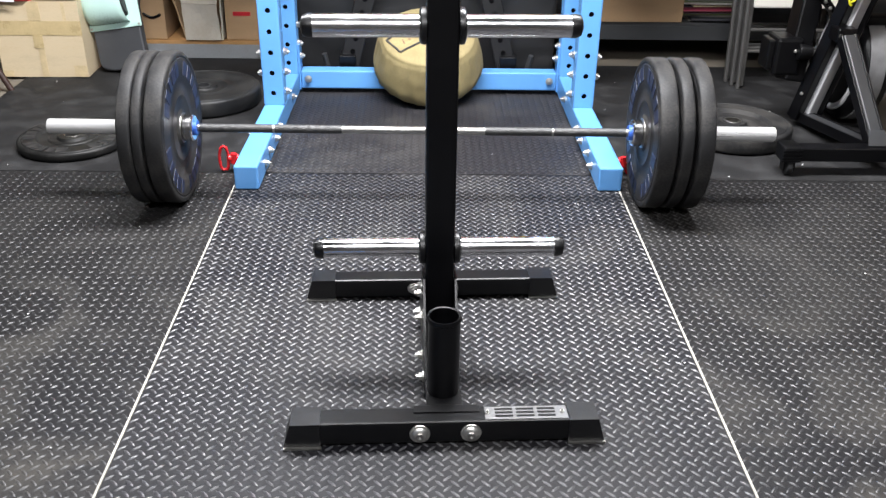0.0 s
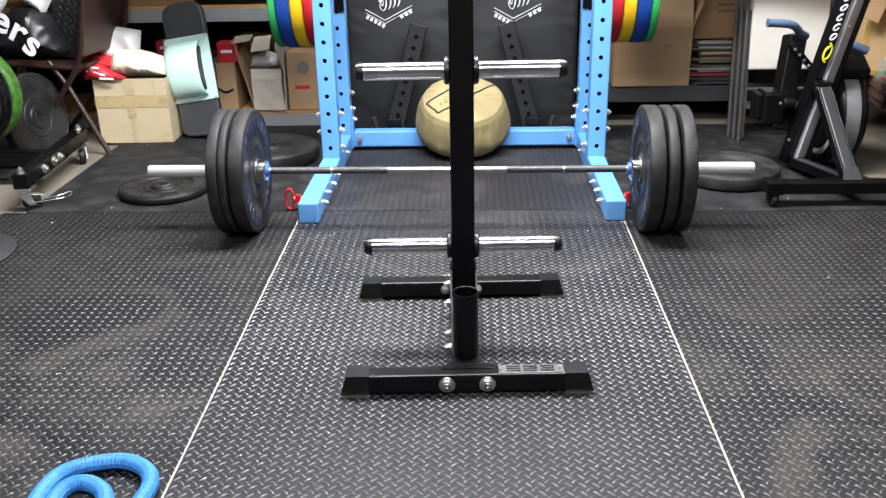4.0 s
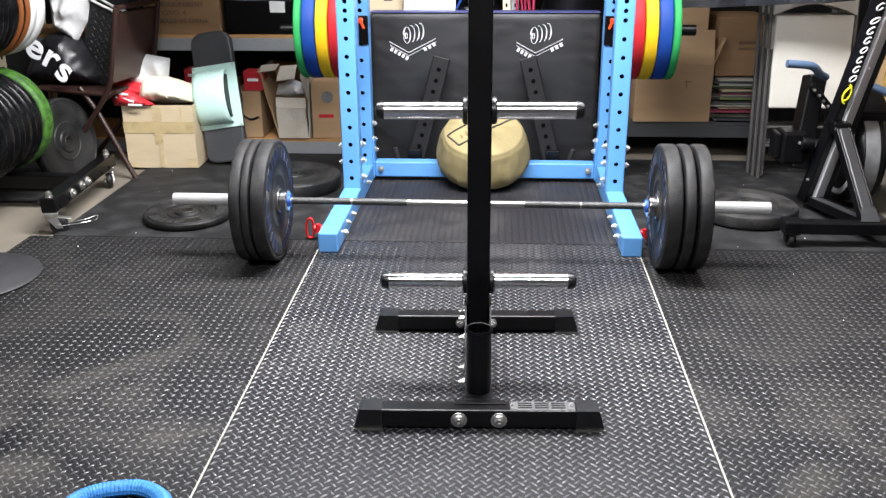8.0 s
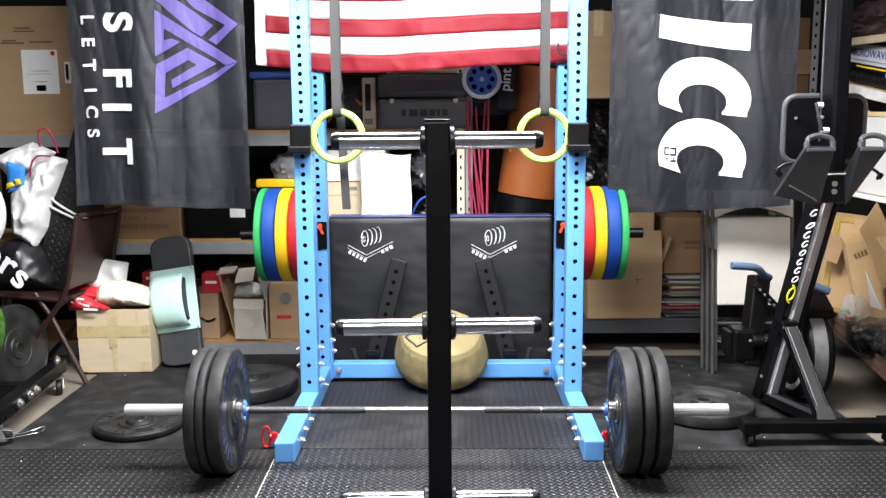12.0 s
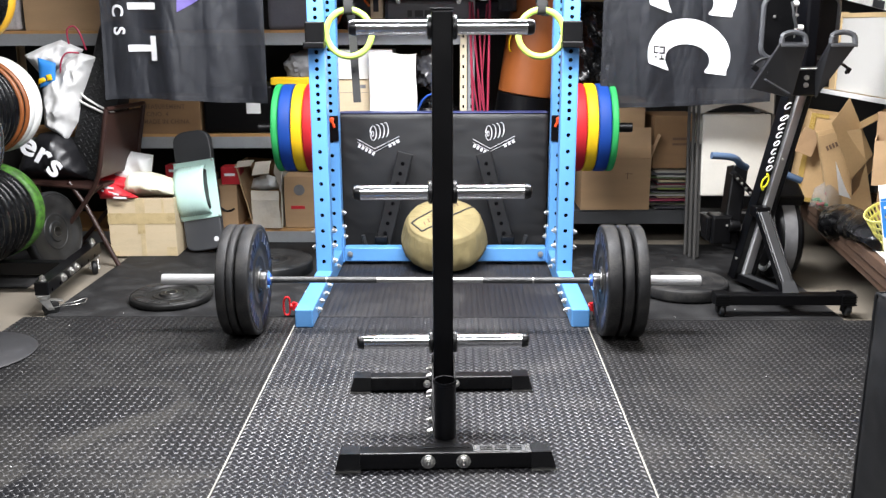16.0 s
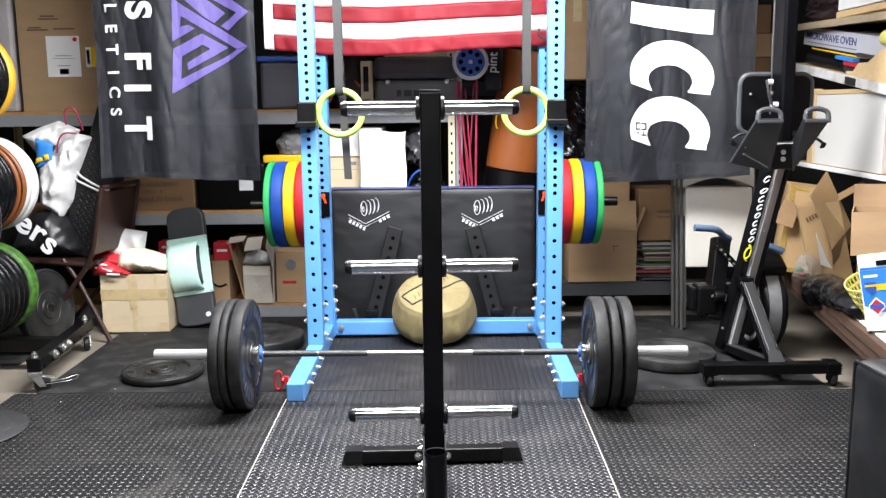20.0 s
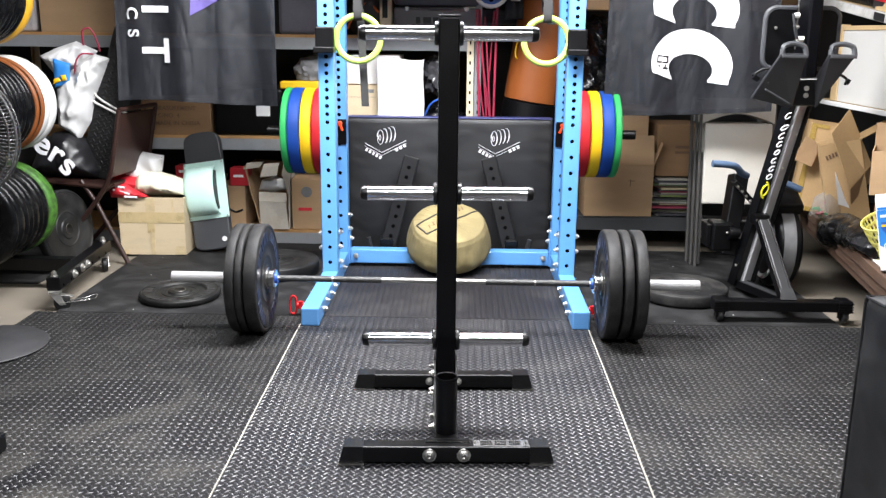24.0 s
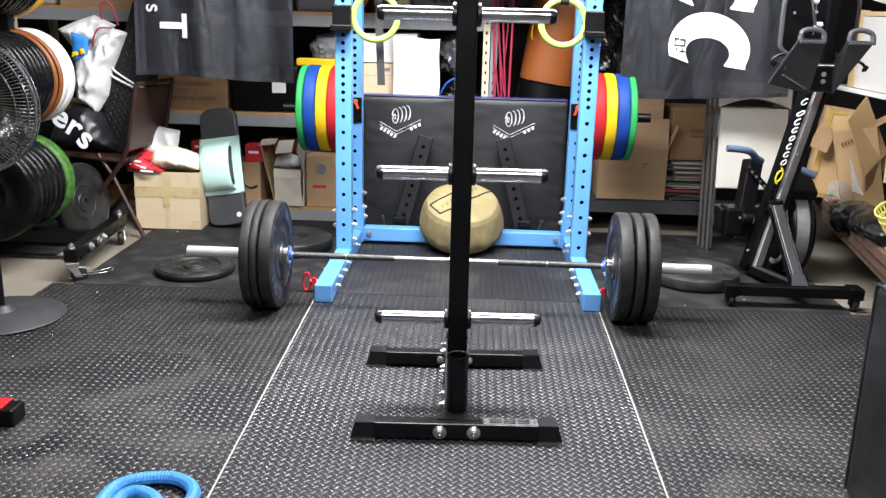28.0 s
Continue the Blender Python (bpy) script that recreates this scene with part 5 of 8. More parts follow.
def towel():
    t = thing("white_towel", "white cloth folded over the edge of the crash pad", "cloth")

    def f(u, v):
        x = -0.425 + 0.262 * u + 0.002 * math.sin(7 * v)
        s = v * 0.42
        if s < 0.33:
            return Vector((x + 0.002 * u * math.sin(9 * v), 1.465 + 0.006 * math.sin(11 * u + 5 * v), 0.745 + s))
        return Vector((x, 1.465 + (s - 0.33) * 0.9, 1.075 + 0.008 * math.sin(6 * u)))
    bm = B()
    sheet(bm, 24, 24, f)
    part("cloth", bm, WHITE_CLOTH, t, thick=0.004, smooth=True)


towel()
bm = B()
lump(bm, (-0.05, 1.62, 0.72), (0.13, 0.13, 0.10), 11, 0.3, 3, 4, 0.2)
tagged(part("cable_bundle", bm, BIN_BAG, smooth=True), "tangle of dark bagged gear on the shelf", "bag")
bm = B()
lump(bm, (-0.08, 1.66, 0.98), (0.10, 0.11, 0.12), 12, 0.25, 3, 4)
tagged(part("plastic_bag", bm, mat("dark_film", (0.05, 0.05, 0.055), 0.2, var=0.2, scale=14, bump=0.12, fine=50), smooth=True), "crumpled dark plastic bag among the boxes", "bag")
bm = B()
sweep(bm, smoothed([(-0.16, 1.53, 0.76), (-0.12, 1.515, 0.83), (-0.05, 1.51, 0.86), (0.0, 1.52, 0.82)]), 0.006, 8)
tagged(part("blue_cable", bm, BLUE_PLASTIC, smooth=True), "blue cable looped over the gear", "cable")
# left of the rack, middle shelf: yellow tool and dark bags
bm = B()
lump(bm, (-0.80, 1.68, 0.99), (0.13, 0.14, 0.10), 14, 0.2, 3, 4)
tagged(part("grey_bag", bm, mat("grey_nylon", (0.16, 0.16, 0.165), 0.7, var=0.25, scale=14, bump=0.3, fine=60), smooth=True), "soft grey bag on the shelf", "bag")
bm = B()
span(bm, (-0.99, 1.53, 0.902), (-0.76, 1.60, 0.945), 0.008)
tagged(part("yellow_level", bm, YELLOW), "yellow plastic tool lying on the bin", "tool")
bm = B()
puff(bm, [(-0.79, 0.635), (-0.80, 0.80), (-0.77, 0.98), (-0.71, 1.02), (-0.64, 0.98), (-0.61, 0.80), (-0.62, 0.635)], 0.07, 1.62, 0.03, 15, 0.014, 0.08, 0.45)
tagged(part("bin_bag", bm, BIN_BAG, smooth=True), "black bin bag stuffed on the shelf", "bag", "black bin bags")
# right of the rack
bm = B()
puff(bm, [(0.66, 0.84), (0.69, 1.05), (0.72, 1.24), (0.80, 1.34), (0.90, 1.31), (0.97, 1.18), (1.0, 0.98), (0.98, 0.84)], 0.10, 1.68, 0.035, 16, 0.014, 0.12, 0.45)
tagged(part("bin_bag", bm, BIN_BAG, smooth=True), "tall black bin bag on the shelf", "bag", "black bin bags")
carton(0.66, 0.96, 1.53, 1.9, 1.356, 1.80, CARD, "tall brown carton on the upper shelf")
t = carton(0.77, 1.165, 1.49, 1.80, 0.192, 0.49, CARD, "brown carton with its front flap raised, on the lower shelf", False, rot=1.0, open_top=True, marks=((BROWN_INK, (1.02, 0.40, 1.06, 0.404)), (BROWN_INK, (1.03, 0.37, 1.034, 0.41))))
flap(t, (0, -0.154, 0.298), (0.39, 0.175), 76, "X", CARD)
flap(t, (0.196, 0, 0.298), (0.14, 0.30), -70, "Y", CARD)
carton(0.95, 1.135, 1.57, 1.80, 0.50, 0.82, CARD, "small brown carton standing in a larger one", False)
carton(1.182, 1.44, 1.56, 1.86, 0.422, 0.722, CARD_DARK, "battered brown carton lying on stacked magazines", False, rot=2.0, marks=((BROWN_INK, (1.29, 0.585, 1.38, 0.600)), (BROWN_INK, (1.29, 0.555, 1.38, 0.568))))
random.seed(5)
zz = 0.192
k = 0
while zz < 0.412:
    h = random.uniform(0.004, 0.012)
    bm = B()
    dx, dy = random.uniform(-0.035, 0.03), random.uniform(-0.03, 0.02)
    span(bm, (1.185 + dx, 1.52 + dy, zz), (1.42 + dx, 1.80 + dy, zz + h - 0.0012), 0.001)
    bm.transform(Matrix.Translation((1.30, 1.66, 0)) @ pose(0, 0, 0, 0, 0, random.uniform(-4, 4)) @ Matrix.Translation((-1.30, -1.66, 0)))
    col = [(0.42, 0.41, 0.39), (0.05, 0.05, 0.06), (0.45, 0.43, 0.38), (0.22, 0.29, 0.08), (0.16, 0.15, 0.14), (0.42, 0.39, 0.33), (0.33, 0.05, 0.09), (0.07, 0.07, 0.08), (0.55, 0.48, 0.30), (0.20, 0.07, 0.08), (0.5, 0.49, 0.46), (0.10, 0.14, 0.06)][k % 12]
    tagged(part("magazine", bm, mat("paper_%d" % (k % 12), col, 0.6, var=0.1, scale=20)), "magazine in an uneven stack on the lower shelf", "magazine", "stacked magazines")
    zz += h
    k += 1
# bottom shelf, left
def torn_carton():
    t = thing("torn_carton", "torn open brown carton with crumpled paper inside", "box", group="cardboard boxes on the shelves")
    lo, hi = [(-1.121, 0.084), (-0.955, 0.084)], [(-1.208, 0.457), (-0.947, 0.440)]
    y0, y1 = 1.50, 1.80

    def wall(name, pts, mt, thick=0.006):
        bm = B()
        bm.faces.new([bm.verts.new(p) for p in pts])
        bmesh.ops.subdivide_edges(bm, edges=bm.edges[:], cuts=7, use_grid_fill=True)
        for v in bm.verts:
            v.co.y += 0.006 * noise.noise(v.co * 16)
            v.co.x += 0.004 * noise.noise(v.co * 19 + Vector((3, 1, 2)))
        part(name, bm, mt, t, thick=thick)

    wall("side_wall", [(*lo[0][:1], y0, lo[0][1]), (lo[0][0], y1, lo[0][1]), (hi[0][0], y1, hi[0][1]), (hi[0][0], y0, hi[0][1])], CARD)
    wall("side_wall", [(lo[1][0], y0, lo[1][1]), (lo[1][0], y1, lo[1][1]), (hi[1][0], y1, hi[1][1]), (hi[1][0], y0, hi[1][1])], CARD_INNER)
    wall("back_wall", [(lo[0][0], y1, lo[0][1]), (lo[1][0], y1, lo[1][1]), (hi[1][0], y1, hi[1][1]), (hi[0][0], y1, hi[0][1])], CARD_DARK)
    wall("front_panel", [(-1.121, 1.492, 0.086), (-0.958, 1.492, 0.086), (-0.968, 1.494, 0.245), (-1.128, 1.494, 0.250)], CARD_INNER)
    wall("flap", [(-1.128, 1.494, 0.251), (-0.968, 1.494, 0.246), (-0.972, 1.535, 0.295), (-1.135, 1.535, 0.298)], CARD_INNER)
    wall("flap", [(-1.112, 1.485, 0.395), (-1.018, 1.485, 0.406), (-1.015, 1.56, 0.468), (-1.109, 1.56, 0.460)], CARD_INNER)
    wall("flap", [(-1.215, 1.495, 0.44), (-1.118, 1.495, 0.452), (-1.115, 1.57, 0.472), (-1.21, 1.57, 0.462)], CARD_INNER)
    wall("flap", [(-0.952, 1.49, 0.30), (-0.935, 1.49, 0.42), (-0.985, 1.56, 0.47), (-1.0, 1.56, 0.40)], CARD_INNER)


torn_carton()
bm = B()
puff(bm, [(-1.15, 0.30), (-1.13, 0.36), (-1.05, 0.385), (-0.98, 0.36), (-0.99, 0.30), (-1.07, 0.285)], 0.05, 1.60, 0.018, 21, 0.010, 0.05, 0.4)
tagged(part("crumpled_paper", bm, WHITE_PAPER, smooth=True), "crumpled white packing paper", "paper")
t = carton(-0.938, -0.76, 1.512, 1.80, 0.082, 0.385, CARD, "brown carton with a faint round print", False, marks=((RED, (-0.90, 0.195, -0.82, 0.213)),))
bm = B()
lathe(bm, [(0, 0.0), (0.032, 0), (0.032, 0.001), (0, 0.001)], pose(0.0, -0.1462, 0.225, 90, 0, 0), 28)
part("round_print", bm, GREY_INK, t)
t = carton(-1.37, -1.212, 1.512, 1.80, 0.082, 0.335, CARD, "brown parcel box with a dark curved print", False)
bm = B()
sweep(bm, smoothed([(-0.02, -0.1455, 0.12), (0.02, -0.1455, 0.10), (0.06, -0.1455, 0.115)]), 0.006, 6)
part("curved_print", bm, STEEL_BLACK, t)
for x0, x1, z0, z1, lab in ((-1.62, -1.44, 0.36, 0.45, "red printed box on the clutter"), (-1.30, -1.19, 0.337, 0.44, "red toy package leaning on a parcel")):
    bm = B()
    span(bm, (x0, 1.52, z0), (x1, 1.62, z1), 0.003)
    r = tagged(part("red_box", bm, RED), lab, "box", "red packages")
    bm = B()
    span(bm, (x0 + 0.02, 1.5185, z0 + 0.05), (x0 + 0.08, 1.5196, z0 + 0.065))
    part("white_mark", bm, PRINT_WHITE, r)
carton(-1.68, -1.40, 1.53, 1.85, 0.082, 0.358, CARD_DARK, "dark brown carton under the red box", False)


# ---- floor in front of the shelves ----
def floor_carton():
    t = carton(-1.838, -1.475, 1.165, 1.43, 0.0, 0.325, CARD_PALE, "cream cardboard box packed with odds and ends", False, rot=1.5, band=True, open_top=True, group="")
    bm = B()
    span(bm, (-0.025, -0.135, 0.128), (0.015, -0.1335, 0.182))
    part("tape", bm, TAPE, t)
    for x0, z0, x1, z1 in ((-0.030, 0.244, 0.022, 0.322), (-0.012, 0.003, 0.014, 0.127), (0.112, 0.244, 0.126, 0.320), (0.125, 0.004, 0.178, 0.052), (-0.178, 0.004, -0.135, 0.030)):
        bm = B()
        span(bm, (x0, -0.1339, z0), (x1, -0.1327, z1))
        part("tape", bm, WORN_TAPE, t, "yellowed strip of tape")
    bm = B()
    puff(bm, [(-0.15, 0.315), (-0.125, 0.39), (-0.08, 0.45), (-0.01, 0.462), (0.09, 0.435), (0.17, 0.405), (0.178, 0.315)], 0.10, -0.015, 0.018, 31, 0.010, 0.07, 0.5)
    part("yellowed_bag", bm, mat("yellowed_plastic", (0.76, 0.71, 0.55), 0.45, var=0.12, scale=14, bump=0.15, fine=50), t, "yellowed plastic bag", smooth=True)
    bm = B()
    box(bm, (-0.150, -0.06, 0.385), (0.18, 0.10, 0.085), 0.008, pose(0, 0, 0, 22, 14, 8))
    packet = part("red_packet", bm, RED, t, "red and white packet")
    bm = B()
    puff(bm, [(-0.215, 0.322), (-0.225, 0.365), (-0.185, 0.412), (-0.13, 0.400), (-0.085, 0.372), (-0.02, 0.338), (0.0, 0.322)], 0.03, -0.128, 0.010, 37, 0.010, 0.03, 0.5)
    flat_packet = part("red_packet", bm, RED, t, "crumpled red packet spilling over the rim", smooth=True)
    for a, b in (((-0.19, 0.375), (-0.10, 0.350)), ((-0.175, 0.392), (-0.125, 0.385)), ((-0.13, 0.335), (-0.06, 0.332))):
        bm = B()
        bar(bm, (a[0], -0.166, a[1]), (b[0], -0.166, b[1]), 0.006, 0.010, 0.001)
        part("white_patch", bm, PRINT_WHITE, flat_packet)
    for dx, dz, w in ((-0.03, 0.012, 0.05), (0.03, -0.008, 0.06)):
        bm = B()
        box(bm, (-0.150 + dx, -0.120 + dz * 0.4, 0.375 + dz), (w, 0.003, 0.02), 0.0, pose(0, 0, 0, 22, 14, 8))
        part("white_patch", bm, PRINT_WHITE, packet)


floor_carton()
bm = B()
puff(bm, [(-1.95, 0.395), (-1.87, 0.425), (-1.83, 0.49), (-1.80, 0.575), (-1.75, 0.565), (-1.605, 0.54), (-1.625, 0.44), (-1.74, 0.39)], 0.04, 1.30, 0.02, 33, 0.012)
tagged(part("white_bag", bm, WHITE_PLASTIC, smooth=True), "crumpled white plastic bag behind the box", "bag")


def balance_board():
    t = thing("electric_board", "grey one-wheeled electric board with a mint fender, stood on end", "skateboard", (-1.330, 1.275, 0.008), (-13, -9, -4))
    bm = B()
    w, h = 0.108, 0.67
    out = []
    for k in range(13):
        a = math.pi + math.pi * k / 12
        out.append((w * math.copysign(abs(math.cos(a)) ** 0.6, math.cos(a)), 0.05 + 0.05 * math.copysign(abs(math.sin(a)) ** 0.7, math.sin(a))))
    for k in range(13):
        a = math.pi * k / 12
        out.append((w * math.copysign(abs(math.cos(a)) ** 0.6, math.cos(a)), h - 0.075 + 0.075 * math.copysign(abs(math.sin(a)) ** 0.8, math.sin(a))))
    plate_shape(bm, out, 0.045, pose(0, 0, 0, 90, 0, 0))
    bmesh.ops.bevel(bm, geom=[e for e in bm.edges if e.calc_face_angle(0) > 1.2], offset=0.008, segments=2, affect="EDGES", profile=0.5)
    part("deck", bm, GREY_PLASTIC, t)
    bm = B()
    span(bm, (-0.118, -0.052, 0.175), (0.118, -0.042, 0.50), 0.004)
    fender = part("fender_plate", bm, MINT, t, "mint plastic fender")
    bm = B()
    n = 16
    g = []
    for i in range(n + 1):
        a = math.pi * i / n
        z, y = 0.335 - 0.135 * math.cos(a), -0.052 - 0.088 * math.sin(a) ** 0.8
        g.append([bm.verts.new((x, y + 0.012 * (abs(x + 0.015) / 0.085) ** 3, z)) for x in np.linspace(-0.10, 0.072, 9)])
    for i in range(n):
        for j in range(8):
            bm.faces.new((g[i][j], g[i + 1][j], g[i + 1][j + 1], g[i][j + 1]))
    part("fender", bm, MINT, t, "rounded mint wheel fender", smooth=True, thick=0.004)
    bm = B()
    lathe(bm, [(0.05, -0.06), (0.115, -0.065), (0.128, -0.045), (0.128, 0.045), (0.115, 0.065), (0.05, 0.06)], Matrix.Translation((0.005, -0.006, 0.335)) @ XM, 40)
    part("tyre", bm, BLACK_RUBBER, t, smooth=True)
    bm = B()
    lathe(bm, [(0, -0.055), (0.052, -0.062), (0.052, 0.062), (0, 0.055)], Matrix.Translation((0.005, -0.006, 0.335)) @ XM, 32)
    part("hub_motor", bm, STEEL_DARK, t, smooth=True)
    for x in (-0.108, 0.108):
        for z in (0.185, 0.49):
            bolt(fender, (x, -0.052, z), (0, -1, 0), 0.004, 0.003, "screw")
    bm = B()
    cyl(bm, (0.072, -0.046, 0.055), (0.072, -0.0475, 0.055), 0.014, seg=20)
    part("sticker", bm, PRINT_WHITE, t, "round white sticker")


balance_board()


def brown_chair():
    t = thing("folding_chair", "brown steel folding chair loaded with bags", "chair", (-1.92, 1.2, -0.012), (0, 0, -8))
    # seat faces the west wall, back at its east side
    bm = B()
    box(bm, (-0.07, 0.0, 0.43), (0.40, 0.40, 0.022), 0.01, pose(0, 0, 0, 0, 3, 0))
    part("seat", bm, BROWN_CHAIR, t)
    bm = B()
    box(bm, (0.185, 0.0, 0.64), (0.016, 0.40, 0.34), 0.006, pose(0, 0, 0, 0, 12, 0))
    part("backrest", bm, BROWN_CHAIR, t)
    for y in (-0.20, 0.20):
        bm = B()
        sweep(bm, smoothed([(0.235, y, 0.83), (0.20, y, 0.66), (0.14, y, 0.45), (-0.05, y, 0.21), (-0.25, y, 0.0)], 5), 0.0125, 10)
        part("front_leg", bm, BROWN_CHAIR, t, smooth=True)
        bm = B()
        sweep(bm, [(-0.02, y * 0.92, 0.45), (0.06, y * 0.92, 0.33), (0.22, y * 0.92, 0.0)], 0.0125, 10)
        part("rear_leg", bm, BROWN_CHAIR, t, smooth=True)
        bm = B()
        cyl(bm, (0.17, y * 0.9, 0.44), (0.05, y * 0.9, 0.35), 0.006, seg=8)
        part("hinge_arm", bm, BROWN_CHAIR, t)
    bm = B()
    cyl(bm, (0.235, -0.20, 0.83), (0.235, 0.20, 0.83), 0.0125, seg=12)
    part("top_rail", bm, BROWN_CHAIR, t, smooth=True)


brown_chair()


def duffel():
    t = thing("drawstring_bag", "black drawstring bag with white lettering on the chair", "bag", (-2.075, 1.16, 0.432))
    t.scale = (1.08, 1.0, 1.14)
    bm = B()
    puff(bm, [(-0.19, 0.0), (0.14, 0.0), (0.165, 0.04), (0.11, 0.165), (0.03, 0.235), (-0.07, 0.215), (-0.15, 0.15), (-0.195, 0.06)], 0.115, 0.0, 0.014, 41, 0.010, 0.12, 0.5)
    part("bag", bm, mat("black_satin_nylon", (0.009, 0.009, 0.011), 0.38, var=0.3, scale=9, bump=0.15, fine=40), t, smooth=True)
    for ch, x, z, r in (("e", -0.040, 0.185, -28), ("r", 0.010, 0.136, -34), ("s", 0.062, 0.082, -40)):
        letters(ch, 0.152, PRINT_WHITE, t, Matrix.Translation((x, -0.178 + 0.8 * min(0, x), z)) @ pose(0, 0, 0, 86, 0, 0) @ pose(0, 0, 0, 0, 0, r), "white_letter", 0.002, 1.0, None, 1.1, 0.003)


duffel()
t = thing("padded_bag", "black textured padded bag leaning on the chair back", "bag", (-1.828, 1.235, 0.838), (0, 18.5, 0))
bm = B()
span(bm, (-0.085, -0.095, -0.42), (0.110, 0.095, 0.42), 0.035)
part("bag", bm, mat("black_woven", (0.010, 0.010, 0.011), 0.6, var=0.3, scale=40, bump=0.3, fine=90), t, smooth=True)
tread = lug_field("quilting", -0.055, 0.085, -0.39, 0.39, -0.001, t, BLACK_RUBBER, 0.034)
tread.matrix_basis = pose(-0.005, -0.096, 0, 90, 0, 0)
for pts in ([(-0.10, -0.08, 0.03), (-0.06, -0.108, 0.012), (0.05, -0.108, -0.015), (0.128, -0.095, -0.02)], [(-0.10, -0.08, -0.012), (-0.06, -0.108, -0.02), (0.05, -0.108, -0.035), (0.122, -0.095, -0.04)]):
    bm = B()
    sweep(bm, smoothed(pts), 0.006, 8)
    part("white_cord", bm, WHITE_CLOTH, t, "white cord", smooth=True)


def shopping_bag():
    t = thing("shopping_bag", "white plastic shopping bag with red handles and a blue print", "bag", (-2.0, 1.15, 0.64))
    t.scale = (1.1, 1.0, 1.0)
    bm = B()
    puff(bm, [(-0.10, 0.27), (-0.108, 0.075), (-0.005, 0.0), (0.057, 0.10), (0.088, 0.235), (0.15, 0.375), (0.177, 0.433), (0.10, 0.455), (0.03, 0.42), (-0.04, 0.345)], 0.045, 0.0, 0.026, 51, 0.009, 0.09, 0.45)
    part("bag", bm, WHITE_PLASTIC, t, smooth=True)
    bm = B()
    puff(bm, [(-0.19, 0.441), (-0.125, 0.349), (-0.05, 0.36), (0.05, 0.40), (0.10, 0.47), (-0.003, 0.52), (-0.10, 0.485)], 0.035, 0.045, 0.020, 52, 0.009, 0.07, 0.45)
    part("top_fold", bm, WHITE_PLASTIC, t, smooth=True)
    bm = B()
    puff(bm, [(-0.088, 0.432), (-0.005, 0.405), (-0.015, 0.315), (-0.06, 0.29), (-0.09, 0.28)], 0.012, -0.045, 0.006, 53, 0.012, 0.03)
    part("blue_print", bm, BLUE_PRINT, t, "blue printed patch", smooth=True)
    for k, pts in enumerate(([(-0.088, 0.30), (-0.05, 0.315), (-0.06, 0.335), (-0.085, 0.325)], [(-0.045, 0.315), (-0.02, 0.32), (-0.025, 0.35), (-0.05, 0.345)])):
        bm = B()
        puff(bm, pts, 0.004, -0.064, 0.002, 54 + k, 0.008, 0.01)
        part("yellow_print", bm, YELLOW, t, smooth=True)
    for pts in ([(0.06, -0.03, 0.50), (0.066, -0.05, 0.57), (0.10, -0.05, 0.588), (0.125, -0.05, 0.55), (0.138, -0.03, 0.47)], [(0.015, -0.05, 0.355), (0.03, -0.07, 0.41), (0.06, -0.07, 0.455), (0.112, -0.05, 0.455)]):
        bm = B()
        sweep(bm, smoothed(pts), 0.0042, 8)
        part("handle", bm, PINK, t, "red cord handle", smooth=True)


shopping_bag()
from mathutils.bvhtree import BVHTree


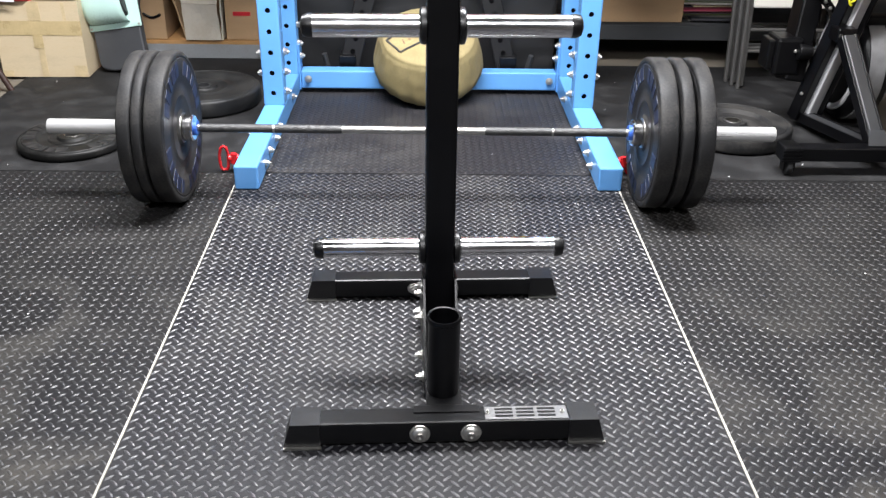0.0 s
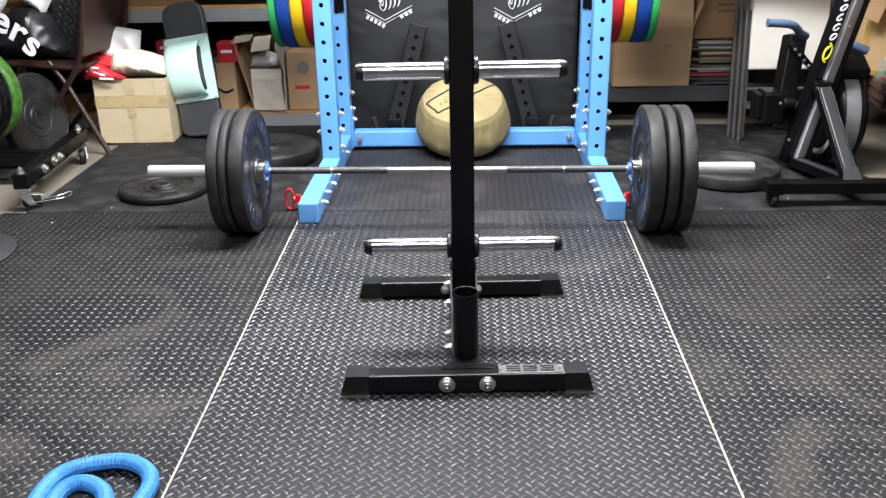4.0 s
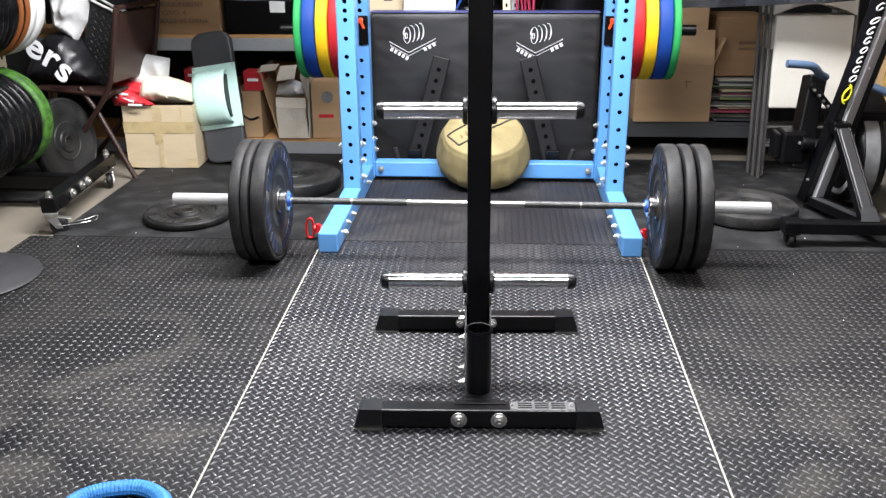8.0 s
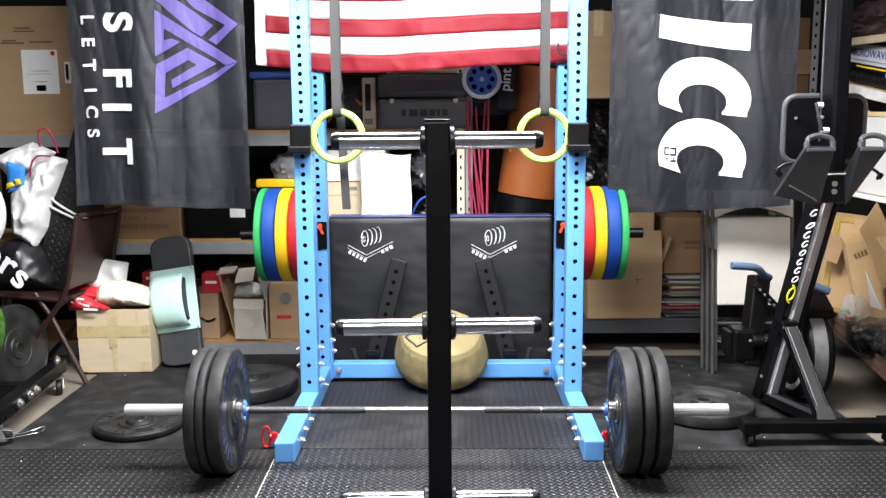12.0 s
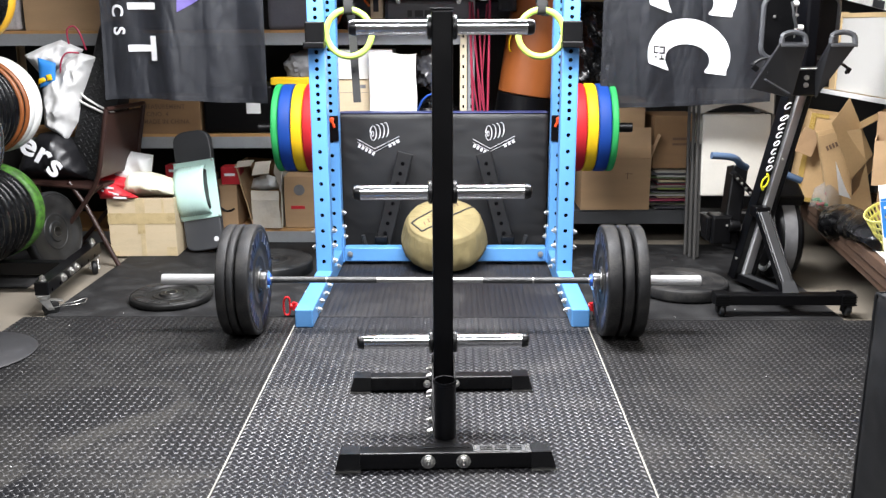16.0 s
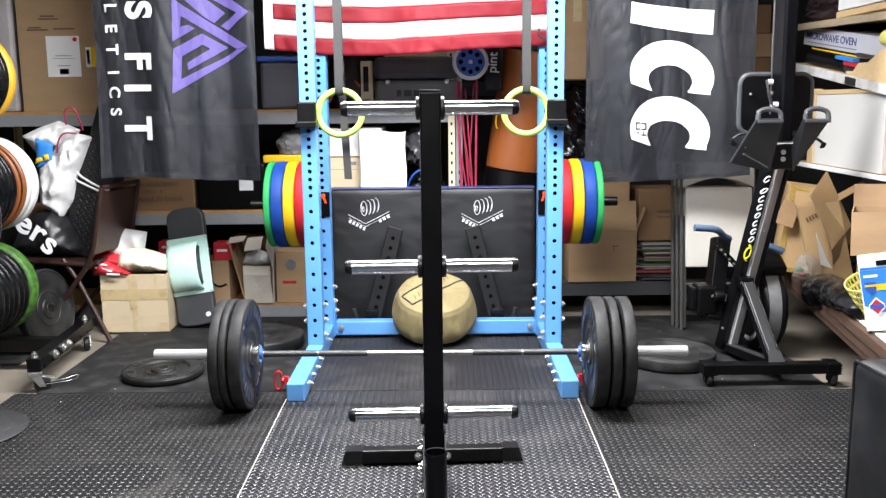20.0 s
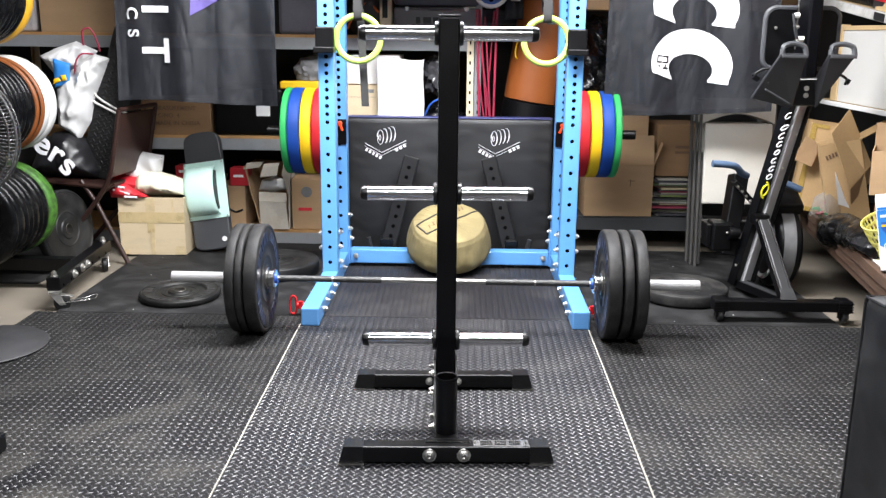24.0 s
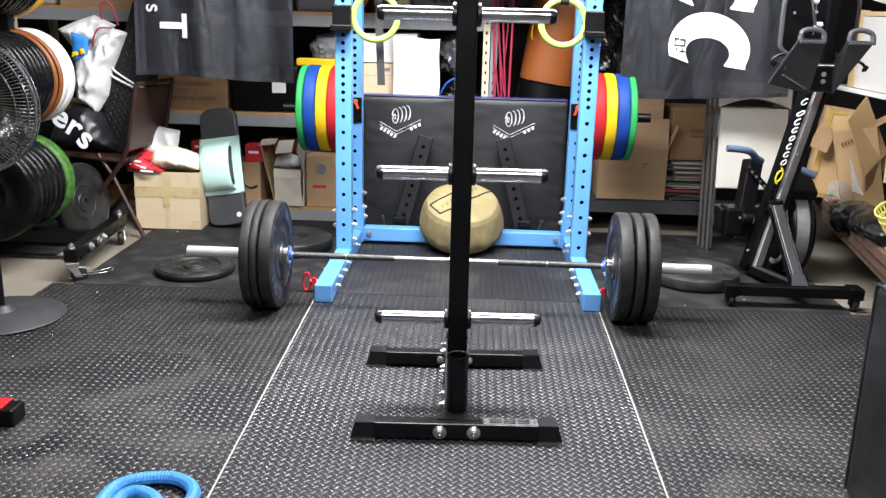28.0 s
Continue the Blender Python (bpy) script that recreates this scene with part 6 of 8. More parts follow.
# ---- crash pads, spotter arms, sandbag ----
def crash_pad(x0, x1, label):
    cx, hw, h = (x0 + x1) / 2, (x1 - x0) / 2, 0.765
    t = thing("crash_pad", label, "crash pad", (cx, 1.315, 0.0), (-2, 0, 0), group="crash pads behind the rack")
    bm = B()
    span(bm, (-hw, 0, 0), (hw, 0.14, h - 0.004), 0.018)
    bmesh.ops.subdivide_edges(bm, edges=[e for e in bm.edges if e.calc_length() > 0.2], cuts=44, use_grid_fill=True)
    for v in bm.verts:
        if v.co.y < 0.02:
            k = math.sin(math.pi * (v.co.x + hw) / (2 * hw)) * math.sin(math.pi * v.co.z / h)
            v.co.y -= 0.012 * k + 0.003 * noise.noise(Vector((v.co.x * 9 + cx, v.co.z * 22, 0))) * (0.3 + abs(v.co.x) / hw) + 0.0045 * (1 - 2 * abs(noise.noise(Vector((v.co.x * 5 + cx, v.co.z * 17 + v.co.x * 6, 3))))) ** 2 * (abs(v.co.x) / hw) ** 3
    part("cover", bm, PAD, t, smooth=True)
    bm = B()
    span(bm, (-hw + 0.002, 0.002, h - 0.004), (hw - 0.002, 0.142, h + 0.003), 0.003)
    part("top_panel", bm, NAVY, t, "navy blue top panel")
    # printed emblem: springs over an open chevron, with plain blocks
    lx = -0.068 if cx < 0 else -0.013
    ox, oz = lx, 0.60
    def stroke(pts, r=0.0034):
        bm = B()
        sweep(bm, [(ox + x, -0.0135, oz + z) for x, z in pts], r, 6, flat=0.5)
        part("emblem_line", bm, PRINT_WHITE, t)
    for k in range(4):
        stroke([(-0.028 + 0.022 * k + 0.017 * math.cos(a), 0.055 + 0.006 * k + 0.040 * math.sin(a)) for a in np.linspace(-1.3 if k else -3.0, 1.8 if k else 3.1, 18)])
    stroke([(-0.032 + 0.006 * math.cos(a), 0.052 + 0.014 * math.sin(a)) for a in np.linspace(0, 6.0, 12)])
    for dz, r in ((0.0, 0.0035), (-0.016, 0.0025)):
        stroke([(-0.115, 0.022 + dz), (-0.02, -0.03 + dz)], r)
        stroke([(-0.02, -0.03 + dz), (0.115, 0.038 + dz)], r)
    for k in range(5):
        bm = B()
        box(bm, (ox - 0.105 + 0.019 * k, -0.0125, oz - 0.015 - 0.0105 * k), (0.013, 0.003, 0.018), m=pose(0, 0, 0, 0, 28, 0))
        part("emblem_block", bm, PRINT_WHITE, t)
    for k in range(3):
        bm = B()
        box(bm, (ox + 0.062 + 0.022 * k, -0.0125, oz - 0.012 + 0.011 * k), (0.015, 0.003, 0.018), m=pose(0, 0, 0, 0, -27, 0))
        part("emblem_block", bm, PRINT_WHITE, t)
    return t


crash_pad(-0.588, -0.012, "charcoal vinyl crash pad with a white emblem, stood on edge")
crash_pad(-0.008, 0.562, "charcoal vinyl crash pad with a navy top and white emblem")


def spotter_arm(xb, xt, label):
    t = thing("spotter_arm", label, "spotter arm", (xb, 1.13, 0.0), group="spotter arms leaning on the pads")
    top, bot = Vector((xt - xb, 0.10, 0.56)), Vector((0, 0.0, 0.06))
    d = (top - bot).normalized()
    side = d.cross(Vector((0, -1, 0))).normalized()
    fr = side.cross(d)
    F = Matrix(((side.x, fr.x, d.x, bot.x), (side.y, fr.y, d.y, bot.y), (side.z, fr.z, d.z, bot.z), (0, 0, 0, 1)))
    ln = (top - bot).length
    sg = 1 if fr.y > 0 else -1
    bm = B()
    box(bm, (0, 0, 0), (1, 1, 1), m=F @ Matrix.Translation((0, 0, ln / 2)) @ Matrix.Diagonal((0.086, 0.06, ln, 1)))
    bmesh.ops.bevel(bm, geom=bm.edges[:], offset=0.006, segments=2, affect="EDGES", profile=0.5)
    arm = part("arm", bm, ARM_STEEL, t)
    for k in range(8):
        p = F @ Vector((0, -sg * 0.0302, 0.08 + 0.055 * k))
        bm = B()
        cyl(bm, p, F @ Vector((0, -sg * 0.0315, 0.08 + 0.055 * k)), 0.0105, seg=14)
        part("hole", bm, HOLE_SHADE, arm)
    s = 1 if xb > 0 else -1
    bm = B()
    span(bm, (-0.10, -0.03, 0.0), (0.10, 0.06, 0.05), 0.004)
    span(bm, (-0.035, -0.04, 0.04), (0.035, 0.05, 0.13), 0.004)
    part("bracket", bm, STEEL_BLACK, t)
    bm = B()
    cyl(bm, (s * 0.08, 0.0, 0.04), (s * 0.10, -0.01, 0.13), 0.012, seg=12)
    part("pin", bm, STEEL_DARK, t)


spotter_arm(-0.345, -0.215, "black perforated spotter arm leaning on a crash pad")
spotter_arm(0.335, 0.205, "black perforated spotter arm leaning on the other pad")


def sandbag():
    t = thing("sandbag", "round tan canvas sandbag with dark stitching", "sandbag", (-0.004, 0.99, 0.0))
    bm = B()
    prof = [(0, 0.0), (0.12, 0.0), (0.185, 0.010), (0.212, 0.036), (0.220, 0.070), (0.214, 0.110), (0.205, 0.150), (0.197, 0.182), (0.188, 0.203), (0.172, 0.211), (0.12, 0.216), (0.06, 0.219), (0, 0.220)]
    pr = [(p.x, p.y) for p in smoothed([(r, z, 0) for r, z in prof], 4)]
    lathe(bm, pr, None, 140)
    lean = pose(0, 0, 0.073, 23, 0, 0)
    for v in bm.verts:
        a = math.atan2(v.co.y, v.co.x)
        c, d = math.cos(a), math.sin(a)
        side = min(1, max(0, (0.205 - v.co.z) / 0.03)) * min(1, v.co.z / 0.03)
        pleat = (1 - 2 * abs(noise.noise(Vector((11 * c, 11 * d, v.co.z * 4 + 5))))) ** 2
        broad = noise.noise(Vector((2.2 * c, 2.2 * d, v.co.z * 5)))
        slack = noise.noise(Vector((6 * c, 6 * d, v.co.z * 16)))
        seam = math.exp(-((v.co.z - 0.197) / 0.006) ** 2)
        k = 1 + 0.022 * broad + side * (0.022 * pleat + 0.020 * slack) - 0.014 * seam
        v.co.x, v.co.y = v.co.x * k, v.co.y * k
        if v.co.z > 0.2:
            v.co.z += 0.006 * noise.noise(Vector((v.co.x * 12, v.co.y * 12, 3))) + 0.003 * pleat
        v.co = lean @ v.co
        v.co.z = max(v.co.z, 0.001 + 0.004 * abs(slack))
    skin = BVHTree.FromBMesh(bm)
    up_axis = lean.to_3x3() @ Vector((0, 0, 1))

    def top_at(x, y, up=0.002):
        return skin.ray_cast(lean @ Vector((x, y, 0.5)), -up_axis)[0] + up_axis * up
    part("bag", bm, TAN_CLOTH, t, smooth=True)
    for (xa, ya), (xb, yb) in (((-0.165, -0.040), (0.03, 0.15)), ((-0.108, -0.121), (0.150, 0.105)), ((-0.165, -0.040), (-0.108, -0.121))):
        bm = B()
        sweep(bm, [top_at(xa + (xb - xa) * k / 14, ya + (yb - ya) * k / 14) for k in range(15)], 0.0042, 6)
        part("stitch_line", bm, STRAP, t, smooth=True)
    for x, y in ((-0.098, -0.052), (-0.078, -0.030), (-0.055, -0.008), (0.05, 0.11), (0.068, 0.125)):
        bm = B()
        box(bm, (0, 0, 0), (0.006, 0.030, 0.002), m=Matrix.Translation(top_at(x, y, 0.001)) @ lean.to_3x3().to_4x4() @ pose(0, 0, 0, 0, 0, 18))
        part("faded_mark", bm, BROWN_INK, t)


sandbag()


# ---- wheeled plate rack on the left ----
def plate_cart():
    t = thing("plate_cart", "black wheeled plate stand carrying stacks of bumper plates", "weight rack", (-2.14, 0.50, 0.0))
    for x in (-0.33, 0.355):
        bm = B()
        span(bm, (x - 0.03, -0.345, 0.085), (x + 0.03, 0.40, 0.145), 0.004)
        rail = part("base_rail", bm, STEEL_BLACK, t)
        for y in (-0.16, -0.05, 0.02):
            bolt(rail, (x + 0.0305, y, 0.115), (1, 0, 0), 0.016, 0.012)
        bolt(rail, (x, -0.32, 0.1455), (0, 0, 1), 0.012, 0.02)
        bolt(rail, (x, 0.37, 0.1455), (0, 0, 1), 0.012, 0.02)
        for k in range(7):
            bm = B()
            cyl(bm, (x + 0.0302, -0.30 + 0.1 * k, 0.10), (x + 0.0312, -0.30 + 0.1 * k, 0.10), 0.007, seg=10)
            part("hole", bm, HOLE_SHADE, rail)
        for y in (-0.33, 0.37):
            K = pose(x, y, 0, 0, 0, 112 if y < 0 else 20)
            bm = B()
            box(bm, (0, 0, 0.0825), (0.056, 0.056, 0.004), 0.001)
            lathe(bm, [(0, 0.064), (0.020, 0.064), (0.028, 0.070), (0.028, 0.080), (0, 0.080)], None, 24)
            for q in (-1, 1):
                plate_shape(bm, [(-0.020, 0.066), (0.020, 0.066), (-0.014, 0.016), (-0.040, 0.016)], 0.003, Matrix(((0, 0, 1, q * 0.019 - 0.0015), (1, 0, 0, 0), (0, 1, 0, 0), (0, 0, 0, 1))))
            bm.transform(K)
            fork = part("caster_fork", bm, ZINC, t, "zinc swivel caster fork")
            bm = B()
            lathe(bm, [(0, -0.012), (0.015, -0.012), (0.017, -0.014), (0.030, -0.014), (0.0365, -0.008), (0.0365, 0.008), (0.030, 0.014), (0.017, 0.014), (0.015, 0.012), (0, 0.012)], K @ Matrix.Translation((0, -0.026, 0.0247)) @ XM, 32)
            part("caster_wheel", bm, BLACK_RUBBER, fork, smooth=True)
            bm = B()
            cyl(bm, K @ Vector((-0.027, -0.026, 0.0247)), K @ Vector((0.027, -0.026, 0.0247)), 0.008, seg=6)
            part("axle", bm, ZINC, fork)
            if y < 0:
                bm = B()
                bar(bm, K @ Vector((0, -0.02, 0.062)), K @ Vector((0, -0.078, 0.048)), 0.030, 0.004, 0.001)
                part("brake_tab", bm, ZINC, fork, "zinc brake tab")
    bm = B()
    sweep(bm, smoothed([(0.40, -0.345, 0.03), (0.44, -0.27, 0.015), (0.475, -0.235, 0.012), (0.50, -0.24, 0.02), (0.495, -0.205, 0.028), (0.45, -0.235, 0.02), (0.415, -0.32, 0.035)], 5), 0.0015, 6)
    part("brake_wire", bm, ZINC, t, "bent wire loop")
    bm = B()
    span(bm, (-0.30, -0.01, 0.085), (0.325, 0.05, 0.145), 0.004)
    part("cross_rail", bm, STEEL_BLACK, t)
    bm = B()
    span(bm, (-0.03, -0.01, 0.146), (0.03, 0.05, 1.62), 0.004)
    part("upright", bm, STEEL_BLACK, t)
    for z in (0.372, 0.872, 1.372):
        bm = B()
        cyl(bm, (0, -0.42, z), (0, 0.44, z), 0.0245, seg=20)
        part("peg", bm, STEEL_BLACK, t, smooth=True)
    askew = Matrix.Translation((0.355, 0.03, 0)) @ pose(0, 0, 0, 0, 0, 4.6) @ Matrix.Translation((-0.355, -0.03, 0))
    for ob in t.children:
        if ob.name.split(".")[0] in ("base_rail", "caster_fork", "brake_wire"):
            ob.matrix_basis = askew


plate_cart()


def stacked(x, z, y0, seq):
    y = y0
    for w, mt, r, lab in seq:
        bumper(lab, pose(x, y + w / 2, z - 0.0005, 90, 0, 0) @ pose(0, 0, 0, 0, 0, random.uniform(0, 90)), w, mt, r=r, group="plates on the wheeled stand", rim=0.018, hub_mat=STEEL_DARK)
        y += w + 0.0012


BK = "black bumper plate stacked on the wheeled stand"
random.seed(11)


def blacks(widths):
    return [(w, TYRE, random.uniform(0.219, 0.2255), BK) for w in widths]


stacked(-2.155, 1.372, 0.244, blacks((0.045, 0.045, 0.032, 0.045, 0.030, 0.032, 0.028, 0.045)) + [(0.060, OCHRE, 0.226, "yellow-edged bumper plate at the end of the top stack")])
stacked(-2.135, 0.872, 0.203, blacks((0.045, 0.045, 0.045, 0.040, 0.038, 0.037, 0.039)) + [(0.024, ORANGE_RUBBER, 0.225, "orange bumper plate in the middle stack"), (0.022, TYRE, 0.220, "thin black plate between two orange ones"), (0.030, ORANGE_RUBBER, 0.227, "orange bumper plate beside the white one"), (0.064, WHITE_RUBBER, 0.224, "white bumper plate behind the orange one"), (0.064, WHITE_RUBBER, 0.228, "white bumper plate at the end of the middle stack")])
stacked(-2.155, 0.372, 0.22, blacks((0.045, 0.060, 0.045, 0.045, 0.060, 0.045, 0.050)) + [(0.082, GREEN_FLECK, 0.227, "green flecked bumper plate at the end of the lowest stack")])
bumper("dusty dark bumper plate leaning under the chair", Matrix.Translation((-2.01, 0.88, 0.205)) @ pose(0, 0, 0, 82, 0, 78), 0.05, BLACK_RUBBER, 0.207, hub=0.028, hub_mat=SATIN)


def stand_fan():
    t = thing("pedestal_fan", "black pedestal fan with a glossy wire guard", "fan", (-1.815, -0.34, 0.0))
    bm = B()
    lathe(bm, [(0, 0.0), (0.235, 0.0), (0.24, 0.006), (0.23, 0.013), (0.05, 0.028), (0.03, 0.05), (0.0, 0.05)], None, 64)
    part("base", bm, mat("matte_fan_plastic", (0.026, 0.026, 0.028), 0.55, var=0.15, scale=9, bump=0.04, fine=250), t, "matte dark grey round base", smooth=True)
    bm = B()
    cyl(bm, (0, 0, 0.045), (0, 0, 0.74), 0.014, seg=20)
    part("pole", bm, STEEL_BLACK, t, smooth=True)
    H = Matrix.Translation((-0.03, 0.02, 0.835)) @ pose(0, 0, 0, 0, 0, -4) @ pose(0, 0, 0, 90, 0, 0)
    bm = B()
    lathe(bm, [(0, -0.16), (0.05, -0.155), (0.065, -0.11), (0.065, -0.03), (0.0, -0.02)], H, 28)
    part("motor", bm, BLACK_PLASTIC, t, smooth=True)
    for k in range(3):
        a0 = k * 2 * math.pi / 3
        bm = B()
        sheet(bm, 6, 8, lambda u, v: H @ Vector(((0.04 + 0.16 * u) * math.cos(a0 + 1.3 * v), (0.04 + 0.16 * u) * math.sin(a0 + 1.3 * v), -0.02 + 0.05 * v)))
        part("blade", bm, BLACK_PLASTIC, t, thick=0.003)
    R = 0.25
    rim_bm = B()
    sweep(rim_bm, [H @ Vector((R * math.cos(a), R * math.sin(a), 0.010)) for a in np.linspace(0, 2 * math.pi, 64, endpoint=False)], 0.006, 8, True)
    guard = part("wire_guard", rim_bm, BLACK_CHROME, t, "shiny black wire guard", smooth=True)
    for r, h in ((0.247, -0.022), (0.242, 0.044), (0.205, 0.0665), (0.13, 0.0785)):
        bm = B()
        sweep(bm, [H @ Vector((r * math.cos(a), r * math.sin(a), h)) for a in np.linspace(0, 2 * math.pi, 64, endpoint=False)], 0.0028, 6, True)
        part("guard_ring", bm, BLACK_CHROME, guard, smooth=True)
    for k in range(108):
        a = 2 * math.pi * k / 108
        c, s = math.cos(a), math.sin(a)
        bm = B()
        sweep(bm, [H @ Vector((r * c - 0.10 * s * (R - r) * 1.5, r * s + 0.10 * c * (R - r) * 1.5, h)) for r, h in ((0.05, 0.075), (0.15, 0.078), (0.21, 0.066), (0.24, 0.045), (R, 0.012), (0.242, -0.03), (0.20, -0.055), (0.08, -0.07))], 0.0016, 4)
        part("wire", bm, BLACK_CHROME, guard, smooth=True)
    bm = B()
    lathe(bm, [(0, 0.082), (0.045, 0.080), (0.05, 0.072), (0, 0.07)], H, 28)
    part("badge", bm, SILVER, t, smooth=True)


stand_fan()


# ---- rowing machine stood on end ----
def rower():
    t = thing("rowing_machine", "grey and black rowing machine standing upright on its wheels", "rowing machine")
    # floor bar with caps and wheels
    bm = B()
    span(bm, (1.215, 0.135, 0.050), (1.735, 0.195, 0.096), 0.004)
    part("floor_bar", bm, STEEL_BLACK, t)
    for x in (1.205, 1.745):
        bm = B()
        span(bm, (x - 0.030, 0.125, 0.048), (x + 0.030, 0.205, 0.102), 0.006)
        for k in range(4):
            span(bm, (x - 0.0315, 0.123, 0.052 + 0.012 * k), (x + 0.0315, 0.128, 0.058 + 0.012 * k))
        cap = part("end_cap", bm, BLACK_PLASTIC, t)
        bm = B()
        lathe(bm, [(0, -0.011), (0.024, -0.011), (0.028, -0.008), (0.028, 0.008), (0.024, 0.011), (0, 0.011)], Matrix.Translation((x, 0.15, 0.028)) @ XM, 24)
        part("wheel", bm, BLACK_RUBBER, cap, smooth=True)
        bm = B()
        span(bm, (x - 0.019, 0.135, 0.018), (x - 0.014, 0.170, 0.050))
        part("wheel_bracket", bm, BLACK_PLASTIC, cap)
        bm = B()
        span(bm, (x + 0.014, 0.135, 0.018), (x + 0.019, 0.170, 0.050))
        part("wheel_bracket", bm, BLACK_PLASTIC, cap)
    # A-shaped legs
    for name, a, b, w in (("leg", (1.505, 0.19, 0.10), (1.468, 0.482, 0.383), 0.044), ("leg_rail", (1.52, 0.19, 0.075), (1.435, 0.675, 0.035), 0.045)):
        bm = B()
        bar(bm, a, b, w, 0.035, 0.005)
        leg = part(name, bm, STEEL_DARK, t, "dark grey leg tube")
        for q in (-1, 1):
            off = Vector((q * (w / 2 + 0.0042), 0.003, 0))
            bm = B()
            bar(bm, Vector(a) + off, Vector(b) + off, 0.008, 0.036, 0.002)
            part("leg_edge", bm, STEEL_BLACK, leg)
    bm = B()
    plate_shape(bm, [(-0.036, -0.004), (0.036, -0.004), (0.026, 0.055), (-0.026, 0.055)], 0.006, Matrix.Translation((1.505, 0.166, 0.098)) @ pose(0, 0, 0, 46, 0, 0))
    part("leg_foot_plate", bm, STEEL_DARK, t)
    bm = B()
    span(bm, (1.432, 0.478, 0.362), (1.502, 0.575, 0.412), 0.006)
    yoke = part("leg_bracket", bm, STEEL_BLACK, t)
    for x in (1.442, 1.492):
        bolt(yoke, (x, 0.4775, 0.388), (0, -1, 0), 0.005, 0.004, "screw")
    # the slanting frame arm: aluminium face between black sides
    lo, hi = Vector((1.447, 0.64, 0.035)), Vector((1.570, 0.42, 1.0))
    bm = B()
    bar(bm, lo + Vector((0.0085, 0, 0)), hi + Vector((0.0085, 0, 0)), 0.051, 0.040, 0.004, 0)
    part("frame_arm", bm, SILVER, t, "brushed aluminium arm")
    bm = B()
    bar(bm, lo + Vector((0.0415, 0, 0)), hi + Vector((0.0415, 0, 0)), 0.013, 0.046, 0.004, 0)
    part("side_plate", bm, STEEL_BLACK, t)
    for f in (0.30, 0.62):
        bolt(t, tuple(lo + (hi - lo) * f + Vector((0.010, -0.026, 0))), (0, -1, 0), 0.004, 0.004, "screw")
    side = Vector((0.0395, 0.0, 0.0))
    bm = B()
    bar(bm, lo - side, hi - side, 0.043, 0.046, 0.004, 0)
    part("side_plate", bm, STEEL_BLACK, t, "black side plate with white marks")
    d = (hi - lo).normalized()
    n = Vector((0.0, -1, 0.0)); n = (n - d * n.dot(d)).normalized()
    u = d.cross(n)
    M = Matrix((( *u, 0), (*d, 0), (*n, 0), (0, 0, 0, 1))).transposed()
    for k, (ln, wd) in enumerate(((0.022, 0.020), (0.022, 0.020), (0.022, 0.020), (0.020, 0.020), (0.022, 0.020), (0.024, 0.024), (0.018, 0.028), (0.024, 0.022))):
        p = lo + (hi - lo) * (0.585 + 0.040 * k + (0.015 if k == 7 else 0)) - side + n * 0.031
        bm = B()
        sweep(bm, [Matrix.Translation(p) @ M @ Vector((wd * 0.54 * math.cos(a), ln * 0.52 * math.sin(a) + wd * 0.35 * math.cos(a), 0)) for a in np.linspace(0.5 * (k % 3), (6.28, 5.2, 4.4)[k % 3] + 0.5 * (k % 3), 14)], 0.0032, 6)
        part("white_mark", bm, PRINT_WHITE, t)
    p = lo + (hi - lo) * 0.517 - side + n * 0.031
    for q in (-1, 1):
        bm = B()
        sweep(bm, [Matrix.Translation(p) @ M @ Vector((q * (0.019 * math.cos(a) - 0.006), 0.034 * math.sin(a) + 0.006 * q, 0)) for a in np.linspace(-1.45, 1.45, 14)], 0.0045, 6)
        part("yellow_mark", bm, mat("acid_yellow", (0.75, 0.72, 0.02), 0.5), t)
    # flywheel drum
    C = Matrix.Translation((1.625, 0.73, 0.225)) @ XM
    bm = B()
    lathe(bm, [(0.0, -0.06), (0.18, -0.06), (0.205, -0.045), (0.212, -0.03), (0.212, 0.05), (0.195, 0.065), (0.0, 0.07)], C, 64)
    fly = part("flywheel_housing", bm, BLACK_PLASTIC, t, smooth=True)
    bm = B()
    lathe(bm, [(0.2125, -0.030), (0.216, -0.028), (0.216, 0.028), (0.2125, 0.030)], C, 64)
    part("perforated_band", bm, mat("perforated_steel", (0.20, 0.20, 0.205), 0.5, 0.4, var=0.2, scale=30, bump=0.2, fine=420), fly, "grey perforated band", smooth=True)
    bm = B()
    box(bm, (1.628, 0.66, 0.452), (0.135, 0.16, 0.055), 0.012, pose(0, 0, 0, 28, 0, 0))
    part("top_cowl", bm, BLACK_PLASTIC, fly)
    bm = B()
    lathe(bm, [(0.155, -0.061), (0.175, -0.066), (0.18, -0.061)], C, 48)
    part("guard_ring", bm, SILVER, fly, smooth=True)
    # gear housing on the near side
    bm = B()
    box(bm, (1.388, 0.69, 0.37), (0.075, 0.10, 0.40), 0.008, pose(0, 0, 0, -12, 8, 0))
    house = part("chain_housing", bm, BLACK_PLASTIC, t)
    bm = B()
    box(bm, (1.325, 0.66, 0.275), (0.10, 0.12, 0.14), 0.012)
    box(bm, (1.262, 0.66, 0.28), (0.025, 0.09, 0.11), 0.006)
    part("gearbox", bm, BLACK_PLASTIC, t)
    bm = B()
    lathe(bm, [(0, 0), (0.028, 0), (0.03, 0.01), (0.022, 0.05), (0, 0.05)], Matrix.Translation((1.35, 0.59, 0.30)) @ pose(0, 0, 0, 0, 90, 0), 20)
    part("shaft_cover", bm, BLACK_PLASTIC, t, smooth=True)
    bm = B()
    bar(bm, (1.366, 0.645, 0.548), (1.490, 0.645, 0.418), 0.020, 0.060, 0.003, 90)
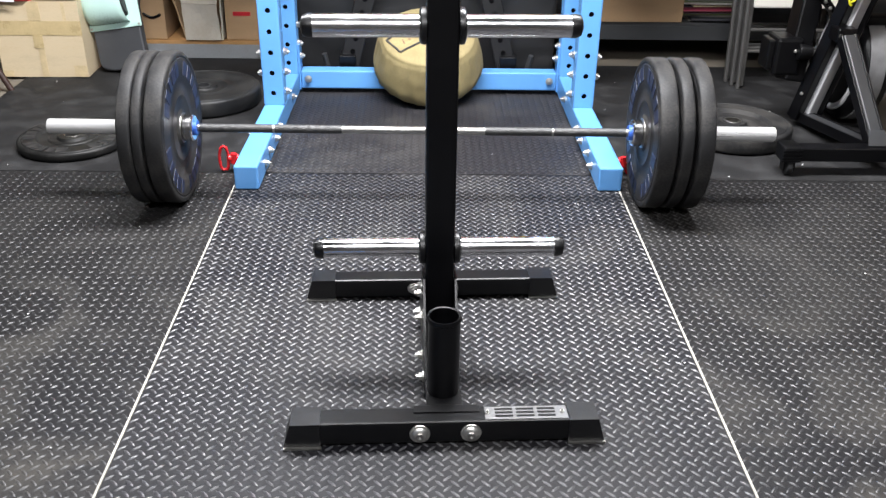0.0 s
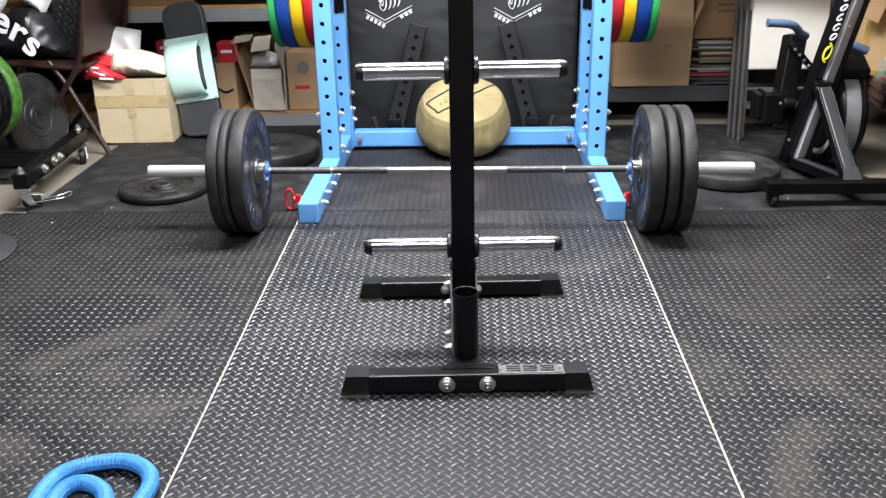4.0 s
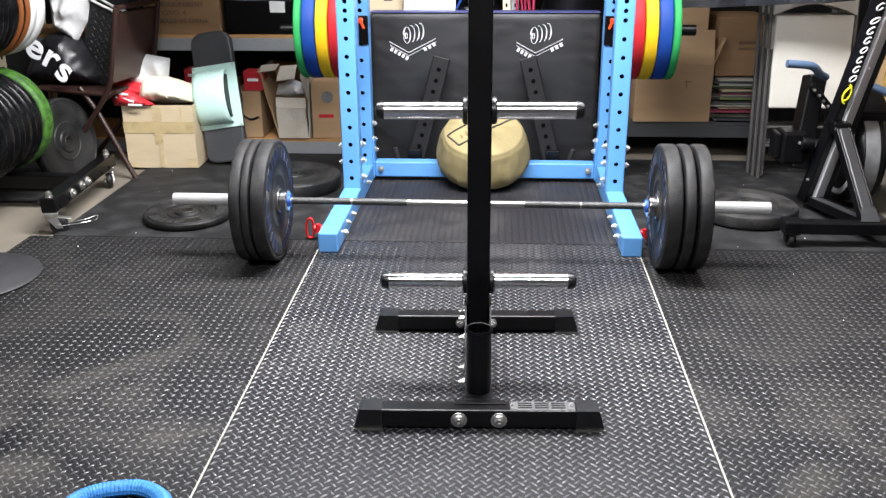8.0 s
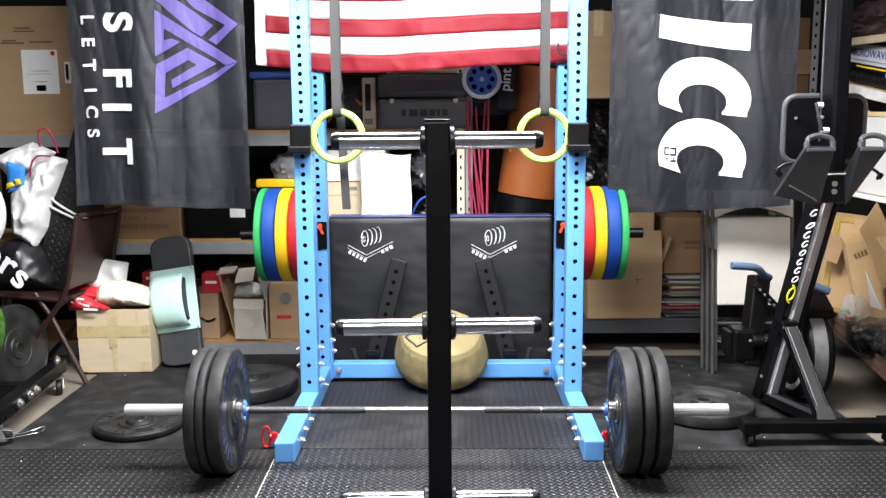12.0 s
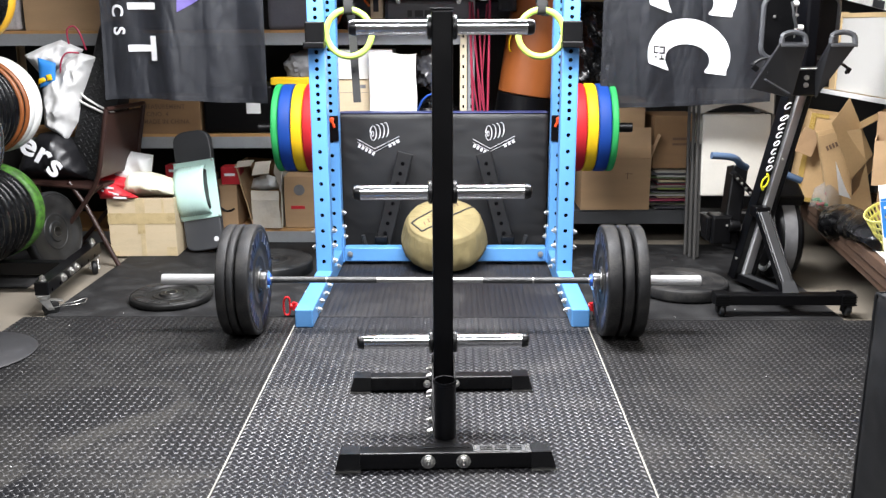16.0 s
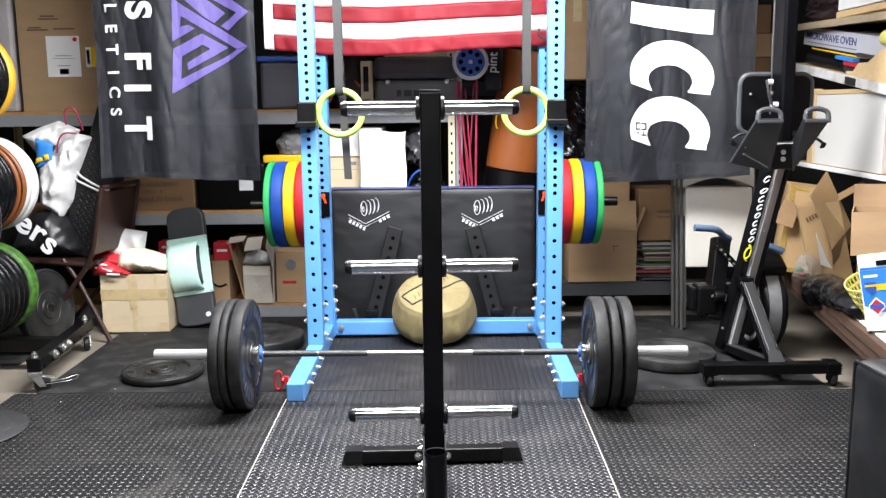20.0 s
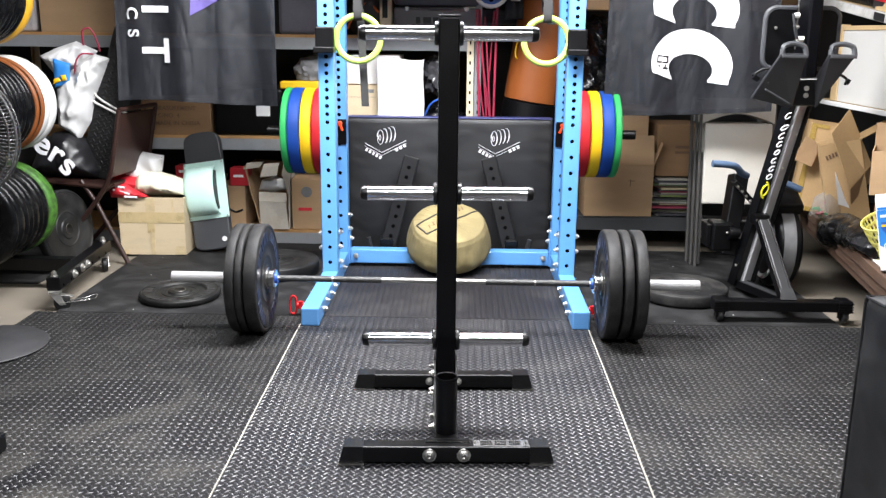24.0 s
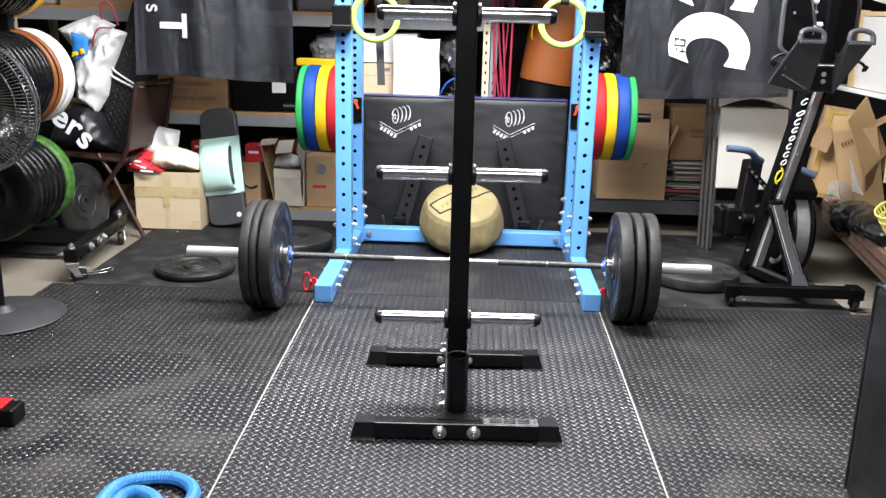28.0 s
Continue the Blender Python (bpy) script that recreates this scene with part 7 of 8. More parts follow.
    strut = part("handle_bracket", bm, STEEL_BLACK, t)
    for k in range(5):
        bolt(strut, (1.381 + 0.0215 * k, 0.6145, 0.522 - 0.0225 * k), (0, -1, 0), 0.005, 0.005, "screw")
    for p in ((1.345, 0.60, 0.30), (1.40, 0.60, 0.14)):
        bolt(t, p, (0, -1, 0), 0.005, 0.005, "screw")
    # handle
    bm = B()
    sweep(bm, smoothed([(1.225, 0.52, 0.645), (1.31, 0.53, 0.638), (1.35, 0.55, 0.622), (1.38, 0.58, 0.595), (1.42, 0.62, 0.575)], 5), 0.0165, 14)
    part("handle", bm, BLUE_GREY, t, "blue-grey handle grip", smooth=True)
    bm = B()
    sweep(bm, smoothed([(1.55, 0.66, 0.55), (1.61, 0.655, 0.538), (1.69, 0.635, 0.508)], 5), 0.0165, 14)
    part("handle", bm, BLUE_GREY, t, "blue-grey handle grip", smooth=True)
    # seat rail
    bm = B()
    bar(bm, (1.532, 0.33, 0.98), (1.526, 0.33, 2.35), 0.145, 0.06, 0.012, 0)
    part("seat_rail", bm, MATTE_BLACK, t)
    bm = B()
    bar(bm, (1.470, 0.297, 1.17), (1.464, 0.297, 2.35), 0.005, 0.006, 0.001, 0)
    part("rail_strip", bm, SATIN, t, "bright steel strip")
    # rear shield with a grey rim
    def rounded(w, h, r, n=8):
        o = []
        for cx, cy, a0 in ((w - r, h - r, 0), (-w + r, h - r, 90), (-w + r, -h + r, 180), (w - r, -h + r, 270)):
            for k in range(n + 1):
                a = radians(a0 + 90 * k / n)
                o.append((cx + r * math.cos(a), cy + r * math.sin(a)))
        return o
    S = pose(1.534, 0.43, 1.215, 90, 0, 0)
    bm = B()
    plate_shape(bm, rounded(0.158, 0.128, 0.045), 0.02, S)
    part("shield", bm, BLACK_PLASTIC, t)
    bm = B()
    sweep(bm, [S @ Vector((x, y, 0.012)) for x, y in rounded(0.158, 0.128, 0.045)], 0.012, 8, True)
    part("shield_rim", bm, GREY_PLASTIC, t, "grey rubber rim", smooth=True)
    # footrests
    for s, cx, pts in ((-1, 1.43, ((1.376, 0.18, 1.154), (1.485, 0.18, 1.152), (1.462, 0.235, 0.925), (1.285, 0.235, 0.965))),
                       (1, 1.63, ((1.575, 0.18, 1.151), (1.685, 0.18, 1.149), (1.560, 0.235, 0.925), (1.545, 0.235, 1.04)))):
        bm = B()
        f = bm.faces.new([bm.verts.new(p) for p in pts])
        r = bmesh.ops.extrude_face_region(bm, geom=[f])
        bmesh.ops.translate(bm, verts=[v for v in r["geom"] if isinstance(v, bmesh.types.BMVert)], vec=(0, 0.018, 0.004))
        bmesh.ops.bevel(bm, geom=bm.edges[:], offset=0.005, segments=2, affect="EDGES", profile=0.5)
        foot = part("footrest", bm, mat("charcoal_plastic", (0.0045, 0.0048, 0.0065), 0.5, var=0.15, scale=8, bump=0.03), t, "charcoal plastic footrest")
        bm = B()
        sweep(bm, smoothed([(cx - 0.047, 0.19, 1.15), (cx - 0.042, 0.195, 1.182), (cx, 0.20, 1.194), (cx + 0.042, 0.195, 1.182), (cx + 0.05, 0.19, 1.148)], 5), 0.011, 8)
        part("heel_loop", bm, GREY_PLASTIC, foot, smooth=True)
        bm = B()
        span(bm, (cx - 0.053, 0.172, 1.136), (cx + 0.055, 0.181, 1.150), 0.003)
        part("heel_ledge", bm, GREY_PLASTIC, foot)
        bm = B()
        cx -= 0.05 if s > 0 else 0.0
        sweep(bm, smoothed([(cx + s * 0.05, 0.21, 1.07), (cx + s * 0.08, 0.235, 1.062), (cx + s * 0.10, 0.235, 1.045), (cx + s * 0.085, 0.215, 1.03)], 4), 0.006, 6)
        part("foot_strap", bm, BLACK_PLASTIC, foot)
        bm = B()
        box(bm, (cx + s * 0.098, 0.225, 1.04), (0.018, 0.013, 0.024), 0.003, pose(0, 0, 0, 0, s * 30, 0))
        part("strap_buckle", bm, BLACK_PLASTIC, foot)
    bm = B()
    bar(bm, (1.335, 0.222, 1.005), (1.445, 0.235, 0.945), 0.018, 0.008, 0.002)
    part("foot_slider", bm, GREY_PLASTIC, t)
    bm = B()
    span(bm, (1.455, 0.24, 0.935), (1.575, 0.34, 1.04), 0.006)
    foot_block = part("foot_bracket", bm, STEEL_BLACK, t)
    for z in (0.98, 1.01):
        bolt(foot_block, (1.515, 0.2395, z), (0, -1, 0), 0.008, 0.006)
    bm = B()
    cyl(bm, (1.455, 0.235, 1.05), (1.58, 0.235, 1.05), 0.007, seg=12)
    part("cross_rod", bm, CHROME, foot_block)
    bm = B()
    bar(bm, (1.436, 0.26, 1.315), (1.446, 0.255, 1.262), 0.016, 0.010, 0.002)
    part("adjuster", bm, STEEL_DARK, t)
    bm = B()
    bar(bm, (1.442, 0.25, 1.268), (1.458, 0.25, 1.212), 0.016, 0.010, 0.002)
    part("adjuster", bm, STEEL_DARK, t)
    for p, q in (((1.443, 0.262, 1.308), (1.462, 0.262, 1.308)), ((1.460, 0.255, 1.213), (1.486, 0.255, 1.213))):
        bm = B()
        cyl(bm, p, q, 0.011, seg=14)
        part("white_roller", bm, WHITE_PAPER, t)
    for p in ((1.418, 0.405, 1.258), (1.452, 0.24, 1.262)):
        bolt(t, p, (0, -1, 0), 0.005, 0.005, "screw")
    bm = B()
    sweep(bm, smoothed([(1.352, 0.245, 1.09), (1.325, 0.25, 1.085), (1.300, 0.25, 1.07), (1.286, 0.245, 1.06)], 4), 0.006, 6)
    part("foot_strap", bm, BLACK_PLASTIC, t)
    bm = B()
    box(bm, (1.300, 0.245, 1.050), (0.03, 0.012, 0.022), 0.003, pose(0, 0, 0, 0, 35, 0))
    part("strap_buckle", bm, BLACK_PLASTIC, t)


rower()


# ---- cream folding chairs ----
def cream_chair(y, dx, label):
    t = thing("folding_chair", label, "chair", (1.530 + dx, y, -0.002), (-7, 0, 0), group="cream folding chairs")
    for x in (-0.195, 0.195):
        bm = B()
        bar(bm, (x, 0, 0), (x, 0, 0.90), 0.015, 0.018, 0.004)
        part("leg", bm, CHAIR_LEG, t)
        bm = B()
        bar(bm, (x * 0.88, 0.03, 0.01), (x * 0.88, 0.02, 0.62), 0.018, 0.018, 0.004)
        part("rear_leg", bm, CHAIR_LEG, t)
    for z in (0.16, 0.25):
        bm = B()
        cyl(bm, (-0.17, 0.03, z), (0.17, 0.03, z), 0.008, seg=10)
        part("stretcher", bm, CHAIR_LEG, t)
    bm = B()
    out = [(-0.19, 0.90), (-0.19, 0.775)] + [(-0.19 + 0.38 * k / 12, 0.775 + 0.05 * math.sin(math.pi * k / 12)) for k in range(1, 12)] + [(0.19, 0.775), (0.19, 0.90)]
    plate_shape(bm, out, 0.018, pose(0, -0.005, 0, 90, 0, 0))
    part("backrest", bm, CHAIR_CREAM, t)
    bm = B()
    span(bm, (-0.178, -0.03, 0.345), (0.178, -0.008, 0.775), 0.008)
    part("seat", bm, CHAIR_CREAM, t)


for k in range(3):
    cream_chair(1.10 + 0.055 * k, -0.010 * k, ("cream and grey folding chair leaning on the shelves", "folded cream chair behind another", "folded cream chair pressed against the shelves")[k])


# ---- low bench and shelves on the right ----
def side_bench():
    t = thing("plank_bench", "low bench of old dark planks along the wall", "bench", (1.728, 0.0, 0.0), (0, 0, -8.8))
    y0, y1 = -0.88, 1.36
    top = 0.335
    for k, (dz, h) in enumerate(((-0.048, 0.046), (-0.096, 0.046), (-0.130, 0.032))):
        bm = B()
        span(bm, (0.010 * k, y0, top + dz), (0.05, y1, top + dz + h), 0.004)
        part("front_plank", bm, PLANK, t)
    for k in range(4):
        bm = B()
        span(bm, (0.052 + 0.21 * k, y0, top - 0.04), (0.052 + 0.21 * k + 0.205, y1, top - 0.003), 0.003)
        part("top_plank", bm, PLANK, t)
    for x, y, mt in ((0.3, -0.6, PLANK), (0.3, 0.3, PLANK), (0.42, 1.22, CHAIR_CREAM)):
        bm = B()
        span(bm, (x - 0.05, y - 0.05, -0.012), (x + 0.05, y + 0.05, top - 0.041), 0.004)
        part("block", bm, mt, t)
    bm = B()
    span(bm, (0.030, -0.86, top - 0.0025), (0.85, 0.40, top + 0.005), 0.001)
    part("white_board", bm, WHITE_PAPER, t, "flat white board on the planks")


side_bench()


def wall_shelf(z, label, mt, x0, tilt=0.0, lip=0.045):
    t = thing("wall_shelf", label, "shelf", (0, 0.8, z), (tilt, 0, 0), group="side wall shelves")
    bm = B()
    span(bm, (x0, -1.4, -lip), (x0 + 0.02, 0.65, 0), 0.003)
    part("front_edge", bm, mt, t)
    bm = B()
    span(bm, (x0 + 0.0205, -1.4, -0.022), (2.84, 0.65, -0.002), 0.002)
    part("board", bm, PLY, t)
    for y in (-1.35, -0.05, 0.6):
        bm = B()
        span(bm, (2.76, y - 0.02, -0.40), (2.80, y + 0.02, -0.023), 0.002)
        part("bracket", bm, SHELF_STEEL, t)


wall_shelf(0.893, "white-edged shelf over the bench", WHITE_PAPER, 2.0, lip=0.022)
wall_shelf(1.349, "scuffed white shelf loaded with tools", mat("white_painted_edge", (0.7, 0.69, 0.66), 0.5, var=0.15, scale=8, second=(0.2, 0.18, 0.15), amount=0.2), 2.0, 7.5)
wall_shelf(1.622, "raw plywood shelf near the ceiling", PLY_DIRTY, 2.0, 1.6, lip=0.036)

SH = Matrix.Translation((0, 0.8, 1.349)) @ pose(0, 0, 0, 7.5, 0, 0)  # the tilted tool shelf


def on_tilted(ob, m):
    ob.matrix_basis = SH @ m
    return ob


t = on_tilted(thing("flat_box", "long silver-white flat appliance box with blue words", "box"), pose(2.06, 0.33, 0.096))
bm = B()
span(bm, (0, -0.58, 0), (0.40, 0.36, 0.095), 0.004)
part("carton", bm, mat("silver_carton", (0.50, 0.51, 0.56), 0.45, var=0.08, scale=6), t)
letters("MICROWAVE OVEN", 0.051, NAVY, t, Matrix.Translation((-0.001, 0.012, 0.052)) @ pose(0, 0, 0, 90, 0, -90), "lettering", 0.0006, 1.0, None, 1.35, 0.0008)
bm = B()
span(bm, (-0.0015, -0.30, 0.016), (0.0005, 0.30, 0.021))
part("print_bar", bm, GREY_INK, t)
bm = B()
span(bm, (0, 0, 0), (0.40, 0.92, 0.036), 0.006)
t = tagged(part("thin_case", bm, BLACK_PLASTIC), "thin black case with a yellow stripe under the silver box", "case", "tools on the side shelf")
on_tilted(t, pose(2.055, -0.35, 0.059))
bm = B()
span(bm, (-0.001, 0.25, 0.022), (0.0, 0.9, 0.030))
part("stripe", bm, YELLOW, t)
roll = on_tilted(thing("ribbed_hose", "black ribbed hose on the tool shelf", "hose", group="tools on the side shelf"), pose(2.06, 0.07, 0.030))
bm = B()
lathe(bm, [(0, 0), (0.022, 0), (0.0295, 0.004), (0.0295, 0.024), (0.022, 0.029), (0, 0.029)], pose(0, 0, 0, -90, 0, 0), 16)
rib = part("rib", bm, BLACK_PLASTIC, roll, smooth=True)
for q in range(1, 17):
    spare(rib, "rib", roll, Matrix.Translation((0, 0.0295 * q, 0)))
bm = B()
span(bm, (0, 0, 0), (0.06, 0.20, 0.018), 0.003)
t = tagged(part("tool_pack", bm, BLUE_PRINT), "flat blue and red tool packet", "packet", "tools on the side shelf")
on_tilted(t, pose(2.02, -0.03, 0.060))
bm = B()
span(bm, (0, -0.10, -0.02), (0.06, 0.10, -0.001), 0.003)
part("red_end", bm, RED, t)
bm = B()
span(bm, (0, 0, 0), (0.12, 0.5, 0.044), 0.004)
on_tilted(tagged(part("dark_case", bm, STEEL_DARK), "dark tool case lying on the shelf", "case", "tools on the side shelf"), pose(2.03, -0.42, 0.0))
bm = B()
span(bm, (0, 0, 0), (0.004, 0.11, 0.036), 0.001)
on_tilted(tagged(part("shelf_label", bm, STEEL_DARK), "dark label holder on the shelf edge", "label"), pose(1.994, -0.14, -0.041))
bm = B()
sweep(bm, [(0, 0, 0), (0.0, -0.33, 0.0)], 0.011, 10)
on_tilted(tagged(part("grey_rod", bm, CHAIR_LEG, smooth=True), "grey rod lying across the tools", "rod", "tools on the side shelf"), pose(2.035, -0.05, 0.098))
t = on_tilted(thing("wooden_toy", "pale plywood cut-out with a yellow foam roll", "wooden toy"), pose(2.03, -0.27, 0.002))
bm = B()
plate_shape(bm, [(-0.27, 0), (0.40, 0), (0.40, 0.16), (0.12, 0.17), (0.02, 0.12), (-0.06, 0.075), (-0.15, 0.065), (-0.20, 0.02), (-0.27, 0.015)], 0.02, pose(0, 0, 0, 90, 0, -90))
part("side", bm, PLY, t)
bm = B()
cyl(bm, (0.05, 0.05, 0.185), (0.06, -0.25, 0.175), 0.037, seg=20)
part("roll", bm, YELLOW_PALE, t, smooth=True)
bm = B()
span(bm, (0.02, -0.40, 0.0), (0.12, 0.20, 0.015), 0.003)
part("base", bm, PLY, t)
# big white panel on the lowest side shelf
t = thing("picture_panel", "large white painted panel in a pale wooden frame, stained", "panel", (2.03, 0.88, 0.894), (0, 0, 0))
bm = B()
span(bm, (0.0, -0.455, 0.0), (0.03, 0.295, 0.362), 0.004)
part("panel", bm, mat("stained_white", (0.66, 0.65, 0.62), 0.6, var=0.06, scale=3, second=(0.5, 0.49, 0.47), amount=0.06), t)
bm = B()
span(bm, (-0.006, 0.2955, 0.0), (0.034, 0.37, 0.392), 0.003)
span(bm, (-0.006, -0.455, 0.3625), (0.034, 0.295, 0.385), 0.003)
part("frame", bm, PLY, t)
bm = B()
span(bm, (2.10, -0.30, 0.894), (2.5, 0.40, 1.20), 0.004)
tagged(part("maroon_case", bm, MAROON), "maroon case at the end of the side shelf", "case")
bm = B()
span(bm, (2.03, 0.15, 1.665), (2.5, 0.98, 1.84), 0.004)
tagged(part("white_crate", bm, WHITE_PAPER), "white printed crate on the top shelf", "box")
bm = B()
span(bm, (2.04, 0.12, 1.632), (2.48, 1.02, 1.664), 0.003)
tagged(part("spare_board", bm, PLY), "loose pale board lying under the white crate", "board")
bm = B()
lump(bm, (2.2, 1.24, 1.72), (0.2, 0.22, 0.10), 71, 0.25, 3, 4, 0.05)
tagged(part("dark_bag", bm, mat("dark_plum_cloth", (0.018, 0.006, 0.009), 0.7, var=0.3, scale=10, bump=0.2), smooth=True), "dark soft bag on the top shelf", "bag")


def open_carton(loc, rot, s, material, label, flaps):
    t = thing("open_carton", label, "box", loc, rot, group="open cartons on the bench")
    hx, hy, h = s[0] / 2, s[1] / 2, s[2]
    bm = B()
    span(bm, (-hx + 0.003, -hy + 0.003, 0.003), (hx - 0.003, hy - 0.003, h))
    bmesh.ops.delete(bm, geom=[f for f in bm.faces if f.calc_center_median().z > h - 0.001], context="FACES_ONLY")
    part("carton", bm, material, t, thick=0.006)
    for side, ang, ln in flaps:
        if side == "f":
            flap(t, (0, -hy, h), (2 * hx, -ln), ang, "X", material)
        if side == "b":
            flap(t, (0, hy, h), (2 * hx, ln), ang, "X", material)
        if side == "l":
            flap(t, (-hx, 0, h), (-ln, 2 * hy), ang, "Y", material)
        if side == "r":
            flap(t, (hx, 0, h), (ln, 2 * hy), ang, "Y", material)
    return t


YCARD = mat("yellow_cardboard", (0.47, 0.31, 0.15), 0.75, var=0.14, scale=4, bump=0.06, fine=90)
def board(t, pts, material, name="flap"):
    bm = B()
    bm.faces.new([bm.verts.new(p) for p in pts])
    return part(name, bm, material, t, thick=0.005)


def board_at(t, pts, material, name="flap"):
    """A loose flap given by its corners in the room."""
    inv = t.matrix_basis.inverted()
    return board(t, [inv @ Vector(p) for p in pts], material, name)


OLD_TAPE = mat("yellow_tape", (0.40, 0.27, 0.075), 0.3, var=0.3, scale=10)
t = open_carton((1.925, 1.10, 0.336), (0, 7, -14), (0.21, 0.26, 0.45), YCARD, "old open carton with yellow tape along its edges on the bench", ())
board_at(t, [(1.744, 0.93, 0.614), (1.804, 0.945, 0.731), (1.885, 0.95, 0.693), (1.841, 0.93, 0.579)], CARD)
for x0, x1, z0, z1 in ((-0.104, -0.078, 0.0, 0.45), (-0.104, 0.10, 0.0, 0.022), (-0.077, -0.02, 0.43, 0.45)):
    bm = B()
    span(bm, (x0, -0.1325, z0), (x1, -0.1302, z1))
    part("tape", bm, OLD_TAPE, t, "yellow packing tape")
t = open_carton((1.985, 0.76, 0.340), (0, -13, -18), (0.19, 0.20, 0.40), YCARD, "tilted open carton with one tall raised flap", (("r", -20, 0.14),))
board_at(t, [(1.928, 0.760, 0.885), (1.822, 0.680, 0.774), (1.905, 0.600, 0.523), (2.029, 0.680, 0.626)], YCARD)
board_at(t, [(2.031, 0.685, 0.622), (1.909, 0.605, 0.518), (1.935, 0.64, 0.44), (2.045, 0.70, 0.55)], CARD)
for k in range(5):
    bm = B()
    box(bm, (-0.062 + 0.014 * k, -0.1025, 0.335 + 0.004 * k), (0.009, 0.001, 0.022), m=pose(0, 0, 0, 0, -12, 0))
    part("print_bar", bm, BROWN_INK, t)
bm = B()
bm.faces.new([bm.verts.new(p) for p in ((1.842, 0.64, 0.60), (1.875, 0.64, 0.44), (1.935, 0.645, 0.42), (1.905, 0.645, 0.47))])
tagged(part("paper_sheet", bm, WHITE_PAPER, thick=0.001), "folded white sheet of paper against the tilted carton", "paper")
carton(1.84, 2.08, 0.06, 0.26, 0.341, 0.588, CARD_DARK, "dark brown carton on the bench under a larger one", False, rot=-26, group="")
open_carton((1.936, 0.105, 0.592), (0, -1.5, -26), (0.30, 0.27, 0.182), CARD, "brown carton with its back flap standing up, behind a printed box", (("b", 86, 0.095),))


def detergent_box():
    t = thing("detergent_box", "blue and white printed detergent carton leaning on the bench", "box", (1.690, -0.25, 0.342), (0, -10.5, -24))
    t.scale = (1.05, 1.05, 1.03)
    bm = B()
    span(bm, (0, 0, 0), (0.24, 0.13, 0.272), 0.003)
    part("carton", bm, WHITE_PAPER, t)
    y = -0.0012

    def print_area(name, mt, pts, yy):
        bm = B()
        plate_shape(bm, pts, 0.0008, Matrix(((1, 0, 0, 0), (0, 0, -1, yy), (0, 1, 0, 0), (0, 0, 0, 1))))
        part(name, bm, mt, t)

    print_area("blue_field", BLUE_PRINT, [(0.004, 0.10), (0.002, 0.232), (0.236, 0.232), (0.236, 0.085), (0.06, 0.07)], y)
    print_area("white_band", WHITE_PAPER, [(0.012, 0.215), (0.06, 0.215), (0.06, 0.205), (0.012, 0.205)], y - 0.001)
    print_area("yellow_band", YELLOW, [(0.04, 0.155), (0.236, 0.155), (0.236, 0.178), (0.04, 0.178)], y - 0.001)
    print_area("shield", BLUE_PLASTIC, [(0.014, 0.188), (0.05, 0.188), (0.05, 0.16), (0.032, 0.138), (0.014, 0.16)], y - 0.002)
    print_area("shield_band", YELLOW, [(0.014, 0.170), (0.05, 0.170), (0.05, 0.178), (0.014, 0.178)], y - 0.003)
    print_area("diamond_rim", PRINT_WHITE, [(0.045, 0.058), (0.072, 0.088), (0.072, 0.102), (0.045, 0.13), (0.018, 0.102), (0.018, 0.088)], y - 0.002)
    print_area("diamond", RED, [(0.045, 0.066), (0.066, 0.09), (0.066, 0.10), (0.045, 0.122), (0.024, 0.10), (0.024, 0.09)], y - 0.003)
    print_area("diamond_band", BLUE_PLASTIC, [(0.022, 0.087), (0.068, 0.087), (0.068, 0.102), (0.022, 0.102)], y - 0.004)
    print_area("dark_strip", STEEL_BLACK, [(0.06, 0.247), (0.236, 0.247), (0.236, 0.266), (0.06, 0.266)], y)
    print_area("blue_strip", BLUE_PRINT, [(0.004, 0.234), (0.236, 0.234), (0.236, 0.243), (0.004, 0.243)], y)


detergent_box()
bm = B()
puff(bm, [(-0.41, -0.07), (-0.36, -0.10), (-0.15, -0.05), (0.06, -0.005), (0.17, 0.0), (0.19, 0.045), (0.12, 0.085), (0.0, 0.095), (-0.20, 0.085), (-0.37, 0.05)], 0.07, 0.0, 0.018, 61, 0.014, 0.08)
ob = tagged(part("bin_bag", bm, BIN_BAG, smooth=True), "shiny black bin bag slumped over the bench edge", "bag", "black bin bags")
ob.matrix_basis = pose(1.790, 0.16, 0.338, 0, 0, -98.8) @ Matrix.Diagonal((1.28, 1.1, 1.2, 1))
bm = B()
puff(bm, [(-0.085, -0.02), (-0.065, 0.075), (0.0, 0.12), (0.06, 0.06), (0.09, -0.03), (0.02, -0.04)], 0.05, 0.0, 0.026, 62, 0.008, 0.05, 0.8)
wrap = tagged(part("clear_bag", bm, CLEAR_BAG, smooth=True), "crumpled clear bag of small coloured things", "bag")
wrap.matrix_basis = pose(1.868, 0.74, 0.378, 0, 0, -20)
random.seed(8)
for k in range(9):
    bm = B()
    box(bm, (random.uniform(-0.06, 0.06), random.uniform(-0.02, 0.02), random.uniform(-0.02, 0.05)), (0.035, 0.012, 0.014), 0.003, pose(0, 0, 0, random.uniform(0, 90), random.uniform(0, 180), 0))
    part("trinket", bm, (RED, GREEN_RUBBER, WHITE_PAPER)[k % 3], wrap)


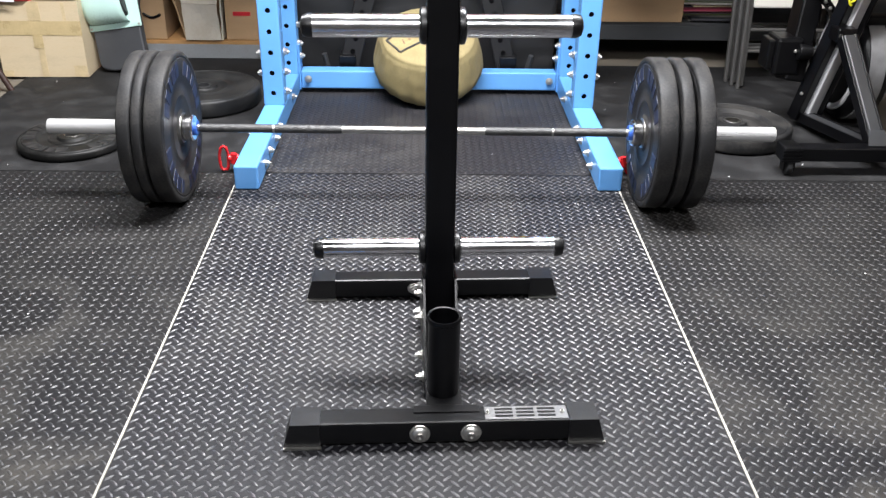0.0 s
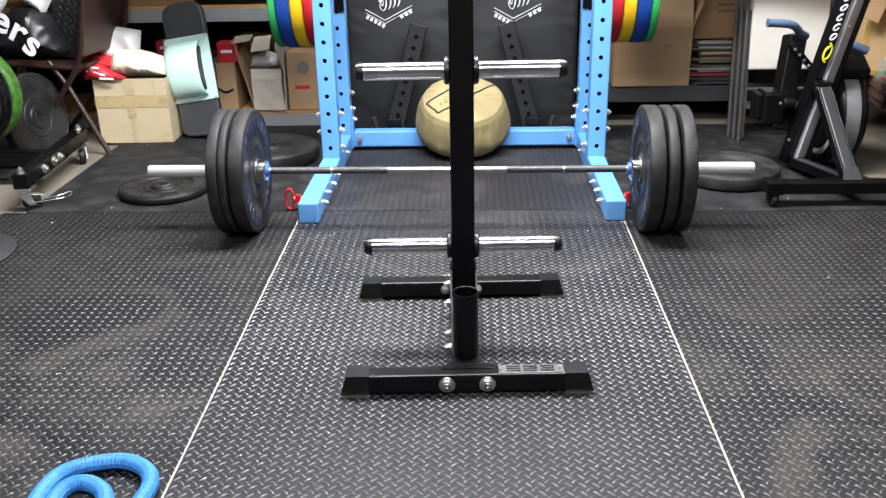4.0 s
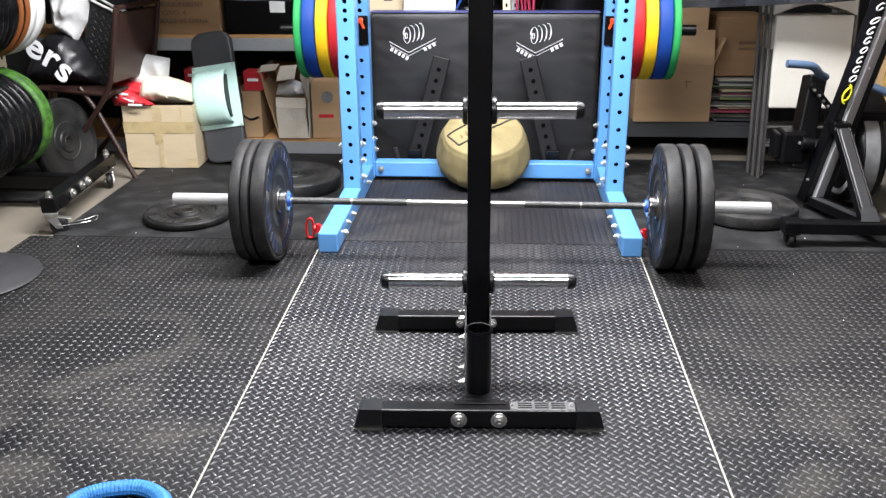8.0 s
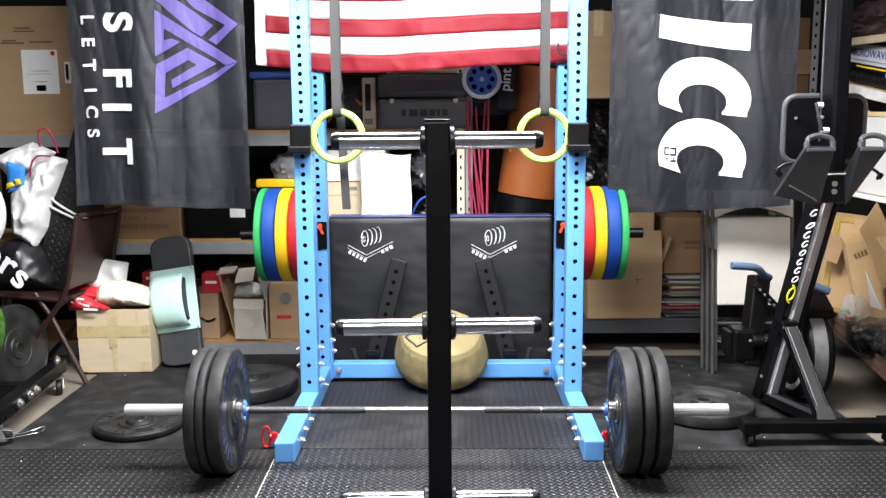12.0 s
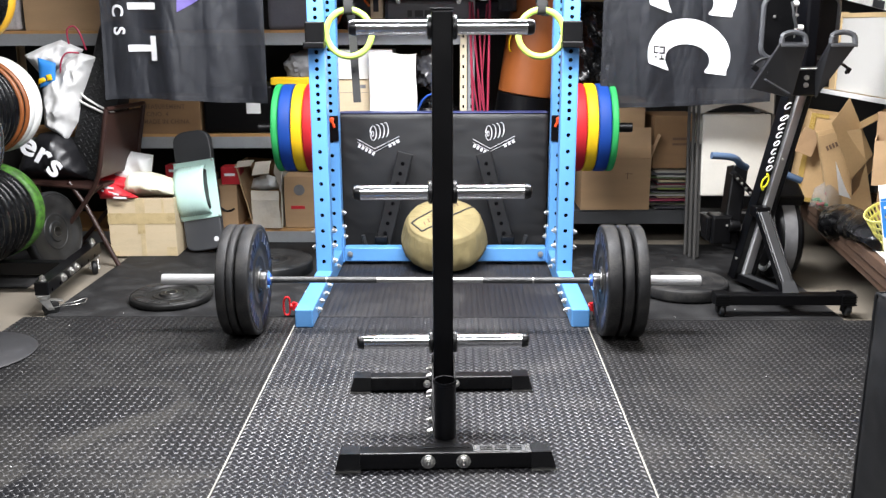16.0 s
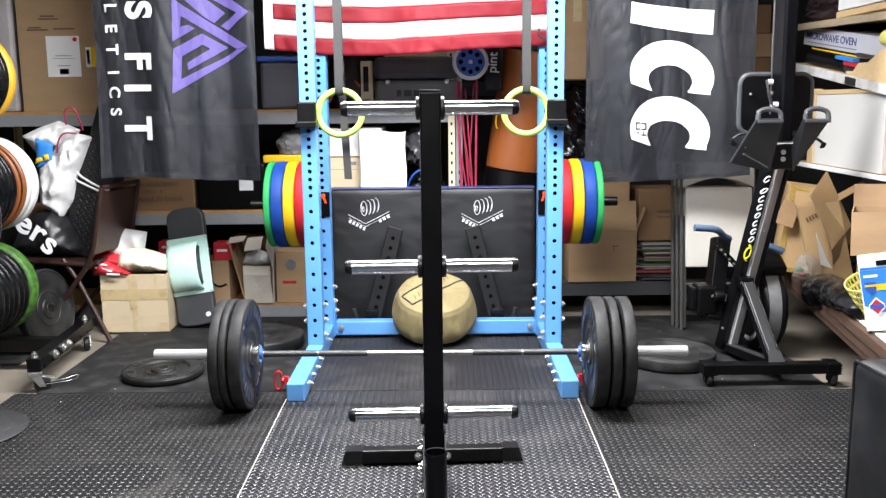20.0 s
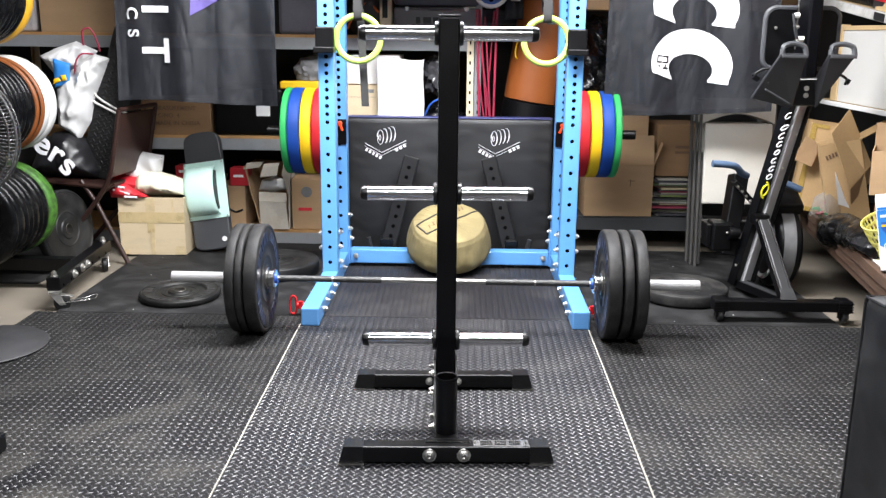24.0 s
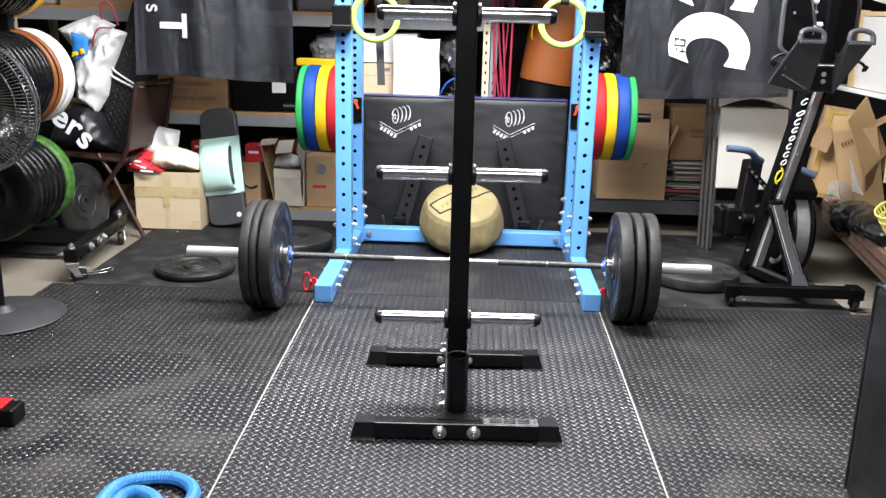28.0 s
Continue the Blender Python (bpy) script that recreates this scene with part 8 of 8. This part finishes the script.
def basket():
    t = thing("plastic_basket", "pale yellow plastic basket with square holes, leaning", "basket", (1.845, -0.05, 0.352), (6, -25, 0))
    for k in range(30):
        a = 2 * math.pi * k / 30
        c, s = math.cos(a), math.sin(a)
        bm = B()
        m, ln = along((0.062 * c, 0.062 * s, 0), (0.092 * c, 0.092 * s, 0.175))
        box(bm, (0, 0, 0), (1, 1, 1), m=Matrix.Translation((0.077 * c, 0.077 * s, 0.0875)) @ pose(0, 0, 0, 0, 0, 360 * k / 30) @ pose(0, 0, 0, 0, 9.7, 0) @ Matrix.Diagonal((0.003, 0.0075, ln, 1)))
        part("rib", bm, YELLOW_PALE, t)
    for r, z in ((0.0625, 0.002), (0.068, 0.035), (0.074, 0.07), (0.080, 0.105), (0.086, 0.14), (0.0925, 0.175)):
        bm = B()
        lathe(bm, [(r - 0.002, z - 0.005), (r + 0.002, z - 0.005), (r + 0.003, z + 0.005), (r - 0.001, z + 0.005), (r - 0.002, z - 0.005)], None, 40)
        part("hoop", bm, YELLOW_PALE, t)
    bm = B()
    cyl(bm, (0, 0, -0.004), (0, 0, 0.0), 0.062, seg=28)
    part("bottom", bm, YELLOW_PALE, t)


basket()
# small cartons far behind, beside the flag
for k, (x, z0, z1) in enumerate(((1.78, 1.357, 1.47), (1.80, 1.472, 1.60), (1.77, 1.602, 1.76))):
    carton(x - 0.13, x + 0.13, 1.56, 1.85, z0, z1, CARD if k % 2 else CARD_DARK, "small brown carton in a leaning pile", False, rot=(3, -5, 4)[k], group="small cartons in a pile")


# ---- soft box, rope, clip ----
def soft_box():
    t = thing("soft_plyo_box", "black vinyl foam jump box on the mats", "jump box", (1.078, -1.45, 0.0), (0, 0, 5))
    bm = B()
    span(bm, (0.0, -0.50, 0), (0.75, 0.0, 0.597), 0.022)
    bmesh.ops.subdivide_edges(bm, edges=[e for e in bm.edges if e.calc_length() > 0.2], cuts=44, use_grid_fill=True)
    for v in bm.verts:
        k = noise.noise(v.co * 6) + 0.6 * (1 - 2 * abs(noise.noise(v.co * 11)))
        v.co += Vector((-1 if v.co.x < 0.012 else 0, 0, 1 if v.co.z > 0.585 else 0)) * 0.005 * k
    part("cover", bm, VINYL, t, smooth=True)
    for name, pts in (("piping", [(0.003, -0.49, 0.591), (0.003, -0.006, 0.591), (0.74, -0.004, 0.591)]), ("corner_seam", [(0.003, -0.004, 0.02), (0.003, -0.004, 0.588)])):
        bm = B()
        sweep(bm, pts, 0.004, 6)
        part(name, bm, VINYL, t)


soft_box()


def rope():
    t = thing("battle_rope", "thick sky-blue braided rope coiled loosely on the mats", "rope")
    z = 0.018
    a = [(-0.80, -2.10), (-0.81, -1.92), (-0.828, -1.789), (-0.85, -1.698), (-0.842, -1.612), (-0.797, -1.571), (-0.721, -1.555), (-0.662, -1.583), (-0.633, -1.634), (-0.635, -1.7), (-0.654, -1.753), (-0.68, -1.83), (-0.70, -1.95), (-0.62, -2.08)]
    b = [(-0.74, -2.15), (-0.77, -1.95), (-0.785, -1.789), (-0.812, -1.707), (-0.807, -1.651), (-0.773, -1.632), (-0.727, -1.658), (-0.70, -1.708), (-0.703, -1.753), (-0.735, -1.83), (-0.76, -2.0), (-0.70, -2.2)]
    c = [(-0.62, -2.08), (-0.50, -2.0), (-0.42, -1.84), (-0.34, -1.784), (-0.263, -1.783), (-0.20, -1.83), (-0.16, -1.95), (-0.2, -2.1)]
    for pts, zz in ((a, z), (b, z + 0.0), (c, z)):
        P = smoothed([(x, y, zz) for x, y in pts], 26)
        bm = B()
        seg, rings = 24, []
        for i, p in enumerate(P):
            tn = (P[min(i + 1, len(P) - 1)] - P[max(i - 1, 0)]).normalized()
            s = tn.cross(Vector((0, 0, 1))).normalized()
            u = s.cross(tn)
            rings.append([])
            for k in range(seg):
                r = 0.0175 * (1 + 0.085 * math.sin(2 * math.pi * k / seg * 5 + i * 1.05) * math.sin(2 * math.pi * k / seg * 5 - i * 1.05))
                rings[-1].append(bm.verts.new(p + r * (math.cos(2 * math.pi * k / seg) * s + math.sin(2 * math.pi * k / seg) * u)))
        for p, q in zip(rings, rings[1:]):
            for k in range(seg):
                bm.faces.new((p[k], p[(k + 1) % seg], q[(k + 1) % seg], q[k]))
        bm.faces.new(rings[0]), bm.faces.new(rings[-1])
        part("strand", bm, ROPE, t, smooth=True)


rope()


def clip(x, y, s):
    t = thing("collar_clip", "red snap clip standing by the rack foot", "clip", (x, y, 0.0), group="red clips")
    t.scale = (0.85, 0.85, 0.85)
    bm = B()
    pts = smoothed([(-0.018, 0, 0.016), (-0.022, 0, 0.06), (-0.012, 0, 0.098), (0.006, 0, 0.098), (0.012, 0, 0.06), (0.008, 0, 0.016), (-0.005, 0, 0.008)], 5, True)
    sweep(bm, pts, 0.0055, 8, True)
    part("loop", bm, RED_PAINT, t, smooth=True)
    bm = B()
    cyl(bm, (s * 0.012, 0, 0.055), (s * 0.05, 0.01, 0.055), 0.014, seg=16)
    cyl(bm, (s * 0.03, 0, 0.035), (s * 0.035, 0, 0.075), 0.012, seg=12)
    part("knob", bm, RED_PAINT, t, smooth=True)


clip(-0.672, 0.13, 1)
clip(0.672, 0.13, -1)
bm = B()
span(bm, (-1.43, -1.28, 0.0), (-1.285, -1.20, 0.055), 0.008)
red = tagged(part("red_case", bm, BLACK_PLASTIC), "small black and red plastic case on the mat", "case")
bm = B()
span(bm, (-1.425, -1.275, 0.055), (-1.32, -1.205, 0.063), 0.003)
part("lid", bm, RED_PAINT, red)
